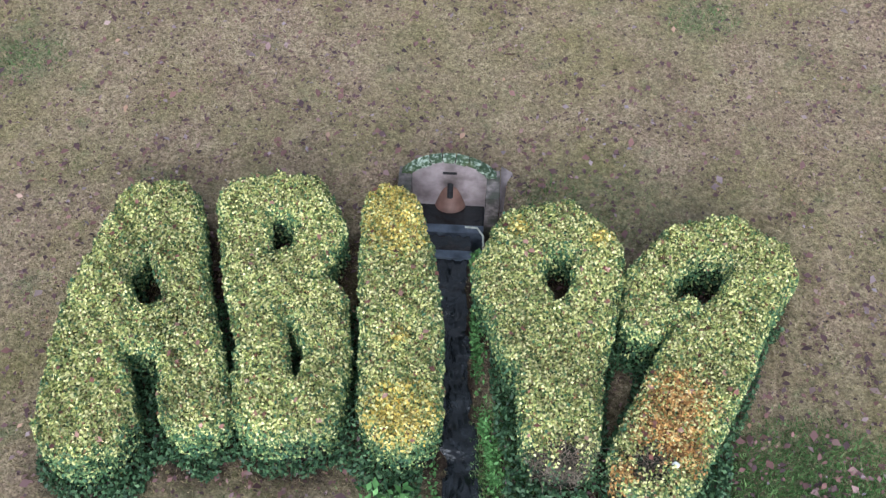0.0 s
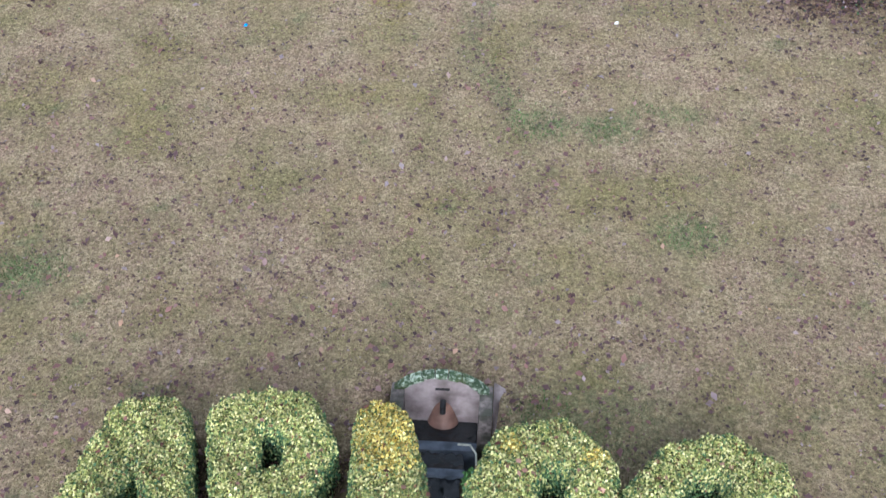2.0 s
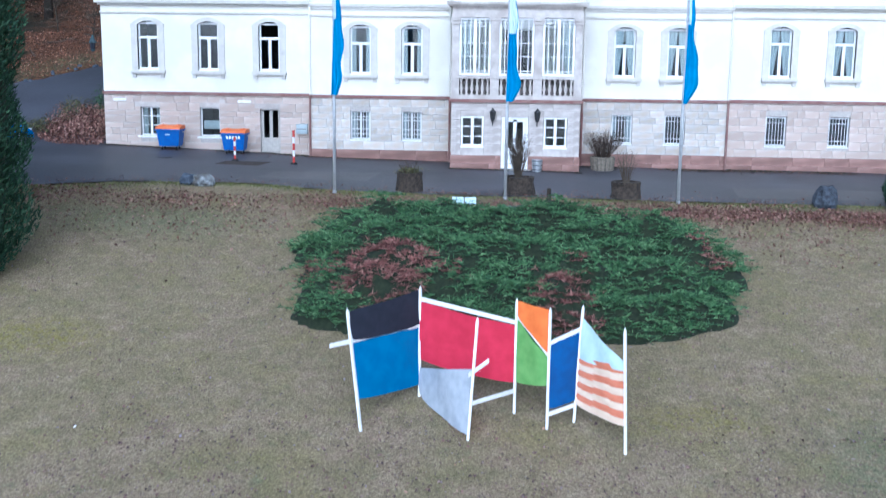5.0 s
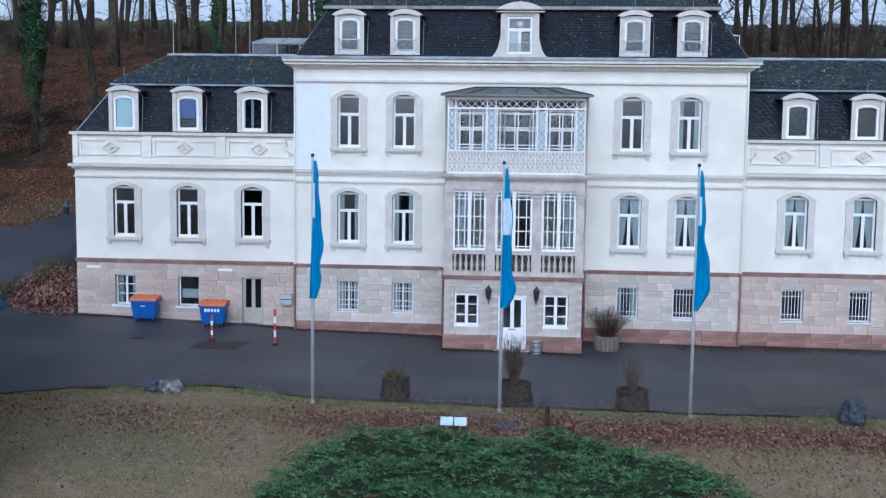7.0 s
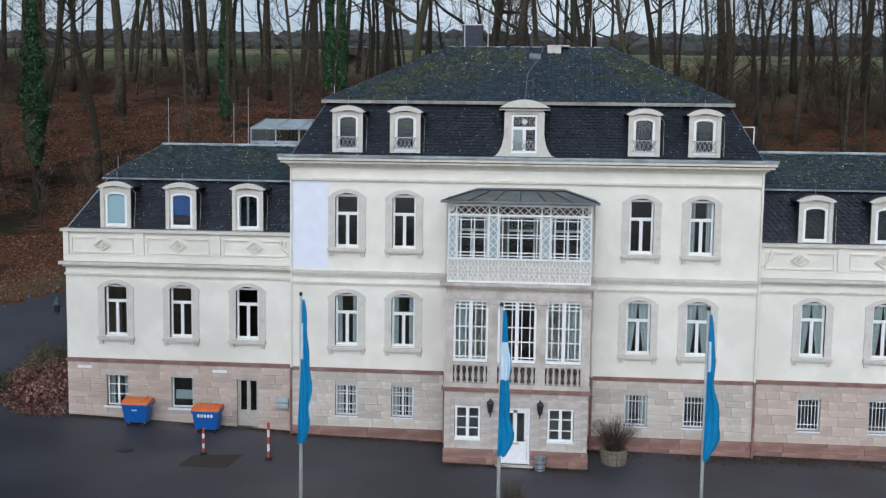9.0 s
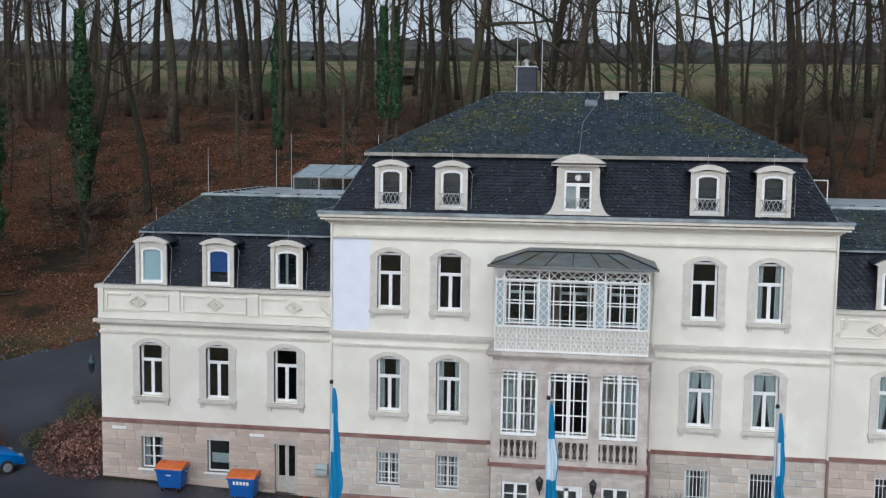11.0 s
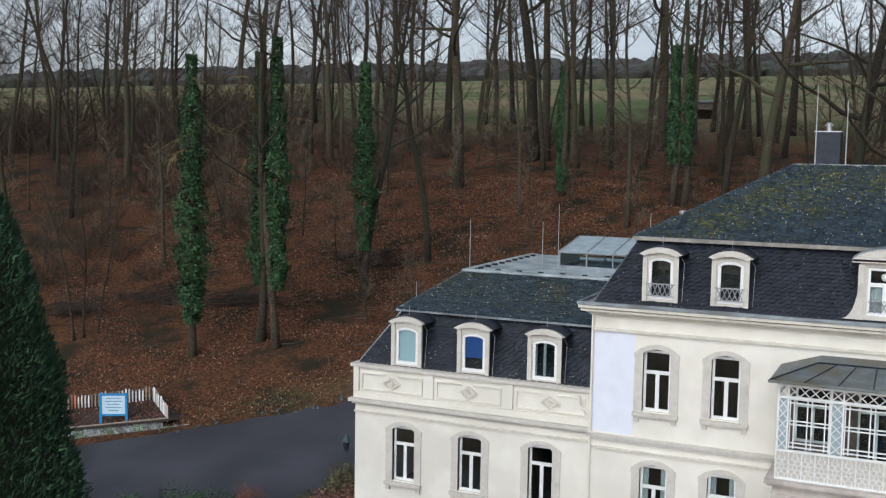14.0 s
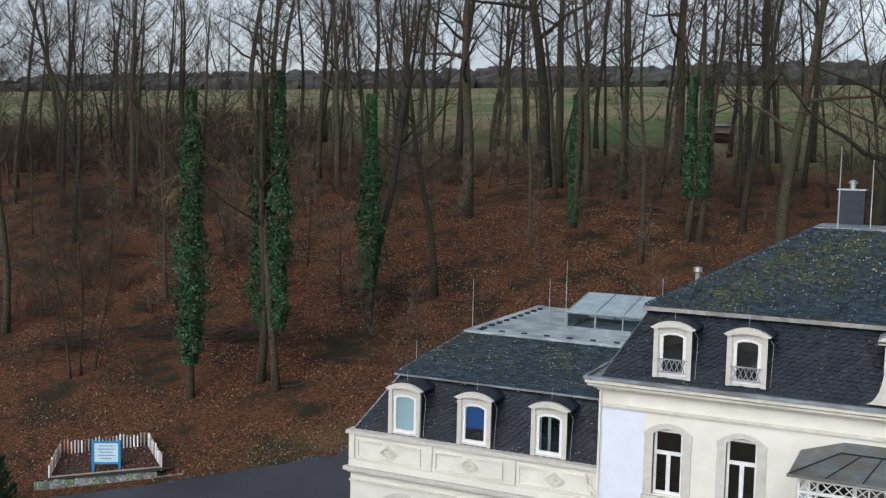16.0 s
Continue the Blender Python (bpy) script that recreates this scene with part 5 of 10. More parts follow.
def dormer(cx, y, z0, z1, half, window_half, wz0, wz1, hood, dressing="", rail=False):
    """A rendered dormer with curved hood, white frame and slated cheeks."""
    depth = 1.1
    s = wall_boxes(Shape(), cx - half, cx + half, z0, z1 - 0.05, y, y + 0.16, [(cx - window_half, cx + window_half, wz0, wz1)])
    s.box(cx - half - 0.05, y - 0.07, z0, cx - half + 0.12, y, z1 - 0.1).box(cx + half - 0.12, y - 0.07, z0, cx + half + 0.05, y, z1 - 0.1)
    d = part("dormer", s, M["trim"], mansion, "stone-faced dormer with curved hood")
    o, i = arc(cx, half + hood, z1 - 0.06, 0.26), arc(cx, half - 0.02, z1 - 0.13, 0.12)
    part("hood", Shape().strip(o, i, y - 0.16, y + 0.22), M["trim"], d)
    back = arc(cx, half + hood + 0.03, z1 - 0.03, 0.27)
    part("hood_roof", Shape().strip(back, [(x, z - 0.06) for x, z in back], y + 0.02, y + depth + 0.5), M["smoked"], d, "dark metal hood covering")
    for sd in (-1, 1):
        part("cheek", Shape().box(cx + sd * (half - 0.08) - 0.05, y + 0.16, z0, cx + sd * (half - 0.08) + 0.05, y + depth, z1 + 0.02), M["mansard"], d, "slated dormer cheek")
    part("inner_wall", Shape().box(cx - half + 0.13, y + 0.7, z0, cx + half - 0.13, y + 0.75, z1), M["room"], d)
    head = arc(cx, window_half, wz1 - 0.16, 0.15)
    part("window_head", Shape().strip([(x, wz1 + 0.005) for x, z in head], head, y - 0.012, y + 0.15), M["trim"], d)
    rim = arc(cx, window_half - 0.005, wz1 - 0.17, 0.15)
    part("frame_head", Shape().strip(rim, [(x, z - 0.09) for x, z in rim], y + 0.01, y + 0.13), M["white"], d, "curved white frame head")
    fr = frame_bars(Shape(), cx, window_half - 0.004, wz0, wz1 - 0.02, y + 0.02, bar=0.105, mullion=False, depth=0.1)
    part("window_frame", fr, M["white"], d, "white window frame")
    part("pane", Shape().box(cx - window_half + 0.05, y + 0.07, wz0 + 0.05, cx + window_half - 0.05, y + 0.08, wz1 - 0.05), M["glass"], d, "window glass").visible_shadow = False
    if dressing == "blind":
        part("blind", Shape().box(cx - window_half + 0.08, y + 0.13, wz0 + 0.08, cx + window_half - 0.08, y + 0.15, wz1 - 0.1), M["blind"], d, "pale blue blind, drawn")
    if dressing == "blue":
        part("blind", Shape().box(cx - window_half + 0.10, y + 0.13, wz0 + (wz1 - wz0) * 0.35, cx + window_half - 0.08, y + 0.15, wz1 - 0.1), M["blind_blue"], d, "deep blue blind, half drawn")
    if dressing == "curtain":
        for sd_c in (-1, 1):
            part("curtain", curtain_shape(cx - window_half * 0.45, window_half * 0.5, wz0 + 0.1, wz1 - 0.08, y + 0.13, False, sides=(sd_c,)), M["curtain"], d, "white curtain")
    if rail:
        g = Shape()
        h = window_half
        g.box(cx - h - 0.1, y - 0.07, wz0 + 0.55, cx + h + 0.1, y - 0.03, wz0 + 0.59).box(cx - h - 0.1, y - 0.07, wz0 + 0.10, cx + h + 0.1, y - 0.03, wz0 + 0.14)
        for k in range(5):
            xa, xb = cx - h + 2 * h * k / 5, cx - h + 2 * h * (k + 1) / 5
            g.bar((xa, y - 0.05, wz0 + 0.12), (xb, y - 0.05, wz0 + 0.57), 0.028)
            g.bar((xb, y - 0.05, wz0 + 0.12), (xa, y - 0.05, wz0 + 0.57), 0.028)
        tagged(part("railing", g, M["steel"], d, "wrought-iron window rail"), kind="stuff")
    rod = Shape().tube([(cx, y + 0.2, z1 + 0.15), (cx, y + 0.2, z1 + 0.62)], 0.012, 5)
    rod.tube([(cx + 0.5, y + 0.3, z1 + 0.1), (cx + half + 0.22, y + 0.12, z1 - 0.35), (cx + half + 0.2, y - 0.02, z0 + 0.05)], 0.012, 5)
    part("lightning_wire", rod, M["steel"], d, "thin lightning wire")
    return d


for cx, dr in zip(LEFT_WIN, ("blind", "blue", "curtain")):
    dormer(cx, WING_Y + 0.18, 8.20, 10.12, 0.66, 0.51, 8.27, 9.86, 0.17, dr)
for cx in RIGHT_WIN:
    dormer(cx - 0.05, WING_Y + 0.18, 8.20, 10.05, 0.66, 0.51, 8.24, 9.78, 0.17)
for o in MAIN_OFF:
    dormer(CX + o, WALL_Y + 0.10, 11.78, 13.62, 0.62, 0.46, 11.88, 13.44, 0.17, "", True)

# central dormer with scrolled sides and a pediment
cx, y = 0.36, WALL_Y - 0.02
s = wall_boxes(Shape(), cx - 0.82, cx + 0.82, 11.70, 13.75, y, y + 0.2, [(cx - 0.56, cx + 0.56, 11.85, 13.52)])
s.box(cx - 0.86, y - 0.08, 11.70, cx - 0.66, y, 13.6).box(cx + 0.66, y - 0.08, 11.70, cx + 0.86, y, 13.6)
cd = part("dormer", s, M["trim"], mansion, "large central dormer with scrolled flanks and curved pediment")
part("pediment", Shape().strip(arc(cx, 1.08, 13.78, 0.36), [(x, 13.72) for x, z in arc(cx, 1.08, 13.78, 0.36)], y - 0.2, y + 0.25).box(cx - 1.08, y - 0.2, 13.68, cx + 1.08, y + 0.2, 13.79), M["trim"], cd)
for sd in (-1, 1):
    pts = [(cx + sd * (0.84 + 0.5 * (1 - math.sin(a))), 11.70 + 1.35 * (1 - math.cos(a)) ** 1.0) for a in [k * math.pi / 2 / 8 for k in range(9)]]
    inner = [(cx + sd * 0.84, z) for x, z in pts]
    part("scroll", Shape().strip(pts, inner, y - 0.03, y + 0.14), M["trim"], cd)
part("hood_roof", Shape().strip(arc(cx, 1.1, 13.80, 0.37), [(x, z - 0.08) for x, z in arc(cx, 1.1, 13.80, 0.37)], y + 0.25, y + 1.9), M["zinc"], cd)
for sd in (-1, 1):
    part("cheek", Shape().box(cx + sd * 0.75 - 0.05, y + 0.2, 11.7, cx + sd * 0.75 + 0.05, y + 1.2, 13.75), M["mansard"], cd)
part("window_frame", frame_bars(Shape(), cx, 0.555, 11.85, 13.5, y + 0.03, bar=0.09, transom=12.92), M["white"], cd, "white window frame")
part("pane", Shape().box(cx - 0.5, y + 0.07, 11.9, cx + 0.5, y + 0.08, 13.45), M["glass"], cd, "window glass").visible_shadow = False
star = Shape()
for k in range(6):
    w = math.pi * k / 6
    star.bar((cx - 0.14 * math.cos(w), y + 0.045, 13.2 - 0.14 * math.sin(w)), (cx + 0.14 * math.cos(w), y + 0.045, 13.2 + 0.14 * math.sin(w)), 0.03)
part("paper_star", star, M["white"], cd, "white paper star in the fanlight")
part("curtain", Shape().box(cx - 0.46, y + 0.12, 11.95, cx - 0.06, y + 0.14, 12.85), M["curtain"], cd)
rl = Shape().box(cx - 0.5, y, 12.34, cx + 0.5, y + 0.025, 12.37)
for k in range(5):
    rl.bar((cx - 0.5 + 0.2 * k, y + 0.012, 11.95), (cx - 0.3 + 0.2 * k, y + 0.012, 12.35), 0.02)
    rl.bar((cx - 0.3 + 0.2 * k, y + 0.012, 11.95), (cx - 0.5 + 0.2 * k, y + 0.012, 12.35), 0.02)
tagged(part("railing", rl, M["steel"], cd, "wrought-iron window rail"), kind="stuff")
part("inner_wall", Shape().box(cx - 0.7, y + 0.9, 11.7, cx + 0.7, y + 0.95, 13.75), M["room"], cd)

# roof fittings
ch = Shape().box(-3.12, 67.1, 15.6, -2.08, 68.2, 18.35)
chim = part("chimney", ch, M["smoked"], mansion, "anthracite-clad chimney with a steel flue")
part("chimney_cap", Shape().box(-3.16, 67.06, 18.35, -2.04, 68.24, 18.40), M["steel"], chim)
part("flue", Shape().tube([(-2.6, 67.6, 18.40), (-2.6, 67.6, 18.62)], 0.11, 10).lathe(-2.6, 67.6, [(0.17, 18.62), (0.17, 18.69), (0.06, 18.78)], 10), M["steel"], chim, "steel flue cap")
for x, y, z0, z1 in ((-2.75, 63.7, 16.9, 20.1), (-1.65, 64.6, 16.9, 19.6), (3.42, 63.8, 16.9, 20.2)):
    part("lightning_rod", Shape().tube([(x, y, z0), (x, y, z1)], [0.03, 0.015], 6), M["steel"], mansion, "tall steel lightning rod")
for x, y, z0, z1 in ((-17.0, 61.6, 12.0, 14.2), (-14.6, 64.5, 12.0, 14.1), (-13.9, 64.7, 12.0, 14.9), (-19.3, 60.9, 10.6, 11.4), (-8.6, 60.5, 14.2, 14.9), (18.5, 62.0, 12.0, 14.1)):
    part("lightning_rod", Shape().tube([(x, y, z0), (x, y, z1)], [0.022, 0.012], 6), M["steel"], mansion, "steel lightning rod")
hatch = part("roof_hatch", Shape().box(1.30, 63.0, 16.40, 1.95, 63.9, 16.92).box(1.28, 62.95, 16.92, 2.35, 63.95, 16.98), M["trim"], mansion, "white roof hatch box at the ridge")
sl = Vector((0, 5.85, 2.94)).normalized()
sky_c = Vector((0.72, 62.6, 16.36))
rw = Shape()
ux, uy, un = Vector((1, 0, 0)), sl, Vector((0, -sl.z, sl.y))
cs = [sky_c + ux * a * 0.28 + uy * b * 0.26 for a, b in ((-1, -1), (1, -1), (1, 1), (-1, 1))]
rw.add([tuple(c + un * 0.02) for c in cs] + [tuple(c + un * 0.10) for c in cs], [(4, 5, 6, 7), (0, 1, 5, 4), (1, 2, 6, 5), (2, 3, 7, 6), (3, 0, 4, 7)])
part("roof_window", rw, M["zinc"], mansion, "small grey roof window")
wire = Shape().tube([(0.36, 57.4, 14.2), (0.36, 58.6, 14.38), (0.40, 60.8, 15.5), (0.85, 62.2, 16.2), (1.1, 63.6, 16.9)], 0.014, 5)
part("lightning_wire", wire, M["steel"], mansion, "lightning wire on the slates")
# glazed lantern on the left wing's flat roof
lx0, lx1, ly0, ly1 = -13.5, -9.9, 63.6, 66.6
lt = part("roof_lantern", Shape().box(lx0, ly0, 12.02, lx1, ly1, 12.06), M["zinc"], mansion, "lean-to glass roof lantern in a grey frame")
for q in ((lx0, ly0, lx1, ly0 + 0.08), (lx0, ly1 - 0.08, lx1, ly1), (lx0, ly0 + 0.08, lx0 + 0.08, ly1 - 0.08)):
    part("kerb", Shape().box(q[0], q[1], 12.06, q[2], q[3], 12.22), M["zinc"], lt)
bars_ = [((lx0, ly0, 12.82), (lx1, ly0, 12.82), 0.08), ((lx0, ly1, 13.32), (lx1, ly1, 13.32), 0.08)]
for x in (lx0 + 0.04, lx0 + 1.3, lx0 + 2.5, lx1 - 0.04):
    bars_ += [((x, ly0 + 0.04, 12.2), (x, ly0 + 0.04, 12.80), 0.07), ((x, ly1 - 0.04, 12.2), (x, ly1 - 0.04, 13.3), 0.07), ((x, ly0, 12.87), (x, ly1 - 0.04, 13.37), 0.05)]
for a, b, w in bars_:
    part("frame_bar", Shape().bar(a, b, w), M["steel"], lt)
part("pane", Shape().box(lx0 + 0.05, ly0 + 0.03, 12.22, lx1 - 0.05, ly0 + 0.045, 12.80), M["sky_glass"], lt).visible_shadow = False
gr = Shape().add([(lx0, ly0 - 0.03, 12.84), (lx1, ly0 - 0.03, 12.84), (lx1, ly1, 13.34), (lx0, ly1, 13.34), (lx0, ly0 - 0.03, 12.86), (lx1, ly0 - 0.03, 12.86), (lx1, ly1, 13.36), (lx0, ly1, 13.36)], [(4, 5, 6, 7), (3, 2, 1, 0), (0, 1, 5, 4), (1, 2, 6, 5), (2, 3, 7, 6), (3, 0, 4, 7)])
part("pane", gr, M["roofglass"], lt, "opaque roof glass, its brightness put into a pale colour")
part("pane", Shape().add([(lx0 + 0.02, ly0, 12.22), (lx0 + 0.02, ly1, 12.22), (lx0 + 0.02, ly1, 13.3), (lx0 + 0.02, ly0, 12.8)], [(0, 1, 2, 3)]), M["roofglass"], lt).visible_shadow = False
vent = part("vent_hood", Shape().lathe(-9.0, 68.5, [(0.12, 12.8), (0.12, 14.4), (0.22, 14.45), (0.2, 14.62), (0.08, 14.66)], 10), M["steel"], mansion, "steel vent pipe with cowl")
# right side guard bar
part("guard_rail", Shape().bar((10.9, 61.5, 12.1), (10.9, 61.5, 13.15), 0.05).bar((10.0, 61.5, 13.15), (10.9, 61.5, 13.15), 0.05), M["iron_white"], mansion, "white guard rail on the wing roof")

# downpipes
for x, z0, z1, y in ((MAIN_X0 - 0.02, 2.15, 11.2, WALL_Y - 0.02), (MAIN_X1 + 0.02, 2.15, 11.2, WALL_Y - 0.02), (BAY_X0 - 0.25, 2.15, 9.9, WALL_Y - 0.1), (BAY_X1 + 0.25, 2.15, 9.9, WALL_Y - 0.1)):
    part("downpipe", Shape().tube([(x, y - 0.06, z0), (x, y - 0.06, z1)], 0.05, 8), M["cream"], mansion, "cream painted downpipe")
    part("downpipe", Shape().tube([(x, y - 0.13, -1.3), (x, y - 0.13, z0)], 0.055, 8), M["redband"], mansion, "red painted lower downpipe")
part("downpipe", Shape().tube([(MAIN_X0 - 0.55, WING_Y - 0.12, 7.9), (MAIN_X0 - 0.5, WING_Y - 0.16, 7.5), (MAIN_X0 - 0.1, WING_Y - 0.2, 7.2)], 0.05, 8), M["cream"], mansion, "short offset pipe at the parapet")
part("downpipe", Shape().tube([(MAIN_X1 + 0.55, WING_Y - 0.12, 7.9), (MAIN_X1 + 0.5, WING_Y - 0.16, 7.5), (MAIN_X1 + 0.1, WING_Y - 0.2, 7.2)], 0.05, 8), M["cream"], mansion, "short offset pipe at the parapet")

# ---- entrance bay with loggia ----
BX0, BX1, BY = BAY_X0, BAY_X1, BAY_Y
bg = [(-2.24, -1.16, -0.04, 1.40), (1.60, 2.69, -0.06, 1.38), (-0.34, 0.90, -1.05, 1.36)]
bw = part("bay_wall", wall_boxes(Shape(), BX0, BX1, -1.9, 2.02, BY, BY + 0.35, bg).box(BX0, BY + 0.35, -1.9, BX0 + 0.3, WALL_Y, 2.02).box(BX1 - 0.3, BY + 0.35, -1.9, BX1, WALL_Y, 2.02), M["bay"], mansion, "brownish ashlar wall of the entrance bay")
stone_courses(bw, BX0, BX1, -0.42, 2.0, BY - 0.012, bg, BLOCK_BAY, 0.40, 1.1, 2.0)
stone_courses(bw, BX0 - 0.04, BX1 + 0.04, -1.42, -0.43, BY - 0.06, [(-0.36, 0.92, -3, 1)], BLOCK_RED, 0.49, 1.0, 2.2)
part("red_band", Shape().box(BX0 - 0.12, BY - 0.12, 2.02, BX1 + 0.12, WALL_Y - 0.1, 2.17), M["redband"], mansion, "red painted stone band of the bay")
for cx in (-1.70, 2.145):
    plain_window(cx, -0.02, 1.38, 0.53, BY, "six", False)
dr = part("door", frame_bars(Shape(), 0.28, 0.61, -1.02, 1.36, BY + 0.06, bar=0.10, mullion=False), M["white"], mansion, "white front door with two tall panes")
leaf = Shape().box(-0.22, BY + 0.08, -0.98, 0.78, BY + 0.13, -0.08).box(-0.22, BY + 0.08, -0.08, -0.10, BY + 0.13, 1.26).box(0.66, BY + 0.08, -0.08, 0.78, BY + 0.13, 1.26).box(0.20, BY + 0.08, -0.08, 0.36, BY + 0.13, 1.26).box(-0.10, BY + 0.08, 1.14, 0.66, BY + 0.13, 1.26)
part("door_leaf", leaf, M["white"], dr)
part("pane", Shape().box(-0.10, BY + 0.10, -0.08, 0.66, BY + 0.11, 1.2), M["glass"], dr, "door glass").visible_shadow = False
part("letter_slot", Shape().box(0.12, BY + 0.065, -0.20, 0.44, BY + 0.08, -0.13), M["steel"], dr, "steel letter slot")
part("door_handle", Shape().bar((0.72, BY + 0.05, 0.0), (0.60, BY + 0.05, 0.0), 0.025).bar((0.72, BY + 0.08, 0.0), (0.72, BY + 0.04, 0.0), 0.025), M["steel"], dr, "steel handle")
part("doorstep", Shape().box(-0.50, BY - 0.35, -1.35, 1.06, BY + 0.3, -1.05), M["trim"], mansion, "stone doorstep")
piers = ((BX0, -2.36), (-0.90, -0.53), (1.08, 1.45), (2.94, BX1))
bays = ((-2.36, -0.90), (-0.53, 1.08), (1.45, 2.94))
ped = Shape().box(BX0 - 0.06, BY - 0.06, 2.17, BX1 + 0.06, BY + 0.4, 2.36).box(BX0 - 0.05, BY - 0.05, 3.10, BX1 + 0.05, BY + 0.4, 3.24)
for a, b in piers:
    ped.box(a - 0.02, BY - 0.02, 2.36, b + 0.02, BY + 0.3, 3.10)
ped.box(BX0, BY + 0.4, 2.17, BX0 + 0.3, WALL_Y, 6.5).box(BX1 - 0.3, BY + 0.4, 2.17, BX1, WALL_Y, 6.5)
balu = part("balustrade", ped, M["bay"], mansion, "stone balustrade below the bay windows")
# Dark stone colour stands in for the shade between the balusters.
part("balustrade_back", Shape().box(BX0 + 0.1, BY + 0.26, 2.36, BX1 - 0.1, BY + 0.32, 3.10), M["pillar_stone"], balu, "stone behind the balusters, its shade put into a dark colour")
bal = Shape().lathe(0, 0, [(0.07, 0), (0.07, 0.05), (0.035, 0.10), (0.085, 0.28), (0.04, 0.52), (0.035, 0.60), (0.07, 0.66), (0.07, 0.74)], 8).mesh("baluster", True)
bal.materials.append(M["bay"])
for a, b in bays:
    for k in range(6):
        o = new("baluster", bal)
        o.parent, o.matrix_parent_inverse = balu, base_of(balu).inverted()
        o.location = (a + (b - a) * (k + 0.5) / 6, BY + 0.08, 2.36)
for a, b in piers:
    s = Shape().box(a, BY, 3.24, b, BY + 0.28, 5.86).box(a - 0.03, BY - 0.04, 3.24, b + 0.03, BY, 3.42).box(a - 0.04, BY - 0.05, 5.56, b + 0.04, BY + 0.02, 5.66).box(a - 0.06, BY - 0.08, 5.72, b + 0.06, BY + 0.02, 5.86)
    s.tube([(a - 0.02, BY - 0.03, 5.68), (a - 0.02, BY + 0.05, 5.68)], 0.07, 10).tube([(b + 0.02, BY - 0.03, 5.68), (b + 0.02, BY + 0.05, 5.68)], 0.07, 10)
    part("pilaster", s, M["bay"], mansion, "stone pilaster with scrolled capital")
for a, b in bays:
    cx, half = (a + b) / 2, (b - a) / 2 - 0.01
    f = frame_bars(Shape(), cx, half, 3.25, 5.85, BY + 0.06, bar=0.095, depth=0.08, rails=(3.46, 4.12, 4.72, 5.48, 5.64), uprights=(-half + 0.26, -0.20, 0.20, half - 0.26))
    w = part("window", f, M["white"], mansion, "tall white window with thin glazing bars")
    part("pane", Shape().box(cx - half + 0.05, BY + 0.12, 3.3, cx + half - 0.05, BY + 0.13, 5.8), M["glass"], w, "window glass").visible_shadow = False
    for sd_c in ((-1,) if cx < -1 else (1,) if cx > 1 else ()):
        part("curtain", curtain_shape(cx, half - 0.05, 3.4, 5.75, BY + 0.45, sides=(sd_c,)), M["curtain"], w, "white curtain drawn aside")
ent = Shape().box(BX0 - 0.03, BY - 0.04, 5.86, BX1 + 0.03, WALL_Y - 0.02, 6.06).box(BX0, BY, 6.06, BX1, WALL_Y - 0.02, 6.36)
ent.box(BX0 - 0.16, BY - 0.16, 6.36, BX1 + 0.16, WALL_Y - 0.02, 6.44).box(BX0 - 0.24, BY - 0.24, 6.44, BX1 + 0.24, WALL_Y - 0.02, 6.56)
part("entablature", ent, M["bay"], mansion, "moulded stone entablature under the loggia")
dent = Shape()
for k in range(42):
    x = BX0 + 0.05 + k * (BX1 - BX0 - 0.1) / 41
    dent.box(x - 0.035, BY - 0.10, 6.28, x + 0.035, BY, 6.36)
tagged(part("dentils", dent, M["bay"], mansion, "row of small stone dentils"), kind="stuff")

# white cast-iron loggia
LX0, LX1, LY = -2.62, 3.22, 54.28
log = part("loggia", Shape().box(LX0, LY - 0.03, 7.50, LX1, LY + 0.06, 7.58).box(LX0, LY - 0.02, 6.56, LX1, LY + 0.05, 6.63).box(LX0, LY - 0.03, 9.30, LX1, LY + 0.05, 9.38).box(LX0, LY - 0.05, 9.70, LX1, LY + 0.08, 9.80), M["iron_white"], mansion, "white cast-iron loggia with lattice posts")
for sd, x in ((-1, LX0), (1, LX1)):
    part("side_rail", Shape().box(x - 0.03, LY + 0.06, 7.50, x + 0.03, WALL_Y, 7.58).box(x - 0.02, LY + 0.06, 6.56, x + 0.02, WALL_Y, 7.50).box(x - 0.03, LY + 0.06, 9.30, x + 0.03, WALL_Y, 9.38).box(x - 0.03, LY + 0.06, 9.70, x + 0.03, WALL_Y, 9.80), M["iron_white"], log)
cols = ((LX0, LX0 + 0.36), (-0.97, -0.55), (1.17, 1.58), (LX1 - 0.40, LX1))
for a, b in cols:
    p = Shape()
    for x in (a + 0.025, b - 0.025):
        p.box(x - 0.028, LY - 0.02, 7.58, x + 0.028, LY + 0.04, 9.70)
    n = 5
    for k in range(n):
        za, zb = 7.60 + 1.68 * k / n, 7.60 + 1.68 * (k + 1) / n
        p.bar((a + 0.04, LY + 0.01, za), (b - 0.04, LY + 0.01, zb), 0.03)
        p.bar((b - 0.04, LY + 0.01, za), (a + 0.04, LY + 0.01, zb), 0.03)
    p.bar((a + 0.04, LY + 0.01, 9.38), (b - 0.04, LY + 0.01, 9.70), 0.03)
    p.bar((b - 0.04, LY + 0.01, 9.38), (a + 0.04, LY + 0.01, 9.70), 0.03)
    part("lattice_post", p, M["iron_white"], log)
    part("post_panel", Shape().box(a + 0.05, LY + 0.06, 7.60, b - 0.05, LY + 0.08, 9.28), M["roofglass"], log, "dull bluish glass behind the lattice")
gaps = ((LX0 + 0.36, -0.97, 4), (-0.55, 1.17, 5), (1.58, LX1 - 0.40, 4))
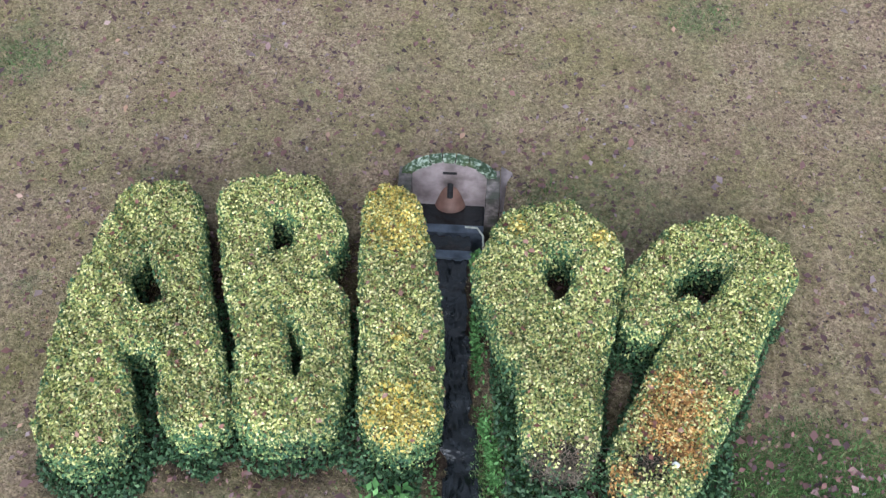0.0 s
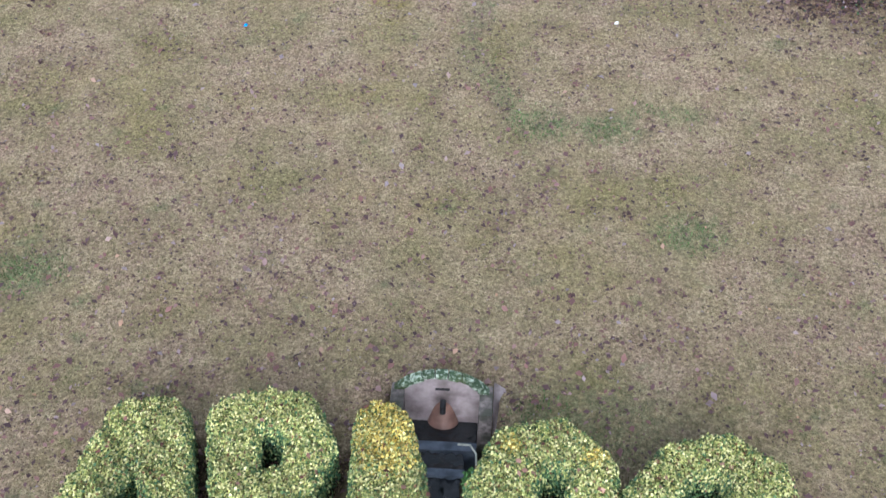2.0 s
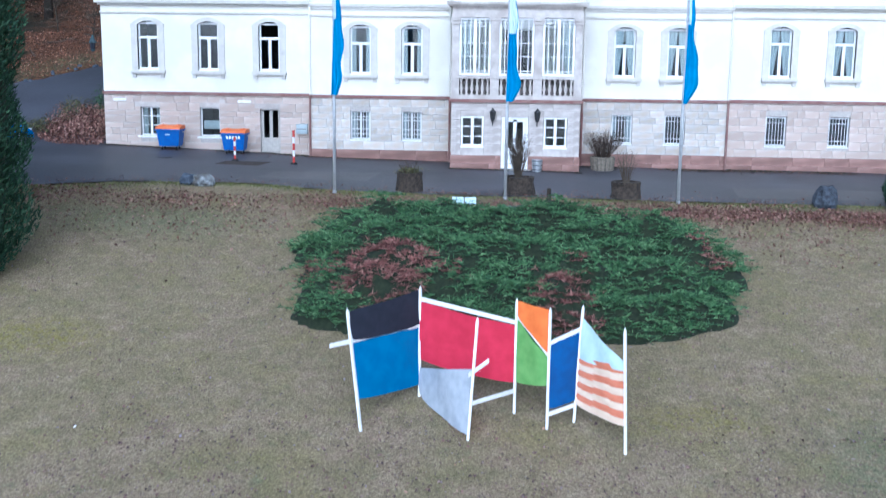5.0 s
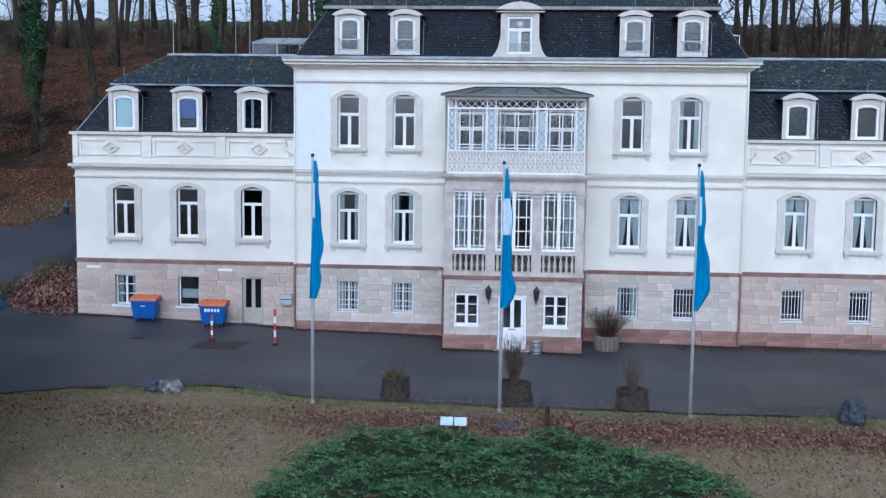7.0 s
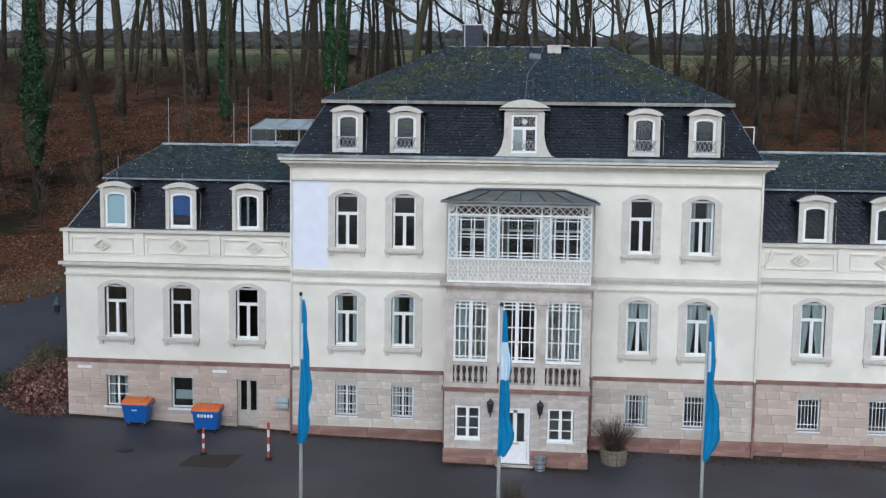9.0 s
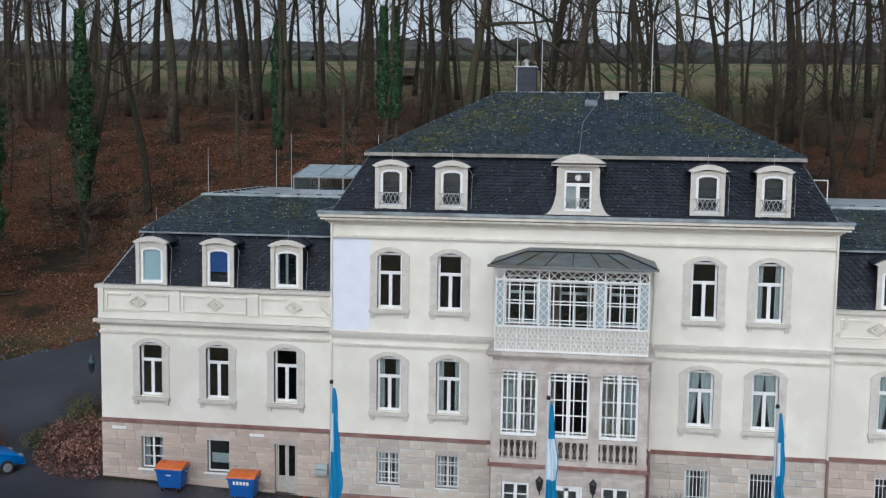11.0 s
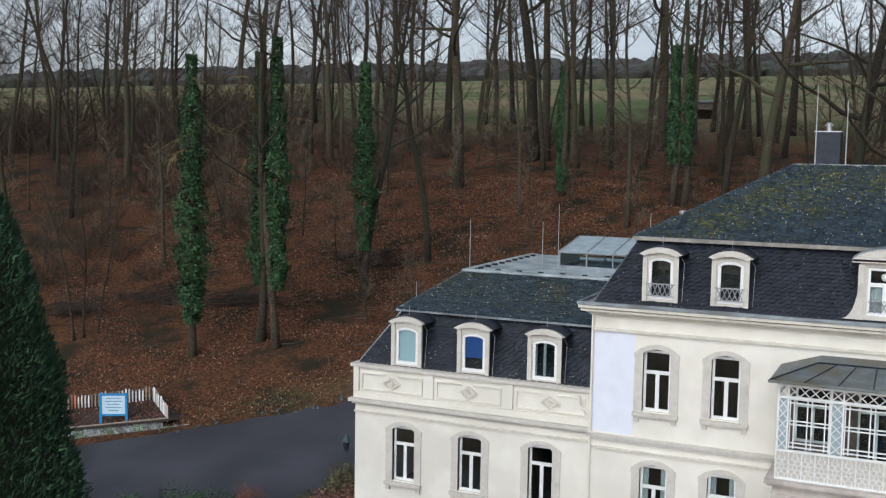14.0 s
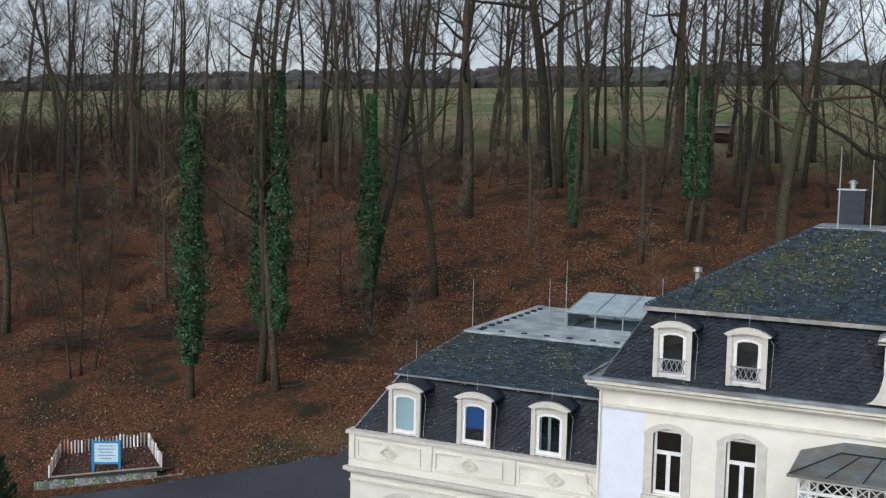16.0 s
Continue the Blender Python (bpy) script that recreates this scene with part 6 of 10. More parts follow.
for a, b, n in gaps:
    q = Shape()
    for k in range(n):
        xa, xb = a + (b - a) * k / n, a + (b - a) * (k + 1) / n
        q.bar((xa, LY + 0.01, 9.38), (xb, LY + 0.01, 9.70), 0.026)
        q.bar((xb, LY + 0.01, 9.38), (xa, LY + 0.01, 9.70), 0.026)
    part("lattice_frieze", q, M["iron_white"], log)
    m = (a + b) / 2
    for x in (a + 0.03, a + 0.16, m - 0.07, m + 0.07, b - 0.16, b - 0.03):
        part("glazing_bar", Shape().box(x - 0.02, LY + 0.10, 7.60, x + 0.02, LY + 0.14, 9.30), M["white"], log)
    for z in (7.66, 7.80, 8.42, 8.54, 9.14, 9.26):
        part("glazing_bar", Shape().box(a, LY + 0.102, z - 0.02, b, LY + 0.138, z + 0.02), M["white"], log)
    part("pane", Shape().box(a, LY + 0.115, 7.62, b, LY + 0.125, 9.28), M["glass"], log, "loggia glass").visible_shadow = False
scal = Shape()
for k in range(30):
    x = LX0 + (LX1 - LX0) * (k + 0.5) / 30
    scal.prism([(x - 0.09, 9.80), (x - 0.06, 9.73), (x, 9.70), (x + 0.06, 9.73), (x + 0.09, 9.80)], LY - 0.12, LY - 0.09)
tagged(part("scalloped_fringe", scal, M["iron_white"], log), kind="stuff")
# pierced railing: rings and curls between bars
ring = Shape()


def hoop(s, cx, cz, r, w=0.016, n=12, a0=0.0, a1=2 * math.pi):
    s.tube([(cx + r * math.cos(a0 + (a1 - a0) * k / n), LY, cz + r * math.sin(a0 + (a1 - a0) * k / n)) for k in range(n + 1)], w, 4, False)


sections = 14
for k in range(sections):
    xa, xb = LX0 + (LX1 - LX0) * k / sections, LX0 + (LX1 - LX0) * (k + 1) / sections
    m = (xa + xb) / 2
    ring.box(xa - 0.018, LY - 0.018, 6.63, xa + 0.018, LY + 0.018, 7.50)
    for dx in (-0.1, 0.1):
        hoop(ring, m + dx, 6.85, 0.085)
        hoop(ring, m + dx, 7.16, 0.085)
        ring.bar((m + dx, LY, 6.63), (m + dx, LY, 6.77), 0.02)
        ring.bar((m + dx, LY, 7.24), (m + dx * 0.4, LY, 7.50), 0.02)
    hoop(ring, m, 7.0, 0.07)
    hoop(ring, m, 7.34, 0.12, 0.016, 8, math.pi, 2 * math.pi)
part("pierced_railing", ring, M["iron_white"], log, "white pierced cast-iron railing")
part("loggia_backing", Shape().box(LX0 + 0.02, LY + 0.07, 6.60, LX1 - 0.02, LY + 0.09, 7.50), M["trim"], log, "pale board behind the railing")
rf = Shape()
e = [(-2.90, 53.95, 9.90), (3.50, 53.95, 9.90), (3.50, WALL_Y, 9.90), (-2.90, WALL_Y, 9.90)]
t = [(-1.55, WALL_Y - 1.3, 10.28), (2.15, WALL_Y - 1.3, 10.28), (2.15, WALL_Y, 10.34), (-1.55, WALL_Y, 10.34)]
rf.add(e + t, [(0, 1, 5, 4), (1, 2, 6, 5), (3, 0, 4, 7), (4, 5, 6, 7)])
rf.box(-2.92, 53.91, 9.84, 3.52, 53.99, 9.93)
lr = part("loggia_roof", rf, M["old_zinc"], mansion, "low hipped zinc roof over the loggia")
seam = Shape()
for k in range(1, 6):
    u = k / 6
    seam.bar(Vector(e[0]).lerp(Vector(e[1]), u) + Vector((0, 0, 0.02)), Vector(t[0]).lerp(Vector(t[1]), u) + Vector((0, 0, 0.02)), 0.035)
for a, b in ((e[0], t[0]), (e[1], t[1])):
    seam.bar(Vector(a) + Vector((0, 0, 0.02)), Vector(b) + Vector((0, 0, 0.02)), 0.05)
seam.bar(Vector(t[0]) + Vector((0, 0, 0.02)), Vector(t[1]) + Vector((0, 0, 0.02)), 0.05)
part("seam", seam, M["smoked"], lr, "dark standing seams")
for cx in (-0.75, 1.30):
    s = Shape().lathe(cx, BY - 0.30, [(0.03, 1.16), (0.09, 1.24), (0.14, 1.58), (0.16, 1.60), (0.05, 1.74), (0.02, 1.80)], 6)
    s.bar((cx, BY - 0.30, 1.20), (cx, BY, 1.05), 0.03).bar((cx, BY - 0.02, 0.95), (cx, BY - 0.02, 1.35), 0.05)
    solid("wall_lantern", s, M["iron"], "black iron wall lantern beside the front door", "lantern", group="wall lanterns at the entrance")
# Thin brown panel over the cream wall; loggia dimness put into its colour.
part("loggia_back", Shape().box(LX0 + 0.05, WALL_Y - 0.012, 6.62, LX1 - 0.05, WALL_Y - 0.002, 9.78), M["loggia_wall"], mansion, "brownish panel over the rear wall of the loggia, darkened for its shade")
# window frames of the rooms behind the loggia
for cx in (-1.75, 0.33, 2.35):
    part("window", frame_bars(Shape(), cx, 0.6, 6.7 if abs(cx - 0.33) < 0.1 else 7.2, 9.2, WALL_Y - 0.06, transom=8.5), M["white"], mansion, "white frame behind the loggia")
    part("pane", Shape().box(cx - 0.55, WALL_Y - 0.03, 6.8 if abs(cx - 0.33) < 0.1 else 7.25, cx + 0.55, WALL_Y - 0.02, 9.15), M["car_glass"], mansion, "dark window glass")

# ---- things before the house ----
def banner_pole(x, y, top, seed, white_from, white_to, across):
    z0 = gz(x, y)
    t = thing("flagpole", (x, y, z0), "slim grey flagpole with a limp blue and white banner", "flagpole", "flagpoles before the house")
    part("pole", Shape().tube([(x, y, z0 - 0.3), (x, y, z0 + 3), (x, y, top)], [0.065, 0.06, 0.04], 10), M["pole"], t, "", True)
    part("finial", Shape().lathe(x, y, [(0.045, top), (0.06, top + 0.03), (0.05, top + 0.1), (0.01, top + 0.12)], 8), M["iron"], t, "dark pole cap")
    part("foot_sleeve", Shape().lathe(x, y, [(0.085, z0 - 0.1), (0.085, z0 + 0.08), (0.065, z0 + 0.10)], 10), M["steel"], t)
    r = random.Random(seed)
    zt, zb = top - 0.12, top - 4.75

    def sheet(za, zb2, off, part_of=1.0):
        s, rows, folds = Shape(), 26, 10
        for i in range(rows + 1):
            z = za + (zb2 - za) * i / rows
            u = (zt - z) / (zt - zb)
            width = 0.06 + (0.44 + 0.07 * math.sin(11 * u + 2 * seed) + 0.04 * math.sin(23 * u)) * min(1, u * 1.25) ** 0.8 - (0.20 * (u - 0.85) / 0.15 if u > 0.85 else 0)
            sway = 0.03 * math.sin(5 * u + seed)
            for k in range(folds + 1):
                f = k / folds * part_of
                depth = 0.07 * math.sin(f * 9 + 2 * math.sin(3 * u + seed)) * min(1, u * 2 + 0.1)
                s.v.append((x + 0.05 + sway * f - 0.20 * (u > 0.3) * (u - 0.3) * f * 0.5 + width * f - 0.10 * u, y - 0.06 + depth - off - (0.18 * u), z))
        n = folds + 1
        for i in range(rows):
            for k in range(folds):
                s.f.append((i * n + k, i * n + k + 1, (i + 1) * n + k + 1, (i + 1) * n + k))
        return s

    b = part("banner", sheet(zt, zb, 0.0), M["flag"], t, "blue banner cloth hanging in folds", True)
    part("print", sheet(zt - white_from, zt - white_to, 0.012, across), M["flag_mark"], b, "pale band of the banner", True)
    return t


banner_pole(-6.42, 44.0, 7.38, 1, 0.75, 1.9, 0.35)
banner_pole(-0.02, 44.0, 7.22, 2, 1.0, 2.2, 0.9)
banner_pole(6.38, 44.3, 7.22, 3, 0.85, 1.8, 0.45)

# cloth windbreak sculpture on the lawn
POSTS = [(-3.07, 27.78, -0.30, 0.0, 2.86), (-1.87, 29.35, 0.0, 0.0, 2.72), (-0.61, 27.57, 0.17, 0.0, 2.85), (0.42, 28.75, 0.0, 0.0, 2.77), (1.17, 28.14, 0.0, 0.0, 2.85), (1.80, 28.47, 0.12, 0.0, 2.78), (2.87, 27.24, -0.13, 0.0, 2.87)]
sculpt = thing("cloth_windbreak", (0, 28.2, gz(0, 28.2)), "zigzag of white stakes hung with coloured cloths on the lawn", "windbreak")


def stake_at(i, u):
    x, y, lx, ly, h = POSTS[i]
    return Vector((x + lx * u, y + ly * u, gz(x, y) + h * u))


for i, (x, y, lx, ly, h) in enumerate(POSTS):
    a, b = stake_at(i, -0.06), stake_at(i, 0.965)
    s = Shape().tube([a, b, stake_at(i, 1.0)], [0.042, 0.042, 0.006], 4)
    part("stake", s, M["white"], sculpt, "white pointed wooden stake")


def cloth(corners, mat, label, sag=0.05, n=8, stripes=None):
    a, b, c, d = (Vector(p) for p in corners)
    nrm = (b - a).cross(d - a).normalized()
    s = Shape()
    for i in range(n + 1):
        for k in range(n + 1):
            u, v = k / n, i / n
            p = a.lerp(b, u).lerp(d.lerp(c, u), v)
            p += nrm * sag * (math.sin(u * math.pi) * 0.8 + 0.35 * math.sin(u * 9 + v * 3)) + Vector((0, 0, -sag * 0.6 * math.sin(u * math.pi) * (1 - v)))
            s.v.append(tuple(p))
    for i in range(n):
        for k in range(n):
            q = i * (n + 1) + k
            s.f.append((q, q + 1, q + n + 2, q + n + 1))
    ob = part("cloth", s, mat, sculpt, label, True)
    return ob


def lath(p, q, w=0.05):
    d = (q - p).normalized()
    up = Vector((0, 0, 1))
    n = d.cross(up).normalized() * 0.012
    s = Shape()
    v = [p + n + up * w, q + n + up * w, q + n - up * w, p + n - up * w, p - n + up * w, q - n + up * w, q - n - up * w, p - n - up * w]
    s.add([tuple(x) for x in v], [(0, 1, 2, 3), (7, 6, 5, 4), (0, 4, 5, 1), (1, 5, 6, 2), (2, 6, 7, 3), (3, 7, 4, 0)])
    part("lath", s, M["white"], sculpt, "white wooden lath")


S = stake_at
cloth([S(0, 0.74), S(1, 0.66), S(1, 0.97), S(0, 0.97)], M["panel_black"], "black cloth", 0.08)
cloth([S(0, 0.26), S(1, 0.11), S(1, 0.64), S(0, 0.72)], M["panel_blue"], "azure blue cloth")
lath(S(0, 0.735) + (S(0, 0.735) - S(1, 0.65)) * 0.28, S(1, 0.65))
cloth([S(1, 0.34), S(3, 0.27), S(3, 0.76), S(1, 0.86)], M["panel_red"], "crimson cloth", 0.10)
lath(S(1, 0.885), S(3, 0.79))
cloth([S(1, 0.03), S(2, 0.04), S(2, 0.58), S(1, 0.26)], M["panel_white"], "washed white cloth", 0.10)
lath(S(2, 0.53) + Vector((-0.1, 0, 0)), S(2, 0.60) + Vector((0.32, 0.35, 0.05)))
lath(S(2, 0.30), S(3, 0.20))
cloth([S(3, 0.86), S(4, 0.62), S(4, 0.98), S(3, 0.98)], M["panel_orange"], "orange cloth", 0.04)
cloth([S(3, 0.28), S(4, 0.36), S(4, 0.58), S(3, 0.83)], M["panel_green"], "leaf green cloth", 0.05)
lath(S(3, 0.85), S(4, 0.60), 0.035)
cloth([S(4, 0.17), S(5, 0.20), S(5, 0.78), S(4, 0.70)], M["panel_deep"], "deep blue cloth", 0.05)
lath(S(4, 0.71), S(5, 0.80))
lath(S(4, 0.12), S(5, 0.15))
up0, up1, lo0, lo1 = S(5, 0.56), S(6, 0.70), S(5, 0.16), S(6, 0.22)
cloth([S(5, 0.55), S(6, 0.66), S(6, 0.72), S(5, 0.90)], M["panel_aqua"], "pale aqua cloth", 0.06)
bands = 8
for k in range(bands):
    u0, u1 = k / bands, (k + 1) / bands
    cloth([lo0.lerp(up0, u0), lo1.lerp(up1, u0), lo1.lerp(up1, u1), lo0.lerp(up0, u1)], M["panel_coral"] if k % 2 else M["panel_peach"], "coral stripe" if k % 2 else "peach stripe", 0.06, 6)

# juniper bed
JC, JR = (0.25, 36.38), (6.85, 4.75)
jun = thing("juniper_bed", (JC[0], JC[1], gz(*JC)), "spreading green juniper carpet with dead brown gaps", "juniper")
rj = np.random.default_rng(5)


def jun_h(x, y):
    a = np.arctan2((y - JC[1]) / JR[1], (x - JC[0]) / JR[0])
    edge = 1 + 0.05 * np.sin(3 * a + 1) + 0.035 * np.sin(7 * a) + 0.02 * np.sin(13 * a + 2)
    d = (np.abs((x - JC[0]) / JR[0]) ** 2.7 + np.abs((y - JC[1]) / JR[1]) ** 2.7) ** 0.37 / edge
    lump = 0.24 * np.sin(x * 1.9 + 1.3 * np.sin(y * 1.3)) * np.sin(y * 2.3 + x * 0.7) + 0.10 * np.sin(x * 4.1 + y * 2.9) + 0.30 * np.sin(y * 4.6 + 1.8 * np.sin(x * 0.8) + 0.6 * np.sin(x * 2.3))
    return np.where(d < 1, (0.95 - 0.38 * np.clip((y - 38.0) / 2.5, 0, 1) + 1.3 * lump) * np.clip((1 - d ** 3) * 1.6, 0, 1) + 0.12, -0.2), d


body = Shape()
n = 44
for i in range(n + 1):
    for k in range(n + 1):
        x, y = JC[0] - 7 + 14 * k / n, JC[1] - 5.3 + 10.6 * i / n
        h, d = jun_h(x, y)
        body.v.append((x, y, gz(x, y) + float(h) - 0.16))
for i in range(n):
    for k in range(n):
        q = i * (n + 1) + k
        body.f.append((q, q + 1, q + n + 2, q + n + 1))
part("mound", body, M["hedge_core"], jun, "solid mound core, shade under the sprays put into its colour", True)
DEAD = [(-3.2, 34.2, 1.5, 1.6), (-2.2, 34.0, 1.2, 0.8), (-5.5, 35.0, 0.6, 0.7), (1.75, 32.9, 0.9, 1.3), (6.0, 36.2, 0.45, 0.5)]
px, py = rj.uniform(JC[0] - 6.8, JC[0] + 6.8, 8200), rj.uniform(JC[1] - 5.1, JC[1] + 5.1, 8200)
hh, dd = jun_h(px, py)
ok = dd < 0.96
px, py, hh = px[ok], py[ok], hh[ok]
dead = np.zeros(len(px), bool)
for cx, cy, rx, ry in DEAD:
    dead |= np.hypot((px - cx) / rx, (py - cy) / ry) < rj.uniform(0.7, 1.15, len(px))
sp, sw, sd_ = [], [], []
for x, y, h, isdead in zip(px, py, hh, dead):
    a = rj.uniform(0, 2 * math.pi)
    base = np.array([x, y, gz(x, y) + h - 0.10])
    way = np.array([math.cos(a) * 1.0, math.sin(a) * 0.6 - 0.35, 0.18 + 0.25 * rj.random()])
    length = rj.uniform(0.35, 0.85) * (0.6 if isdead else 1)
    for k in range(20):
        t = k / 20
        sp.append(base + way * length * t + np.array([0, 0, -0.25 * length * t * t]))
        side = np.array([-math.sin(a), math.cos(a), 0]) * (1 if k % 2 else -1)
        sw.append(way * 0.8 + side * 0.9 + np.array([0, 0, 0.25]))
        sd_.append(isdead)
sp, sw, sd_ = np.array(sp), np.array(sw), np.array(sd_)
tagged(part("sprays", blades(sp[~sd_], 0.14, 0.3, 0.017, sw[~sd_]), M["juniper"], jun, "green juniper sprays"), kind="stuff")
tagged(part("dead_sprays", blades(sp[sd_] - [0, 0, 0.03], 0.17, 0.5, 0.016, sw[sd_]), M["juniper_dead"], jun, "dead reddish-brown juniper branches"), kind="stuff")


# waste bins
def waste_bin(x, y, lettered):
    z = gz(x, y) + 0.01
    t = thing("waste_bin", (x, y, z), "blue wheeled waste container with an orange lid" + (" and white lettering" if lettered else ""), "waste bin", "wheeled waste containers")
    b = Shape()
    lo = [(x - 0.56, y - 0.36, z + 0.22), (x + 0.56, y - 0.36, z + 0.22), (x + 0.56, y + 0.36, z + 0.22), (x - 0.56, y + 0.36, z + 0.22)]
    hi = [(x - 0.68, y - 0.50, z + 1.18), (x + 0.68, y - 0.50, z + 1.18), (x + 0.68, y + 0.45, z + 1.18), (x - 0.68, y + 0.45, z + 1.18)]
    b.add(lo + hi, [(0, 3, 2, 1), (4, 5, 6, 7), (0, 1, 5, 4), (1, 2, 6, 5), (2, 3, 7, 6), (3, 0, 4, 7)])
    b.box(x - 0.72, y - 0.54, z + 1.10, x + 0.72, y + 0.48, z + 1.19)
    part("body", b, M["bin_blue"], t)
    s = Shape()
    prof = [(y - 0.55, 1.19), (y - 0.52, 1.27), (y - 0.2, 1.36), (y + 0.2, 1.40), (y + 0.48, 1.36), (y + 0.50, 1.19)]
    s.add([(x - 0.71, py_, z + pz) for py_, pz in prof] + [(x + 0.71, py_, z + pz) for py_, pz in prof], [tuple(range(5, -1, -1)), tuple(range(6, 12))] + [(i, (i + 1) % 6, 6 + (i + 1) % 6, 6 + i) for i in range(6)])
    s.box(x - 0.5, y - 0.12, z + 1.37, x - 0.35, y + 0.3, z + 1.43).box(x + 0.35, y - 0.12, z + 1.37, x + 0.5, y + 0.3, z + 1.43)
    part("lid", s, M["bin_orange"], t, "orange lid")
    for wx in (-0.42, 0.42):
        for wy in (-0.26, 0.26):
            w = part("wheel", Shape().tube([(x + wx - 0.03, y + wy, z + 0.10), (x + wx + 0.03, y + wy, z + 0.10)], 0.10, 12), M["rubber"], t)
            part("fork", Shape().box(x + wx - 0.05, y + wy - 0.03, z + 0.10, x + wx - 0.035, y + wy + 0.03, z + 0.24).box(x + wx + 0.035, y + wy - 0.03, z + 0.10, x + wx + 0.05, y + wy + 0.03, z + 0.24), M["steel"], w)
    for sx in (-0.74, 0.74):
        part("trunnion", Shape().tube([(x + sx - 0.05, y, z + 1.02), (x + sx + 0.05, y, z + 1.02)], 0.04, 8), M["steel"], t)
    if lettered:
        bars = Shape()
        for k in range(5):
            bars.box(x - 0.40 + 0.17 * k, y - 0.486, z + 0.86, x - 0.28 + 0.17 * k, y - 0.478, z + 1.02)
        tagged(part("print", bars, M["white"], t, "white printed bars"), kind="stuff")
    else:
        part("print", Shape().box(x - 0.15, y - 0.484, z + 0.86, x + 0.12, y - 0.478, z + 0.92), M["flag_mark"], t)
    t.matrix_basis = t.matrix_basis @ Matrix.Diagonal((0.87, 0.87, 0.87, 1))


waste_bin(-16.75, 56.45, False)
waste_bin(-13.45, 56.25, True)


def bollard(x, y, h=1.05):
    z = gz(x, y) + 0.01
    t = thing("bollard", (x, y, z), "red and white striped barrier post on the asphalt", "bollard", "striped bollards")
    part("foot", Shape().lathe(x, y, [(0.16, z - 0.02), (0.16, z + 0.05), (0.07, z + 0.09)], 12), M["rubber"], t)
    for k in range(5):
        part("band", Shape().tube([(x, y, z + 0.05 + h * k / 5), (x, y, z + 0.05 + h * (k + 1) / 5)], 0.055, 10), M["white"] if k % 2 else M["red"], t)


bollard(-12.62, 53.05)
bollard(-9.86, 53.05, 1.5)
mb = thing("mailbox", (-10.3, 57.0, 0.2), "pale double letterbox on the wing wall", "mailbox")
for z in (0.22, 0.48):
    part("box", Shape().box(-10.58, 57.10, z, -10.02, 57.33, z + 0.22).box(-10.50, 57.09, z + 0.15, -10.10, 57.10, z + 0.18), M["flatroof"], mb)
for x, z in ((-19.55, 1.72), (-13.2, 1.70)):
    solid("name_plate", Shape().box(x - 0.36, WING_Y - 0.05, z, x + 0.30, WING_Y - 0.03, z + 0.13), M["white"], "small white plate with illegible writing on the wall", "sign", group="small wall plates")


def bare_shrub(x, y, z, h, spread, stems, seed, mat, r0=0.012, twigs=5, lvl=2):
    r = random.Random(seed)
    s = Shape()
    for k in range(stems):
        a = r.uniform(0, 2 * math.pi)
        out = spread * math.sqrt(r.random())
        hh_ = h * r.uniform(0.6, 1.0)
        p0 = Vector((x + 0.15 * spread * math.cos(a), y + 0.15 * spread * math.sin(a), z - 0.05))
        p2 = Vector((x + out * math.cos(a), y + out * math.sin(a), z + hh_))
        p1 = p0.lerp(p2, 0.5) + Vector((r.uniform(-0.1, 0.1), r.uniform(-0.1, 0.1), 0.12)) * h * 0.4
        s.tube([p0, p1, p2], [r0, r0 * 0.7, r0 * 0.3], 3, False)
        for j in range(twigs):
            u = r.uniform(0.3, 0.95)
            q = p0.lerp(p1, u * 2) if u < 0.5 else p1.lerp(p2, u * 2 - 1)
            w = Vector((r.uniform(-1, 1), r.uniform(-1, 1), r.uniform(0.3, 1.2))).normalized() * h * r.uniform(0.15, 0.3)
            g = w.cross(Vector((r.uniform(-1, 1), r.uniform(-1, 1), r.uniform(-1, 1)))).normalized() * r0 * 0.5
            s.add([tuple(q - g), tuple(q + g), tuple(q + w)], [(0, 1, 2)])
    return s


def trunk_tub(x, y, h, rad, shrub, seed, stems=30, mat="brush"):
    z = gz(x, y)
    t = thing("planter", (x, y, z), "planter made of an old tree stump with a bare shrub", "planter", "stump planters")
    r = random.Random(seed)
    s = Shape()
    sides = 14
    for i, (rr, zz) in enumerate(((1.05, -0.05), (1.0, 0.3), (0.95, 0.7), (1.0, 1.0), (0.8, 1.0), (0.75, 0.85))):
        for k in range(sides):
            w = 2 * math.pi * k / sides
            rad_ = rad * rr * (1 + 0.07 * math.sin(3 * w + seed) + 0.05 * r.uniform(-1, 1))
            s.v.append((x + rad_ * math.cos(w), y + rad_ * math.sin(w), z + h * zz))
    for i in range(5):
        for k in range(sides):
            s.f.append((i * sides + k, i * sides + (k + 1) % sides, (i + 1) * sides + (k + 1) % sides, (i + 1) * sides + k))
    part("stump", s, M["stump"], t, "weathered stump")
    part("soil", Shape().lathe(x, y, [(rad * 0.8, z + h * 0.8), (rad * 0.8, z + h * 0.9)], 12), M["soil"], t)
    part("shrub", bare_shrub(x, y, z + h * 0.88, shrub, 0.50, stems, seed, M[mat], 0.008), M[mat], t, "bare twigs")


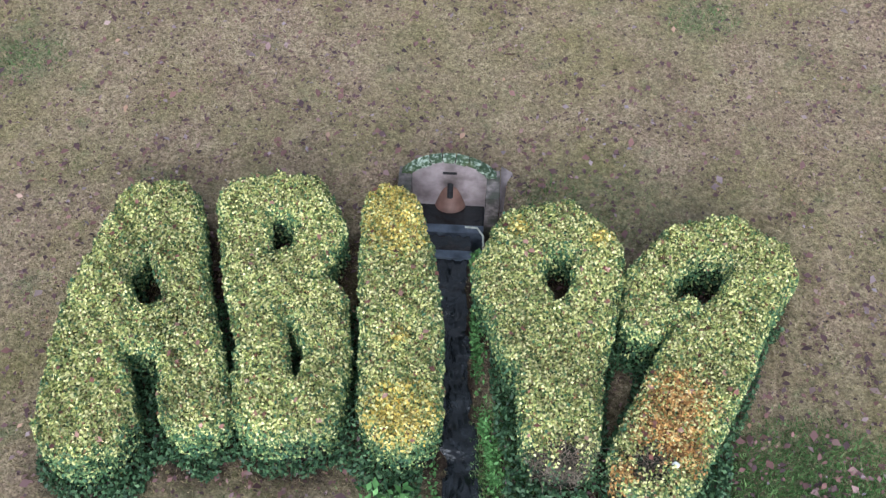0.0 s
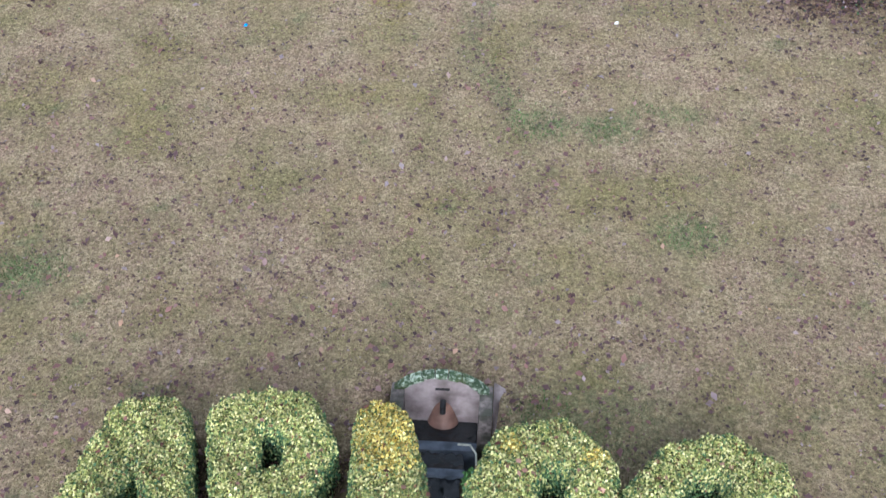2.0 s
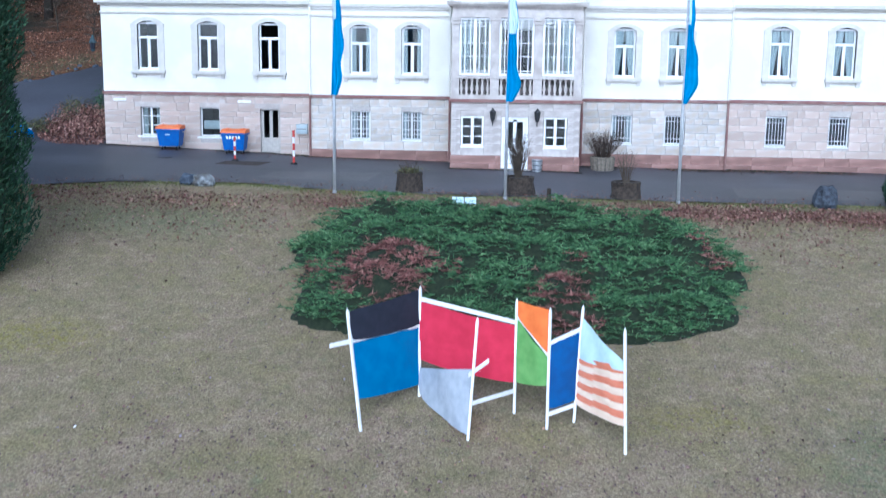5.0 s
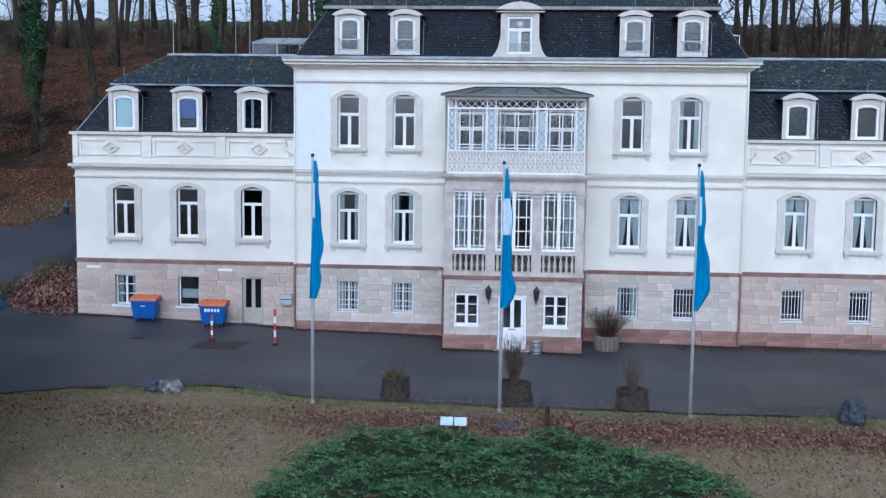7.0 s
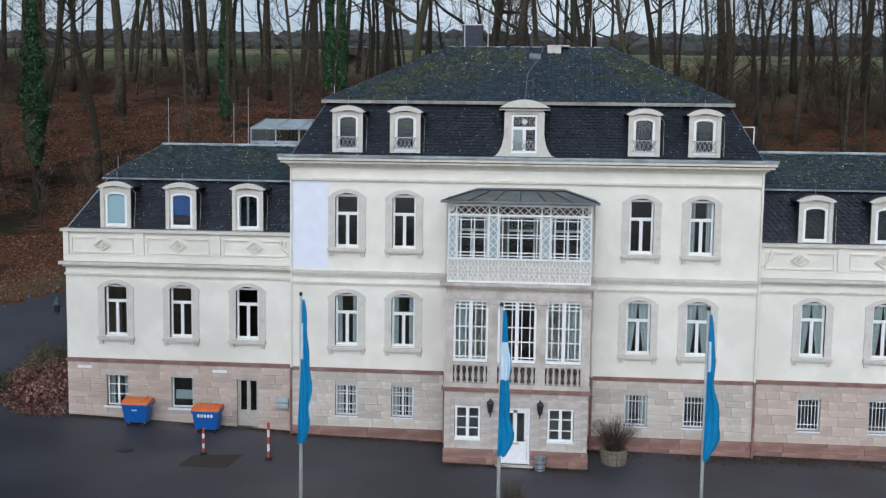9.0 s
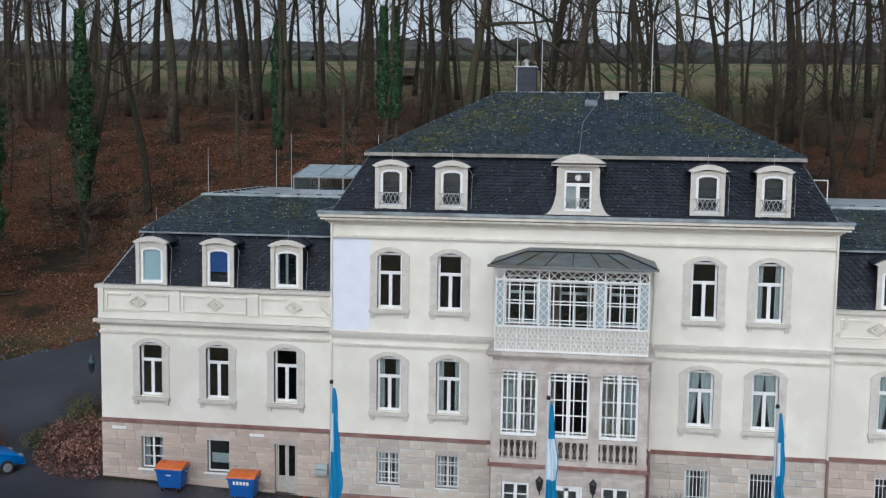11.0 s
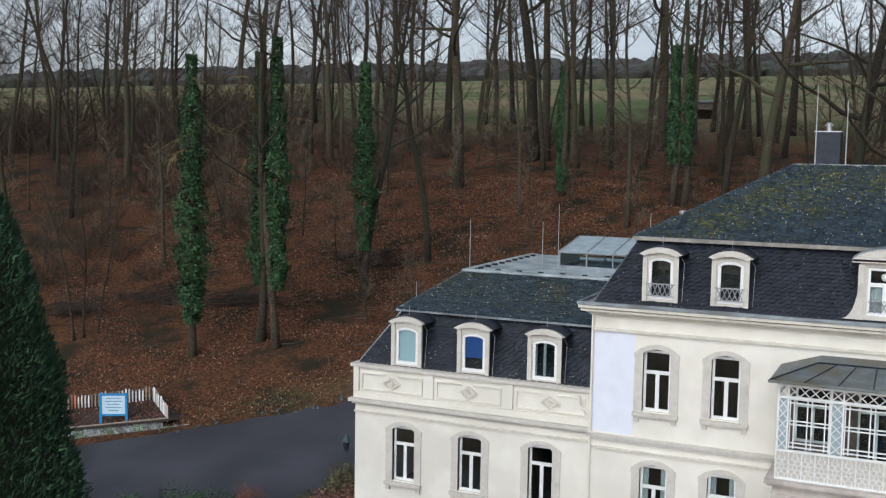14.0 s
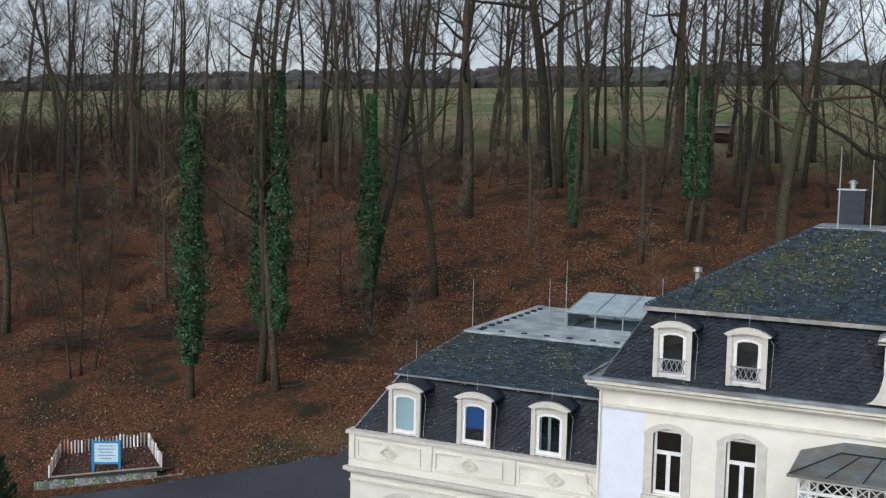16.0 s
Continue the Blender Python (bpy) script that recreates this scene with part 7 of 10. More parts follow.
trunk_tub(-3.75, 45.3, 0.72, 0.52, 0.5, 1, 40)
trunk_tub(0.45, 45.5, 0.66, 0.60, 1.75, 2, 150, "sapling")
trunk_tub(4.55, 45.35, 0.62, 0.56, 1.25, 3, 60, "sapling")
n = 420
gr_ = np.random.default_rng(17)
P = np.stack([-3.75 + gr_.normal(0, 0.22, n), 45.3 + gr_.normal(0, 0.22, n), gz(-3.75, 45.3) + 0.66 + gr_.uniform(0, 0.22, n)], 1)
tagged(part("ground_cover", leaf_cloud(P, np.tile([0, 0, 1.0], (n, 1)), 0.08, 0.8), M["shrub_olive"], None), "low olive growth spilling over the stump planter", "plants", kind="stuff")
tb = thing("planter", (4.45, 55.2, gz(4.45, 55.2)), "pale ribbed tub with a bare brown shrub by the wall", "planter")
zt_ = gz(4.45, 55.2)
part("tub", Shape().lathe(4.45, 55.2, [(0.48, zt_), (0.56, zt_ + 0.62), (0.58, zt_ + 0.66), (0.5, zt_ + 0.66), (0.46, zt_ + 0.55)], 18), M["wood"], tb)
for k in range(18):
    w = 2 * math.pi * k / 18
    part("stave", Shape().tube([(4.45 + 0.49 * math.cos(w), 55.2 + 0.49 * math.sin(w), zt_ + 0.02), (4.45 + 0.57 * math.cos(w), 55.2 + 0.57 * math.sin(w), zt_ + 0.62)], 0.035, 5), M["wood"], tb)
part("shrub", bare_shrub(4.45, 55.2, zt_ + 0.50, 1.45, 1.15, 170, 8, M["brush"], 0.009, 9), M["brush"], tb, "dense bare brown twigs")
bk = thing("wire_basket", (1.34, 53.75, gz(1.34, 53.75)), "small grey wire basket beside the door", "basket")
zb_ = gz(1.34, 53.75)
part("basket", Shape().lathe(1.34, 53.75, [(0.22, zb_), (0.25, zb_ + 0.55), (0.23, zb_ + 0.55), (0.20, zb_ + 0.03)], 14), M["steel"], bk)
for k in (0.1, 0.3, 0.5):
    part("hoop", Shape().tube([(1.34 + 0.26 * math.cos(w), 53.75 + 0.26 * math.sin(w), zb_ + k) for w in [2 * math.pi * j / 14 for j in range(15)]], 0.012, 4, False), M["iron"], bk)


def boulder(x, y, rx, ry, h, seed, mat, label):
    z = gz(x, y)
    s = Shape()
    rows, sides = 7, 12
    for i in range(rows + 1):
        a = math.pi * i / rows
        for k in range(sides):
            w = 2 * math.pi * k / sides
            v = Vector((math.sin(a) * math.cos(w), math.sin(a) * math.sin(w), math.cos(a)))
            q = 1 + 0.28 * noise.noise(v * 1.6 + Vector((seed, 0, 0))) + 0.12 * noise.noise(v * 4 + Vector((seed, 3, 0)))
            s.v.append((x + rx * v.x * q, y + ry * v.y * q, z + h * 0.35 + h * 0.65 * v.z * q))
    for i in range(rows):
        for k in range(sides):
            s.f.append((i * sides + k, (i + 1) * sides + k, (i + 1) * sides + (k + 1) % sides, i * sides + (k + 1) % sides))
    return solid("boulder", s, mat, label, "boulder")


boulder(-12.15, 44.4, 0.30, 0.36, 0.44, 2, M["rock_blue"], "dark grey boulder at the lawn's edge")
boulder(-11.55, 44.4, 0.48, 0.40, 0.46, 3, M["rock"], "pale grey boulder at the lawn's edge")
boulder(11.75, 44.4, 0.46, 0.42, 0.85, 5, M["rock_black"], "blue-grey boulder at the lawn's edge")
pz = gz(-1.45, 42.0)
ps = thing("plaque", (-1.45, 42.0, pz), "low white plaque pair behind the juniper", "sign")
for dx in (-0.22, 0.22):
    part("board", Shape().add([(-1.45 + dx - 0.2, 41.85, pz + 0.30), (-1.45 + dx + 0.2, 41.85, pz + 0.30), (-1.45 + dx + 0.2, 42.05, pz + 0.52), (-1.45 + dx - 0.2, 42.05, pz + 0.52), (-1.45 + dx - 0.2, 41.88, pz + 0.28), (-1.45 + dx + 0.2, 41.88, pz + 0.28), (-1.45 + dx + 0.2, 42.08, pz + 0.50), (-1.45 + dx - 0.2, 42.08, pz + 0.50)], [(0, 1, 2, 3), (7, 6, 5, 4), (0, 4, 5, 1), (1, 5, 6, 2), (2, 6, 7, 3), (3, 7, 4, 0)]), M["sign_pale"], ps)
    part("leg", Shape().box(-1.45 + dx - 0.02, 41.95, pz - 0.1, -1.45 + dx + 0.02, 41.99, pz + 0.42), M["steel"], ps)
solid("wooden_post", Shape().tube([(1.55, 42.6, gz(1.55, 42.6) - 0.1), (1.55, 42.6, gz(1.55, 42.6) + 0.75), (1.55, 42.6, gz(1.55, 42.6) + 0.80)], [0.08, 0.08, 0.05], 8), M["stump"], "short dark wooden post in the leaf strip", "post")
solid("stone_slab", Shape().box(-0.25, 42.5, gz(0, 42.6) - 0.02, 0.65, 43.1, gz(0, 42.6) + 0.07), M["rock_blue"], "flat dark stone slab behind the juniper", "slab")
# lantern at the wing corner
lm = thing("corner_lantern", (-20.4, 57.5, 4.2), "verdigris lantern on a bracket at the wing corner", "lantern")
part("backplate", Shape().box(-20.46, 57.45, 4.15, -20.40, 57.65, 4.75), M["smoked"], lm, "dark wall plate")
part("bracket", Shape().bar((-20.46, 57.55, 4.55), (-20.9, 57.55, 4.62), 0.03), M["copper"], lm)
part("lantern_foot", Shape().lathe(-20.95, 57.55, [(0.05, 4.12), (0.12, 4.22), (0.13, 4.25)], 8), M["copper"], lm, "verdigris lantern foot")
part("lantern_head", Shape().lathe(-20.95, 57.55, [(0.15, 4.55), (0.20, 4.58), (0.10, 4.80), (0.03, 4.95)], 8), M["copper"], lm, "verdigris lantern cap")
part("lantern_glass", Shape().lathe(-20.95, 57.55, [(0.12, 4.25), (0.15, 4.55)], 8), M["smoked"], lm, "frosted lantern glass")

# patches in the asphalt
for name, pts, mat, lab in (("road_patch", [(-13.1, 51.3), (-11.2, 51.5), (-11.0, 53.4), (-13.0, 52.8)], "stump", "brownish worn patch in the asphalt"),
                            ("road_patch", [(-10.2, 47.2), (-5.7, 47.5), (-5.5, 51.0), (-10.0, 49.8)], "rubber_road", "darker repaired strip of asphalt"),
                            ("road_patch", [(9.0, 46.2), (16.5, 46.4), (16.0, 49.8), (9.4, 49.6)], "rubber_road", "darker repaired strip of asphalt")):
    s = Shape()
    n = 8
    a, b, c, d = (Vector((x, y, 0)) for x, y in pts)
    for i in range(n + 1):
        for k in range(n + 1):
            p = a.lerp(b, k / n).lerp(d.lerp(c, k / n), i / n)
            s.v.append((p.x, p.y, gz(p.x, p.y) + 0.012))
    for i in range(n):
        for k in range(n):
            q = i * (n + 1) + k
            s.f.append((q, q + 1, q + n + 2, q + n + 1))
    solid(name, s, M[mat], lab, "road", "structure")
for x, y in ((-15.9, 52.8),):
    z = gz(x, y)
    solid("manhole_cover", Shape().lathe(x, y, [(0.36, z - 0.02), (0.36, z + 0.02), (0.31, z + 0.024), (0.0, z + 0.024)], 18), M["iron"], "round iron manhole cover in the asphalt", "manhole")

# leaves blown over the asphalt
rv = np.random.default_rng(88)
n = 2600
lx0_ = rv.uniform(-19, 21, n)
edge_ = np.interp(lx0_, FRONT_X, FRONT_Y)
ly0_ = np.where(rv.random(n) < 0.6, edge_ + 0.1 + rv.exponential(0.6, n), 56.9 - rv.exponential(0.5, n))
ly0_ = np.where((np.abs(lx0_ - 0.3) < 3.4) & (ly0_ > 53.6), edge_ + 0.3, ly0_)
P = np.stack([lx0_, ly0_, ground_z(lx0_, ly0_) + 0.03], 1)
tagged(part("road_leaves", leaf_cloud(P, np.tile([0, 0, 1.0], (n, 1)), 0.08, 0.35, 0.6), M["fallen_red"], None), "brown leaves blown along the asphalt's edges", "leaves", kind="stuff")

n = 9000
dx0_ = rv.uniform(-20.3, 21, n)
dy0_ = np.where(np.abs(dx0_ - 0.3) < 3.1, 54.05, np.where(np.abs(dx0_ - CX) < 10.2, 57.0, 57.25)) - np.abs(rv.normal(0, 0.42, n)) * (0.5 + 0.9 * (dx0_ > 3))
keep = np.sin(dx0_ * 1.7) + np.sin(dx0_ * 0.6 + 1) + rv.normal(0, 0.8, n) > -0.6
P = np.stack([dx0_, dy0_, ground_z(dx0_, dy0_) + 0.02], 1)[keep]
tagged(part("wall_foot_dirt", leaf_cloud(P, np.tile([0, 0, 1.0], (len(P), 1)), 0.10, 0.2, 0.8, 0.1), M["wall_dirt"], None), "mossy dirt gathered along the foot of the walls", "dirt", kind="stuff")

# ---- letters clipped out of variegated hedge ----
HEDGE_H = 0.64
LETTERS = [
    ("letter A", [[(-3.22, 6.80, 0.33), (-3.52, 5.75, 0.22), (-3.45, 5.1, 0.32), (-3.27, 4.45, 0.44)], [(-3.02, 6.80, 0.34), (-2.68, 5.75, 0.22), (-2.52, 5.1, 0.29), (-2.36, 4.62, 0.32)], [(-3.4, 5.20, 0.25), (-2.6, 5.22, 0.25)], [(-3.34, 5.62, 0.20), (-3.28, 5.45, 0.20)]]),
    ("letter B", [[(-2.30, 6.95, 0.27), (-2.12, 5.9, 0.24), (-1.90, 5.2, 0.24), (-1.78, 4.65, 0.28)], [(-2.2, 7.08, 0.26), (-1.75, 7.08, 0.27), (-1.50, 6.65, 0.24), (-1.60, 6.12, 0.22), (-2.0, 5.95, 0.20)],
                  [(-1.95, 5.72, 0.24), (-1.45, 5.62, 0.29), (-1.27, 5.05, 0.20), (-1.38, 4.62, 0.27), (-1.7, 4.58, 0.27)], [(-1.72, 4.74, 0.16), (-1.45, 4.74, 0.16)]]),
    ("letter I", [[(-0.86, 6.95, 0.29), (-0.77, 6.3, 0.37), (-0.66, 5.4, 0.39), (-0.60, 4.66, 0.37)]]),
    ("figure 9", [[(0.28, 6.1, 0.34), (0.42, 6.68, 0.30), (0.8, 6.86, 0.27), (1.13, 6.55, 0.24), (1.12, 6.1, 0.25)], [(1.14, 6.1, 0.23), (0.92, 5.3, 0.30)], [(0.28, 6.1, 0.33), (0.54, 5.3, 0.34)], [(0.76, 5.3, 0.42), (0.76, 4.55, 0.35)]]),
    ("figure 9", [[(1.55, 5.65, 0.24), (1.58, 6.15, 0.23), (1.93, 6.66, 0.23), (2.4, 6.74, 0.28), (2.64, 6.42, 0.34)], [(2.66, 6.35, 0.32), (2.42, 5.80, 0.27), (2.08, 5.25, 0.42), (1.55, 4.30, 0.40)], [(1.6, 5.6, 0.13), (1.95, 5.78, 0.12)]]),
]
LETTERS = [(w, [[(-0.3 + (x + 0.3) * 1.03, 5.12 + (y - 4.65) * 0.85, r) for x, y, r in st] for st in sts]) for w, sts in LETTERS]
LETTERS = [(w, [[(x * 1.06, y * 1.06 - 0.31 * min(1, max(0, (6.0 - y * 1.06) / 0.7)), r * 1.06) for x, y, r in st] for st in sts]) for w, sts in LETTERS]
YELLOW = [(-0.90, 7.55, 0.36), (-0.84, 7.2, 0.30), (-0.66, 5.05, 0.34), (-0.72, 5.9, 0.10), (1.27, 7.2, 0.12), (0.42, 7.3, 0.10)]
ORANGE = [(1.92, 5.38, 0.30), (1.76, 5.08, 0.26), (1.95, 4.86, 0.20), (1.40, 4.66, 0.12)]
DEADW = [(0.92, 4.78, 0.24), (0.62, 4.72, 0.15), (1.62, 4.74, 0.24)]


def letter_d(strokes, x, y):
    """How far inside the letter's outline a place lies (negative inside)."""
    best = np.full(np.shape(x), 9.0)
    for st in strokes:
        for (ax, ay, ar), (bx, by, br) in zip(st, st[1:]):
            dx, dy = bx - ax, by - ay
            t = np.clip(((x - ax) * dx + (y - ay) * dy) / (dx * dx + dy * dy), 0, 1)
            best = np.minimum(best, np.hypot(x - ax - t * dx, y - ay - t * dy) - ar - t * (br - ar))
    return best


def top_h(d, x, y):
    r = 0.14
    s = np.clip(-d / r, 0, 1)
    bumps = 0.035 * np.sin(x * 9 + 2 * np.sin(y * 7)) * np.sin(y * 8 + x * 3) + 0.02 * np.sin(x * 23 + y * 17)
    return HEDGE_H - r * (1 - np.sqrt(1 - (1 - s) ** 2)) * 0.9 + bumps


for li, (word, strokes) in enumerate(LETTERS):
    pts = [p for st in strokes for p in st]
    x0, x1 = min(p[0] - p[2] for p in pts) - 0.1, max(p[0] + p[2] for p in pts) + 0.1
    y0, y1 = min(p[1] - p[2] for p in pts) - 0.1, max(p[1] + p[2] for p in pts) + 0.1
    cx, cy = (x0 + x1) / 2, (y0 + y1) / 2
    th = thing("topiary_hedge", (cx, cy, gz(cx, cy)), "variegated yellow-green hedge clipped as the " + word, "hedge", "hedge letters")
    step = 0.045
    gx, gy = np.meshgrid(np.arange(x0, x1, step), np.arange(y0, y1, step))
    dd = letter_d(strokes, gx, gy)
    gzz = ground_z(gx, gy)
    zz = gzz + top_h(dd + 0.05, gx, gy) - 0.05
    inn = dd < -0.05
    s = Shape()
    vid = {}

    def vert(i, k, low):
        key = (i, k, low)
        if key not in vid:
            vid[key] = len(s.v)
            s.v.append((float(gx[i, k]), float(gy[i, k]), float(gzz[i, k] - 0.1 if low else zz[i, k])))
        return vid[key]

    R, C = inn.shape
    cell = inn[:-1, :-1] & inn[1:, :-1] & inn[:-1, 1:] & inn[1:, 1:]
    for i in range(R - 1):
        for k in range(C - 1):
            if not cell[i, k]:
                continue
            s.f.append((vert(i, k, 0), vert(i, k + 1, 0), vert(i + 1, k + 1, 0), vert(i + 1, k, 0)))
            for (di, dk), (a, b) in {(-1, 0): ((i, k), (i, k + 1)), (1, 0): ((i + 1, k + 1), (i + 1, k)), (0, -1): ((i + 1, k), (i, k)), (0, 1): ((i, k + 1), (i + 1, k + 1))}.items():
                if not (0 <= i + di < R - 1 and 0 <= k + dk < C - 1) or not cell[i + di, k + dk]:
                    s.f.append((vert(*a, 1), vert(*b, 1), vert(*b, 0), vert(*a, 0)))
    part("inner_growth", s, M["hedge_core"], th, "solid hedge core, shade between leaves put into its near-black colour")
    r = np.random.default_rng(100 + li)
    area = float(inn.sum()) * step * step
    # crown leaves
    n = int(area * 20000)
    qx, qy = r.uniform(x0, x1, n * 5), r.uniform(y0, y1, n * 5)
    dq = letter_d(strokes, qx, qy) + 0.02 * np.sin(qx * 31) * np.sin(qy * 27)
    ok = dq < 0
    qx, qy, dq = qx[ok][:n], qy[ok][:n], dq[ok][:n]
    e = 0.02
    nx_ = letter_d(strokes, qx + e, qy) - letter_d(strokes, qx - e, qy)
    ny_ = letter_d(strokes, qx, qy + e) - letter_d(strokes, qx, qy - e)
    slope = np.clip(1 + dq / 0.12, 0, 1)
    P = np.stack([qx, qy, ground_z(qx, qy) + top_h(dq, qx, qy) + r.uniform(-0.08, 0.02, len(qx)) + 0.045 * r.random(len(qx)) ** 6], 1)
    N = np.stack([nx_ / (2 * e) * slope * 1.2, ny_ / (2 * e) * slope * 1.2, np.ones(len(qx))], 1)
    # leaves of the sheer sides
    m = int(area * 20000)
    sx, sy = r.uniform(x0, x1, m), r.uniform(y0, y1, m)
    ds = letter_d(strokes, sx, sy)
    ok = (ds < 0.0) & (ds > -0.09)
    sx, sy, ds = sx[ok], sy[ok], ds[ok]
    sx, sy, ds = np.repeat(sx, 2), np.repeat(sy, 2), np.repeat(ds, 2)
    ax_ = letter_d(strokes, sx + e, sy) - letter_d(strokes, sx - e, sy)
    ay_ = letter_d(strokes, sx, sy + e) - letter_d(strokes, sx, sy - e)
    sz = (HEDGE_H - 0.10) * r.uniform(0.0004, 1, len(sx)) ** 0.6
    SP = np.stack([sx, sy, ground_z(sx, sy) + sz], 1)
    SN = np.stack([ax_ / (2 * e), ay_ / (2 * e), np.full(len(sx), 0.45)], 1)

    def near(p, spots):
        hit = np.zeros(len(p), bool)
        for ox, oy, rad in spots:
            hit |= np.hypot(p[:, 0] - ox, p[:, 1] - oy) < rad * r.uniform(0.25, 1.45, len(p))
        return hit

    dead_t, dead_s = near(P, DEADW), near(SP, DEADW)
    yel, ora = near(P, YELLOW) & ~dead_t & (r.random(len(P)) < 0.48), near(P, ORANGE) & ~dead_t & (r.random(len(P)) < 0.85)
    ora_s = near(SP, ORANGE) & ~dead_s
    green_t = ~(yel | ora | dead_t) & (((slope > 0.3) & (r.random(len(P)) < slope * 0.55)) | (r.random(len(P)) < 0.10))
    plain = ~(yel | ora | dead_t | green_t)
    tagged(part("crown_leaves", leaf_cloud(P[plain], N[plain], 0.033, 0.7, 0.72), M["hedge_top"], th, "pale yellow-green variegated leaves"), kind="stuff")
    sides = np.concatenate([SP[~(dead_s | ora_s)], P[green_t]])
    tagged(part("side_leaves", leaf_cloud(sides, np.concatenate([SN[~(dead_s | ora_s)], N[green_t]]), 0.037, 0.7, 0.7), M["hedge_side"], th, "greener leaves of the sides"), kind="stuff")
    if yel.sum() > 20:
        tagged(part("yellow_leaves", leaf_cloud(P[yel] + [0, 0, 0.012], N[yel], 0.038, 0.75, 0.7), M["hedge_yellow"], th, "patch of yellowed leaves"), kind="stuff")
    if ora.sum() > 20:
        tagged(part("scorched_leaves", leaf_cloud(np.concatenate([P[ora], SP[ora_s]]), np.concatenate([N[ora], SN[ora_s]]), 0.036, 0.75, 0.7), M["hedge_orange"], th, "patch of scorched orange-brown leaves"), kind="stuff")
    dead_p = np.concatenate([P[dead_t], SP[dead_s]])
    if len(dead_p) > 20:
        tagged(part("dead_growth", blades(dead_p[::2] - [0, 0, 0.06], 0.13, 0.9, 0.004, np.tile([0.0, -0.2, 0.6], (len(dead_p[::2]), 1))), M["deadwood"], th, "patch of leafless dead twigs"), kind="stuff")
    # a few fallen leaves caught on top
    pick = r.choice(len(P), max(8, int(area * 26)), replace=False)
    tagged(part("caught_leaves", leaf_cloud(P[pick] + [0, 0, 0.03], N[pick], 0.065, 0.35, 0.75), M["fallen_red"], th, "brown fallen leaves caught on the hedge"), kind="stuff")

# bare soil under and between the letters
near_letters = np.minimum.reduce([letter_d(st, GX, GY) for _, st in LETTERS])
bare = np.clip(1.1 - near_letters / np.where(GY < 5.3, 0.34, 0.14) + 1.2 * wob, 0, 1) * (GY < 7.7)
bare = np.maximum(bare, np.clip(pit * 2, 0, 1))
bare = np.maximum(bare, np.clip(runnel * 1.4, 0, 1))
at = g_me.attributes.new("soil", "FLOAT", "POINT")
at.data.foreach_set("value", np.ascontiguousarray(bare, dtype=np.float32).ravel())

# low dark growth at the feet of the letters
rg = np.random.default_rng(61)
fx, fy = rg.uniform(-4.3, 3.3, 60000), rg.uniform(3.9, 6.6, 60000)
fd = np.minimum.reduce([letter_d(st, fx, fy) for _, st in LETTERS])
ok = (fd > -0.04) & (fd < 0.08 + 0.30 * np.abs(np.sin(fx * 2.3) * np.sin(fy * 3.1 + fx)) * np.clip((6.4 - fy) / 1.2, 0, 1)) & (np.abs(fx + 0.12) > 0.30)
P = np.stack([fx, fy, ground_z(fx, fy) + rg.uniform(0.02, 0.16, len(fx))], 1)[ok]
tagged(part("foot_growth", leaf_cloud(P, np.tile([0, -0.2, 1.0], (len(P), 1)), 0.05, 0.8, 0.6), M["shrub_green"], None), "low dark green growth at the feet of the hedges", "plants", kind="stuff")

# ---- the spring ----
FZ = gz(-0.4, 8.35)
sp_t = thing("spring_fountain", (-0.4, 8.4, FZ), "old arched stone spring with lichened coping and a rusty spout", "fountain")
half, cxs = 0.42, -0.37
out_arc = arc(cxs, half + 0.16, FZ + 0.09, 0.33, 9)
in_arc = arc(cxs, half + 0.06, FZ + 0.07, 0.275, 9)
face = Shape().prism([(cxs - half - 0.05, FZ - 0.62), (cxs + half + 0.05, FZ - 0.62)] + [(x, z) for x, z in in_arc], 8.40, 8.48)
part("back_wall", face, M["oldstone"], sp_t, "wet stained stone face")
for k in range(9):
    ends = [[(p[0] + (q[0] - p[0]) * u, p[1] + (q[1] - p[1]) * u) for u in (0.05, 0.95)] for p, q in (out_arc[k:k + 2], in_arc[k:k + 2])]
    st = Shape().strip(ends[0], ends[1], 8.37 + 0.010 * (k * 7 % 3), 8.47)
    part("coping_stone", st, M["mossstone"], sp_t, "lichened coping stone")
for sd in (-1, 1):
    xa, xb = sorted((cxs + sd * half, cxs + sd * (half + 0.16)))
    for i in range(3):
        z0 = FZ - 0.66 + 0.27 * i
        part("pillar_stone", Shape().box(xa + 0.006 * i, 8.05 + 0.02 * (i % 2), z0, xb, 8.5, z0 + 0.262), M["pillar_stone"], sp_t, "worn dark stone side pillar")
part("side_slab", Shape().add([(cxs + half + 0.17, 8.1, FZ - 0.12), (cxs + half + 0.44, 8.2, FZ - 0.10), (cxs + half + 0.30, 8.6, FZ + 0.02), (cxs + half + 0.17, 8.6, FZ + 0.12), (cxs + half + 0.17, 8.1, FZ - 0.4), (cxs + half + 0.44, 8.2, FZ - 0.4), (cxs + half + 0.30, 8.6, FZ - 0.4), (cxs + half + 0.17, 8.6, FZ - 0.4)], [(0, 1, 2, 3), (0, 4, 5, 1), (1, 5, 6, 2), (2, 6, 7, 3)]), M["oldstone"], sp_t, "broken flank slab")
cone = Shape()
for i in range(9):
    for k in range(13):
        a, u = math.pi * k / 12, i / 8
        cone.v.append((cxs + 0.02 + 0.18 * (1 - u) ** 0.6 * math.cos(a), 8.41 - 0.12 * (1 - u) * math.sin(a) * (1.2 - u), FZ - 0.36 + 0.40 * u))
for i in range(8):
    for k in range(12):
        q = i * 13 + k
        cone.f.append((q, q + 1, q + 14, q + 13))
part("spout_cone", cone, M["rust"], sp_t, "rust-stained cone below the spout", True)
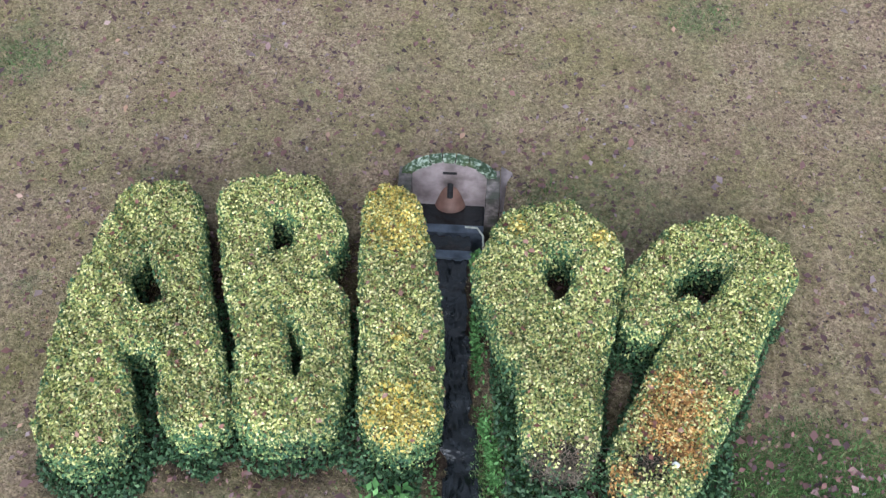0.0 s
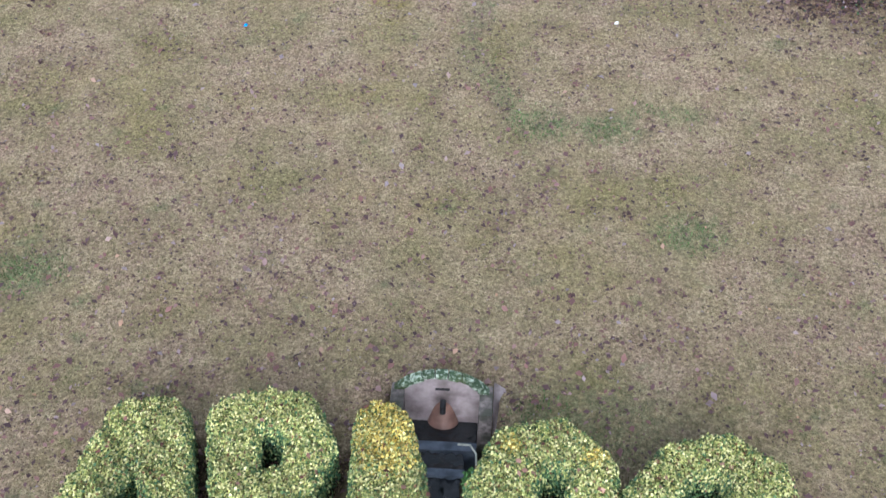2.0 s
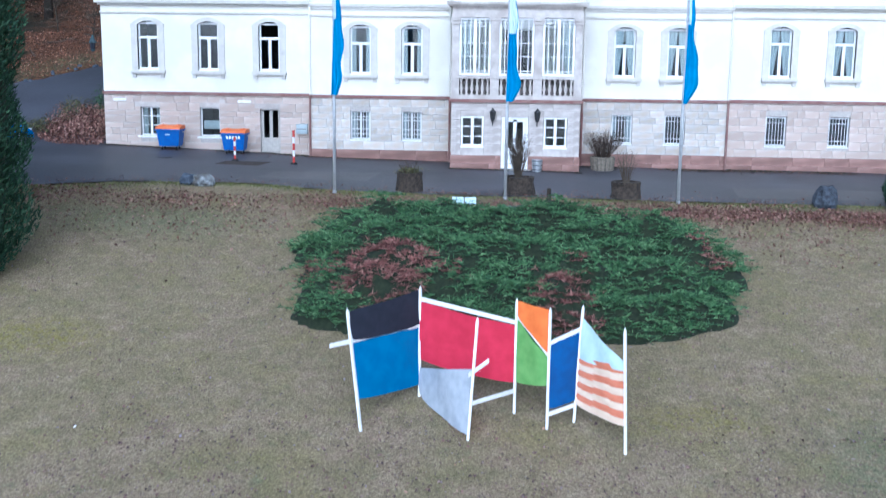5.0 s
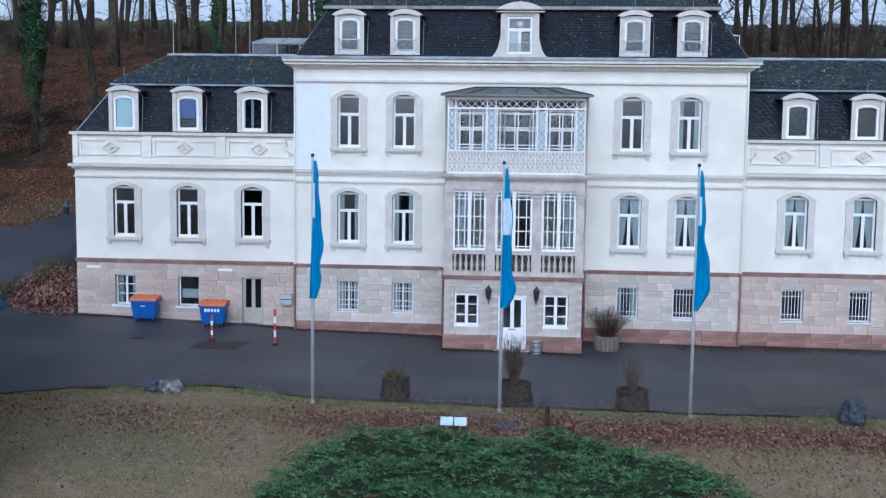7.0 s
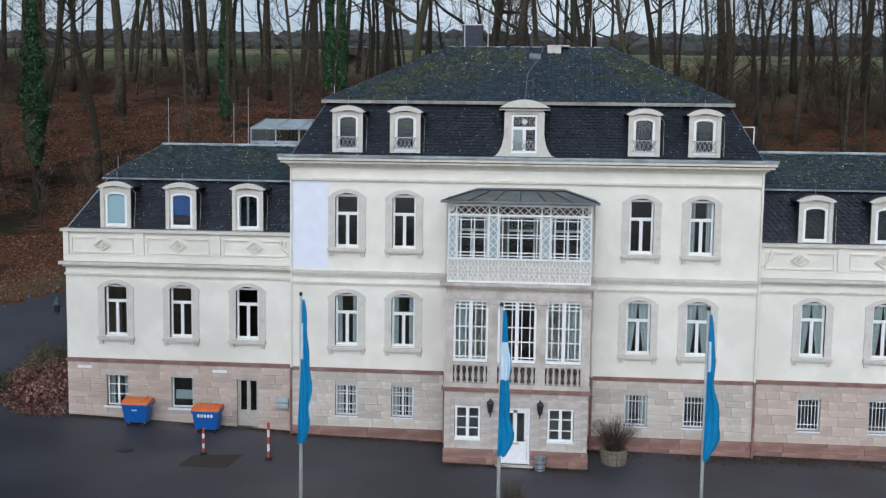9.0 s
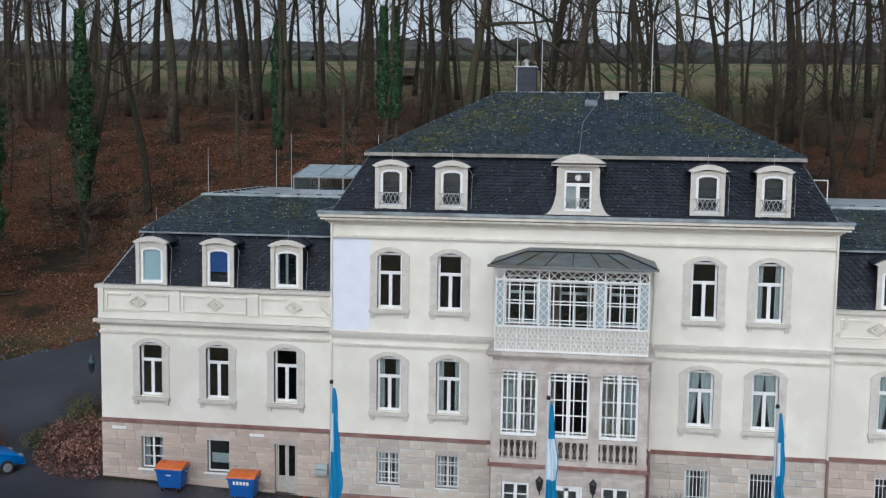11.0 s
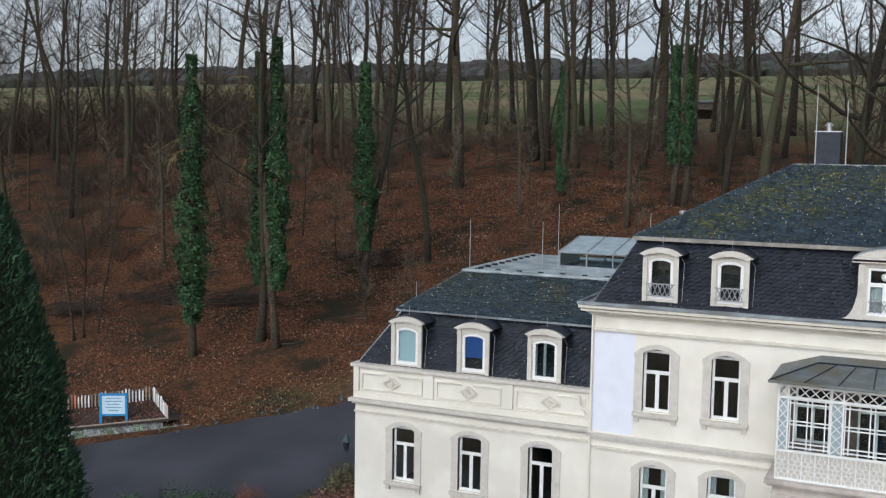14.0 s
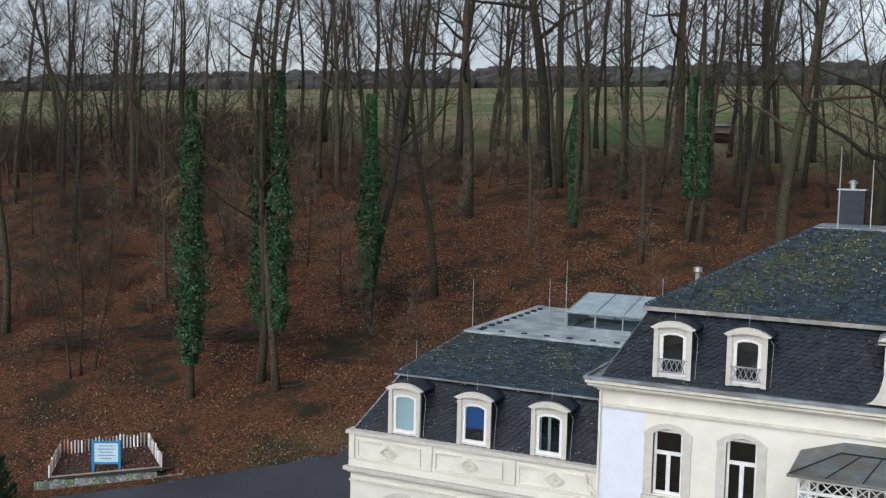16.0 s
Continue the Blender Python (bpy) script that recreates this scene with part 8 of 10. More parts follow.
part("spout", Shape().tube([(cxs + 0.02, 8.38, FZ + 0.0), (cxs + 0.02, 8.30, FZ - 0.02), (cxs + 0.02, 8.28, FZ - 0.10)], 0.035, 8), M["iron"], sp_t, "dark iron spout")
part("inscription", Shape().box(cxs - 0.07, 8.385, FZ + 0.16, cxs + 0.09, 8.398, FZ + 0.185), M["iron"], sp_t, "small dark slot")
part("basin_rim", Shape().box(cxs - half, 7.90, FZ - 0.70, cxs + half, 8.02, FZ - 0.28), M["rock_blue"], sp_t, "dark wet basin rim")
part("basin_water", Shape().box(cxs - half, 8.02, FZ - 0.66, cxs + half, 8.40, FZ - 0.36), M["water"], sp_t, "still dark water")
hose = Shape().tube([(0.06, 7.66, FZ - 0.30), (0.05, 7.84, FZ - 0.25), (-0.02, 7.96, FZ - 0.25), (-0.16, 7.98, FZ - 0.265)], 0.012, 6)
solid("hose", hose, M["lichen"], "pale hose end lying on the basin rim", "hose")
run = Shape()
rl0 = np.random.default_rng(33)
path = [(-0.33, 7.85), (-0.32, 7.4), (-0.30, 7.0), (-0.27, 6.5), (-0.24, 6.0), (-0.15, 5.5), (-0.05, 5.0), (0.02, 4.4), (0.08, 3.6), (0.1, 3.0)]
fine = [(float(np.interp(y, [p[1] for p in path[::-1]], [p[0] for p in path[::-1]])), float(y)) for y in np.arange(7.85, 3.0, -0.06)]
for i, (x, y) in enumerate(fine):
    for k in range(13):
        run.v.append((x + (k - 6) * (0.038 + 0.005 * math.sin(i * 0.35)), y, gz(x, y) - 0.21 - (0.03 if i % 9 < 4 else 0) + 0.055 * noise.noise(Vector((k * 0.75, i * 0.45, 4))) + 0.010 * noise.noise(Vector((k * 1.4, i * 1.7, 9)))))
for i in range(len(fine) - 1):
    for k in range(12):
        q = i * 13 + k
        run.f.append((q + 13, q + 14, q + 1, q))
solid("water", run, M["water"], "dark water running down a narrow stone runnel", "water", "structure", smooth=True)
for k, (yy, dz) in enumerate(((7.55, 0.0), (7.02, -0.06))):
    solid("runnel_slab", Shape().box(-0.56, yy - 0.05, gz(-0.3, yy) - 0.5, -0.06, yy + 0.05, gz(-0.3, yy) - 0.17 + dz), M["rock_blue"], "wet dark stone sill across the runnel", "stone", group="runnel sills")
# small green growth along the runnel's edges
n = 5200
yy_ = rl0.uniform(3.6, 8.0, n)
sd_r = rl0.choice([-1, 1], n)
xx_ = np.interp(yy_, [p[1] for p in path[::-1]], [p[0] for p in path[::-1]]) + sd_r * (0.27 + np.abs(rl0.normal(0, 0.06, n)) - 0.05 * rl0.random(n))
keep = np.sin(yy_ * 5 + sd_r) + rl0.normal(0, 0.5, n) > -0.3
P = np.stack([xx_, yy_, surf(xx_, yy_) + rl0.uniform(0.02, 0.12, n)], 1)[keep]
tagged(part("bank_plants", leaf_cloud(P, np.tile([0, 0, 1.0], (len(P), 1)), 0.045, 0.8, 0.6), M["weed"], None), "small green plants along the runnel", "plants", kind="stuff")
# broad-leaved plants at the foot of the letters
for x, y, size, n in ((-0.55, 4.42, 0.13, 44), (0.62, 4.15, 0.11, 18), (-0.75, 4.5, 0.11, 18)):
    r = np.random.default_rng(int(100 * (y + 5)))
    p = np.stack([x + r.normal(0, 0.12, n), y + r.normal(0, 0.10, n), ground_z(np.full(n, x), np.full(n, y)) + r.uniform(0.08, 0.28, n)], 1)
    way = np.stack([r.normal(0, 0.5, n), r.normal(0, 0.5, n) - 0.2, np.ones(n)], 1)
    t = thing("weed", (x, y, gz(x, y)), "clump of broad fresh green leaves by the hedge", "plant", "broad-leaved weeds")
    part("leaves", leaf_cloud(p, way, size, 0.3, 0.55), M["weed"], t)
    part("stems", Shape().tube([(x, y, gz(x, y) - 0.03), (x, y, gz(x, y) + 0.2)], 0.015, 5), M["grass_green"], t)

# ---- lawn: fallen leaves, blades, scraps ----
rl_ = np.random.default_rng(21)


def scatter(n, x0, x1, y0, y1, keep):
    x, y = rl_.uniform(x0, x1, n), rl_.uniform(y0, y1, n)
    k = keep(x, y)
    x, y = x[k], y[k]
    return x, y


def clump(x, y, s=0.7, seed=0):
    return np.sin(x * s + 2 * np.sin(y * s * 0.8 + seed)) * np.sin(y * s * 1.3 + 1.5 * np.sin(x * s * 0.7)) * 0.5 + 0.5


def off_road(x, y):
    return ~on_road(x, y)


lx, ly_ = scatter(108000, -10, 10, 3, 28.5, lambda x, y: (rl_.random(len(x)) < 0.15 + 0.5 * clump(x, y, 0.9) + 0.5 * (clump(x, y, 3.7, 2) > 0.62)) & (rl_.random(len(x)) < np.clip((28.5 - y) / 7, 0.25, 1)) & (np.abs(x + 0.3) > np.where(y < 8.6, 0.5, 0)))
lx2, ly2 = scatter(50000, -24, 26, 21, 45, lambda x, y: off_road(x, y) & ((np.abs(x) > 10) | (rl_.random(len(x)) < np.clip((y - 21) / 7, 0, 1))) & (rl_.random(len(x)) < 0.25 + 0.6 * clump(x, y, 0.6)))
lx, ly_ = np.concatenate([lx, lx2]), np.concatenate([ly_, ly2])
P = np.stack([lx, ly_, surf(lx, ly_) + 0.045 + rl_.uniform(0, 0.03, len(lx))], 1)
sizes = np.where(ly_ < 24, rl_.choice([0.03, 0.05, 0.075, 0.105], len(lx), p=[0.44, 0.33, 0.19, 0.04]), rl_.choice([0.04, 0.06, 0.09], len(lx)))
lit = leaf_cloud(P - [0, 0, 0.02], np.tile([0, 0, 1.0], (len(P), 1)), sizes, 0.30, 0.62, 0.4)
tagged(part("leaf_litter", lit, M["fallen"], None), "scattered purple-brown fallen leaves on the lawn", "leaves", kind="stuff")


def litter_spots(x, y):
    sy_ = np.interp(x, STRIP_X, STRIP_Y) + 0.35 * np.sin(x * 1.1) * np.sin(x * 0.37 + 1)
    d = np.maximum.reduce([near_spot(x, y, 6.2, 17.3, 2.1, 1.2), near_spot(x, y, -8.2, 17.3, 1.4, 0.9), np.clip(1.25 - np.abs(y - sy_) / 1.3, 0, 1) * np.clip((x + 11) / 7, 0.42, 1), np.clip(1.1 - np.abs(y - 40.5) / 3.0, 0, 1) * 0.12])
    return off_road(x, y) & (rl_.random(len(x)) < d * np.where(y > 30, 0.35 + 0.5 * clump(x, y, 0.7), 1) * (1 - 0.75 * near_spot(x, y, 10.6, 43.9, 1.8, 0.7)))


for tx, ty, sx_, sy_ in ((5.9, 17.2, 1.1, 0.75), (-8.3, 17.2, 0.8, 0.5), (4.4, 4.6, 1.2, 1.0), (0.0, 9.1, 1.6, 0.6)):
    n = 2800 if ty > 10 else 240
    qx, qy = tx + rl_.normal(0, sx_, n), ty + rl_.normal(0, sy_, n)
    P = np.stack([qx, qy, surf(qx, qy) + 0.05 + rl_.uniform(0, 0.05, n)], 1)
    tagged(part("leaf_drift", leaf_cloud(P, np.tile([0, 0, 1.0], (n, 1)), rl_.choice([0.05, 0.07, 0.10], n), 0.4, 0.65, 0.4), M["fallen_dark"] if ty > 10 else M["fallen"], None), "drift of dark purple-brown fallen leaves", "leaves", kind="stuff")
qx, qy = scatter(170000, -24, 26, 37, 45.5, litter_spots)
P = np.stack([qx, qy, surf(qx, qy) + 0.04 + rl_.uniform(0, 0.03, len(qx))], 1)
tagged(part("red_leaf_litter", leaf_cloud(P, np.tile([0, 0, 1.0], (len(P), 1)), np.where(qy < 25, 0.07, 0.095), 0.45, 0.7, 0.5), M["fallen_red"], None), "dense strip of reddish-brown fallen leaves", "leaves", kind="stuff")
bx, by_ = scatter(260000, -8, 8, 3, 17, lambda x, y: rl_.random(len(x)) < np.clip(1.25 - (y - 3) / 16, 0.3, 1))
P = np.stack([bx, by_, surf(bx, by_) - 0.005], 1)
tagged(part("dry_grass", blades(P, 0.05, 1.3, 0.0055), M["grass"], None), "short straw-coloured winter grass", "grass", kind="stuff")


def green_spots(x, y):
    d = np.maximum.reduce([near_path(x, y, TRAIL_A, 0.24) * 0.45, near_spot(x, y, 0.75, 13.4, 0.6, 0.5), near_spot(x, y, 1.7, 13.35, 0.6, 0.4), near_path(x, y, TRAIL_B, 0.3) * 0.42, near_path(x, y, TRAIL_C, 0.45) * 0.6, near_spot(x, y, 2.75, 11.3, 0.6, 0.45), near_spot(x, y, -5.8, 10.1, 0.7, 0.5),
                           near_spot(x, y, 0, 3.6, 5.5, 1.2), near_spot(x, y, 3.2, 4.3, 1.6, 1.5), near_spot(x, y, 0.3, 4.8, 0.45, 1.1) * 1.2, near_spot(x, y, 0.75, 8.2, 0.5, 0.5)])
    return (rl_.random(len(x)) < d) & (np.abs(x + 0.25) > 0.22)


ex, ey = scatter(70000, -20, 24, 41.5, 46, lambda x, y: off_road(x, y) & (rl_.random(len(x)) < np.clip(1.2 - np.abs(y - np.interp(x, FRONT_X, FRONT_Y) + 0.45) / 0.65, 0.04, 1) * (0.35 + 0.65 * clump(x, y, 0.8))))
P = np.stack([ex, ey, surf(ex, ey) - 0.005], 1)
tagged(part("verge_grass", blades(P, 0.10, 0.9, 0.012), M["grass_verge"], None), "yellowish-green grass along the edge of the asphalt", "grass", kind="stuff")
bx, by_ = scatter(150000, -9, 8, 2.6, 25, green_spots)
cx_, cy_ = scatter(60000, -0.2, 4.8, 3.4, 5.8, green_spots)
bx, by_ = np.concatenate([bx, cx_]), np.concatenate([by_, cy_])
P = np.stack([bx, by_, surf(bx, by_) - 0.005], 1)
tagged(part("green_grass", blades(P, 0.07, 0.7, 0.008), M["grass_green"], None), "patches of fresh green grass", "grass", kind="stuff")
for x, y, mat, lab in ((-4.0, 15.5, "car_blue", "scrap of turquoise litter on the lawn"), (2.0, 15.9, "white", "small white scrap on the lawn"), (5.9, 20.0, "white", "small white scrap on the lawn"), (5.3, 18.7, "white", "small white scrap on the lawn"), (-9.6, 27.4, "white", "small white scrap on the lawn")):
    z = gz(x, y)
    solid("litter_scrap", Shape().add([(x - 0.035, y - 0.02, z + 0.03), (x + 0.03, y - 0.025, z + 0.04), (x + 0.035, y + 0.025, z + 0.06), (x - 0.025, y + 0.03, z + 0.05), (x, y, z + 0.08)], [(0, 1, 4), (1, 2, 4), (2, 3, 4), (3, 0, 4), (3, 2, 1, 0)]), M[mat], lab, "litter", group="scraps of litter")
zs = gz(1.85, 4.72) + HEDGE_H + 0.03
solid("litter_scrap", Shape().lathe(1.85, 4.72, [(0.025, zs - 0.02), (0.035, zs), (0.02, zs + 0.02)], 8), M["white"], "small white scrap on the hedge", "litter", group="scraps of litter")


def young_tree(x, y, h, seed):
    z = gz(x, y)
    t = thing("young_tree", (x, y, z), "young bare tree with several pale slender stems", "tree", "young lawn trees")
    r = random.Random(seed)
    tw = Shape()
    for k in range(7):
        a = r.uniform(0, 2 * math.pi)
        pts = [Vector((x + 0.06 * math.cos(a), y + 0.06 * math.sin(a), z - 0.1))]
        for j in range(1, 6):
            u = j / 5
            pts.append(Vector((x + math.cos(a) * (0.1 + 0.75 * u) + r.uniform(-0.08, 0.08), y + math.sin(a) * (0.1 + 0.75 * u) + r.uniform(-0.08, 0.08), z + h * u * r.uniform(0.9, 1.0))))
        part("stem", Shape().tube(pts, [0.026, 0.020, 0.015, 0.011, 0.007, 0.004], 6), M["palebark"], t, "", True)
        for j in range(34):
            i = r.choice((1, 2, 3, 4))
            p = pts[i].lerp(pts[i + 1], r.random())
            w = Vector((math.cos(a) * 0.4 + r.uniform(-0.7, 0.7), math.sin(a) * 0.4 + r.uniform(-0.7, 0.7), r.uniform(0.5, 1.2))).normalized()
            L = r.uniform(0.35, 0.9)
            q = p + w * L
            tw.tube([p, p + w * L * 0.5 + Vector((0, 0, 0.03)), q], [0.005, 0.0035, 0.002], 3, False)
            for m in range(4):
                o = p.lerp(q, r.uniform(0.3, 1))
                tw.tube([o, o + (w + Vector((r.uniform(-0.6, 0.6), r.uniform(-0.6, 0.6), 0.3))).normalized() * r.uniform(0.12, 0.3)], [0.005, 0.002], 3, False)
    tagged(part("twig_crown", tw, M["palebark"], t, "fine bare twigs"), kind="stuff")
    rr = np.random.default_rng(seed)
    n = 900
    px_, py_ = x + rr.normal(-0.3 * np.sign(x), 0.5, n), y + rr.normal(0.1, 0.35, n)
    tagged(part("low_leaves", leaf_cloud(np.stack([px_, py_, ground_z(px_, py_) + rr.uniform(0.02, 0.28, n)], 1), np.tile([0, 0, 1.0], (n, 1)), 0.06, 0.9), M["shrub_green"], t, "dark low growth round the foot"), kind="stuff")


young_tree(-8.1, 17.1, 1.8, 4)
young_tree(6.5, 17.1, 2.2, 9)


# ---- conifers and shrubs ----
def conifer(x, y, prof, count, size, seed, label):
    z = gz(x, y)
    t = thing("conifer", (x, y, z), label, "tree")
    part("trunk", Shape().tube([(x, y, z - 0.2), (x, y, prof[-1][0] * 0.9)], [0.28, 0.06], 8), M["bark"], t)
    zs_, rs = [p[0] for p in prof], [p[1] for p in prof]
    sides, rows = 22, 26
    s = Shape()
    for i in range(rows + 1):
        zz_ = zs_[0] + (zs_[-1] - zs_[0]) * i / rows
        for k in range(sides):
            a = 2 * math.pi * k / sides
            rad = float(np.interp(zz_, zs_, rs)) * 0.88 * (1 + 0.10 * noise.noise(Vector((3 * math.cos(a), 3 * math.sin(a), zz_ * 0.8 + seed))))
            s.v.append((x + rad * math.cos(a), y + rad * math.sin(a), zz_))
    for i in range(rows):
        for k in range(sides):
            s.f.append((i * sides + k, i * sides + (k + 1) % sides, (i + 1) * sides + (k + 1) % sides, (i + 1) * sides + k))
    part("inner_crown", s, M["hedge_core"], t, "solid crown core, shade between sprays put into its colour", True)
    r = np.random.default_rng(seed)
    zz_ = r.uniform(zs_[0], zs_[-1], count * 2)
    rad = np.interp(zz_, zs_, rs)
    ok = r.random(count * 2) < rad / max(rs)
    zz_, rad = zz_[ok], rad[ok]
    a = r.uniform(0, 2 * math.pi, len(zz_))
    lump = np.array([noise.noise(Vector((2.2 * math.cos(q), 2.2 * math.sin(q), w * 0.55 + seed))) for q, w in zip(a, zz_)])
    rr = rad * (1 + 0.22 * lump) * r.uniform(0.86, 1.06, len(a))
    p = np.stack([x + rr * np.cos(a), y + rr * np.sin(a), zz_], 1)
    way = np.stack([np.cos(a) * 0.7, np.sin(a) * 0.7, np.full(len(a), 0.9)], 1)
    tagged(part("sprays", blades(p, size, 0.4, size * 0.17, way), M["cypress"], t, "dense dark green sprays"), kind="stuff")


conifer(-17.3, 34.5, [(-2.9, 2.2), (-1.5, 2.7), (1.5, 3.1), (5.5, 2.95), (10.0, 2.3), (13.0, 1.85), (15.6, 1.15), (17.4, 0.05)], 60000, 0.17, 3, "tall dark green columnar cypress at the lawn's edge")
conifer(14.7, 44.3, [(-1.3, 0.6), (-0.6, 0.85), (0.2, 0.6), (0.9, 0.1)], 2500, 0.16, 8, "small dwarf conifer at the road's edge")


def leafy_shrub(x, y, rx, ry, h, count, mat, label, size=0.07, seed=1, z=None):
    z = gz(x, y) if z is None else z
    t = thing("shrub", (x, y, z), label, "shrub")
    r = np.random.default_rng(seed)
    a, b, u = r.uniform(0, 2 * math.pi, count), np.arccos(r.uniform(0, 1, count)), r.uniform(0.75, 1.05, count)
    lump = 1 + 0.25 * np.sin(3 * a + seed) * np.sin(2.5 * b) + 0.12 * np.sin(7 * a)
    p = np.stack([x + rx * lump * u * np.sin(b) * np.cos(a), y + ry * lump * u * np.sin(b) * np.sin(a), z + h * lump * u * np.cos(b)], 1)
    nrm = np.stack([np.sin(b) * np.cos(a), np.sin(b) * np.sin(a), np.cos(b) + 0.3], 1)
    tagged(part("foliage", leaf_cloud(p, nrm, size, 0.6), mat, t), kind="stuff")
    part("twigs", bare_shrub(x, y, z, h * 0.95, max(rx, ry) * 0.9, 36, seed, M["brush"], 0.012, 4), M["brush"], t, "brown inner twigs")


# island bed by the wing's corner
leafy_shrub(-22.6, 60.2, 1.9, 1.7, 1.35, 4200, M["fallen_red"], "low rounded shrub smothered in brown leaves", 0.13, 3)
leafy_shrub(-22.2, 64.6, 1.7, 1.6, 1.5, 2600, M["shrub_green"], "evergreen shrub beside the wing wall", 0.12, 5)
leafy_shrub(-24.3, 63.4, 1.1, 1.5, 1.1, 1800, M["shrub_olive"], "loose olive shrub in the island bed", 0.10, 6)
leafy_shrub(-21.6, 67.0, 1.2, 1.4, 1.6, 1500, M["shrub_olive"], "straggly olive shrub by the wall", 0.10, 7)
leafy_shrub(-25.2, 60.6, 0.7, 1.4, 0.7, 1200, M["shrub_olive"], "low yellowish shrub at the bed's rim", 0.09, 8)
bx, by_ = scatter(9000, -26, -20.4, 56.6, 68, lambda x, y: np.hypot((x + 20.5) / 5.0, (y - 61.8) / 5.4) < 1)
P = np.stack([bx, by_, surf(bx, by_) + 0.09 + rl_.uniform(0, 0.12, len(bx))], 1)
tagged(part("bed_leaf_litter", leaf_cloud(P, np.tile([0, 0, 1.0], (len(P), 1)), 0.13, 0.5, 0.7), M["fallen_red"], None), "thick brown leaves covering the island bed", "leaves", kind="stuff")
leafy_shrub(-29.2, 57.6, 2.2, 1.6, 1.5, 3600, M["shrub_green"], "dark evergreen hedge shrub by the drive", 0.12, 11)
leafy_shrub(-31.6, 56.2, 1.8, 1.6, 1.2, 2600, M["shrub_green"], "dark evergreen shrub by the drive", 0.12, 13)
leafy_shrub(-27.3, 59.2, 1.0, 0.8, 1.35, 2600, M["heather"], "clipped russet shrub beside the drive", 0.08, 12)


# ---- parked car ----
def car(x, y, heading):
    z = gz(x, y) + 0.01
    t = new("car")
    tagged(t, "bright blue compact car parked by the drive", "car")
    prof = [(-2.05, 0.32), (-2.10, 0.62), (-1.98, 0.98), (-1.65, 1.10), (-1.45, 1.36), (-0.75, 1.47), (0.05, 1.46), (0.55, 1.30), (1.05, 1.00), (1.75, 0.86), (2.05, 0.66), (2.10, 0.34)]

    def body(widths):
        s = Shape()
        n = len(prof)
        cols = [-1.0, -0.86, 0.0, 0.86, 1.0]
        for c in cols:
            for (px_, pz_), w in zip(prof, widths):
                s.v.append((px_, c * w, pz_ - (0.05 if abs(c) > 0.9 and pz_ > 0.5 else 0)))
        for c in range(4):
            for i in range(n - 1):
                q = c * n + i
                s.f.append((q, q + n, q + n + 1, q + 1))
        s.f.append(tuple(range(n)))
        s.f.append(tuple(range(5 * n - 1, 4 * n - 1, -1)))
        return s

    w_body = [0.80, 0.86, 0.86, 0.80, 0.68, 0.62, 0.62, 0.68, 0.80, 0.84, 0.80, 0.76]
    part("body", body(w_body), M["car_blue"], t, "", True)
    glass = Shape()
    glass.add([(0.12, -0.585, 1.44), (0.12, 0.585, 1.44), (0.55, 0.63, 1.305), (0.55, -0.63, 1.305), (1.02, 0.74, 1.025), (1.02, -0.74, 1.025)], [(0, 1, 2, 3), (3, 2, 4, 5)])
    part("windscreen", Shape().add([(v[0] + 0.015, v[1], v[2] + 0.02) for v in glass.v], glass.f), M["car_glass"], t, "dark windscreen")
    part("rear_window", Shape().add([(-1.62, -0.70, 1.13), (-1.62, 0.70, 1.13), (-1.45, 0.62, 1.38), (-1.45, -0.62, 1.38)], [(3, 2, 1, 0)]), M["car_glass"], t, "dark rear window")
    for sd in (-1, 1):
        for xa, xb in ((-1.35, -0.55), (-0.48, 0.45)):
            part("side_window", Shape().add([(xa - 0.1, sd * 0.815, 1.02), (xb + 0.25, sd * 0.825, 1.02), (xb - 0.05, sd * 0.665, 1.36), (xa + 0.1, sd * 0.66, 1.36)], [(0, 1, 2, 3) if sd < 0 else (3, 2, 1, 0)]), M["car_glass"], t, "tinted side window")
        part("mirror", Shape().box(0.55, sd * 0.92 - 0.09, 0.98, 0.70, sd * 0.92 + 0.09, 1.10), M["car_blue"], t)
        part("headlight", Shape().box(1.86, sd * 0.62 - 0.14, 0.66, 2.06, sd * 0.62 + 0.14, 0.76), M["flatroof"], t, "clear headlight")
        part("tail_light", Shape().box(-2.10, sd * 0.70 - 0.10, 0.74, -2.02, sd * 0.70 + 0.10, 0.92), M["red"], t, "red tail light")
        for wx in (-1.30, 1.30):
            w = part("wheel", Shape().tube([(wx, sd * 0.88, 0.31), (wx, sd * 0.66, 0.31)], 0.31, 20), M["rubber"], t)
            part("rim", Shape().tube([(wx, sd * 0.895, 0.31), (wx, sd * 0.87, 0.31)], 0.20, 14), M["steel"], w, "alloy rim")
    part("bumper", Shape().box(2.02, -0.74, 0.28, 2.13, 0.74, 0.52), M["car_blue"], t)
    t.matrix_basis = pose(x, y, z, 0, 0, heading)


car(-26.1, 56.2, 52)

# ---- picket enclosure with notice board ----
P0, P1, P2, P3 = Vector((-43.46, 63.3, 0.90)), Vector((-38.1, 66.4, 1.50)), Vector((-40.87, 68.43, 1.88)), Vector((-45.5, 66.18, 1.20))
pic = thing("picket_enclosure", P0, "small enclosure of worn white and coloured pickets on a leafy bank", "fence")
bank = Shape().add([tuple(P0), tuple(P1), tuple(P2), tuple(P3), (-43.30, 63.0, 0.84), (-37.94, 66.1, 1.44), (-45.6, 64.8, 0.50), (-37.4, 67.4, 1.4)], [(0, 1, 2, 3), (4, 5, 1, 0), (6, 4, 0, 3), (5, 7, 2, 1)])
part("bank", bank, M["soil"], pic, "dark earth bank strewn with leaves")
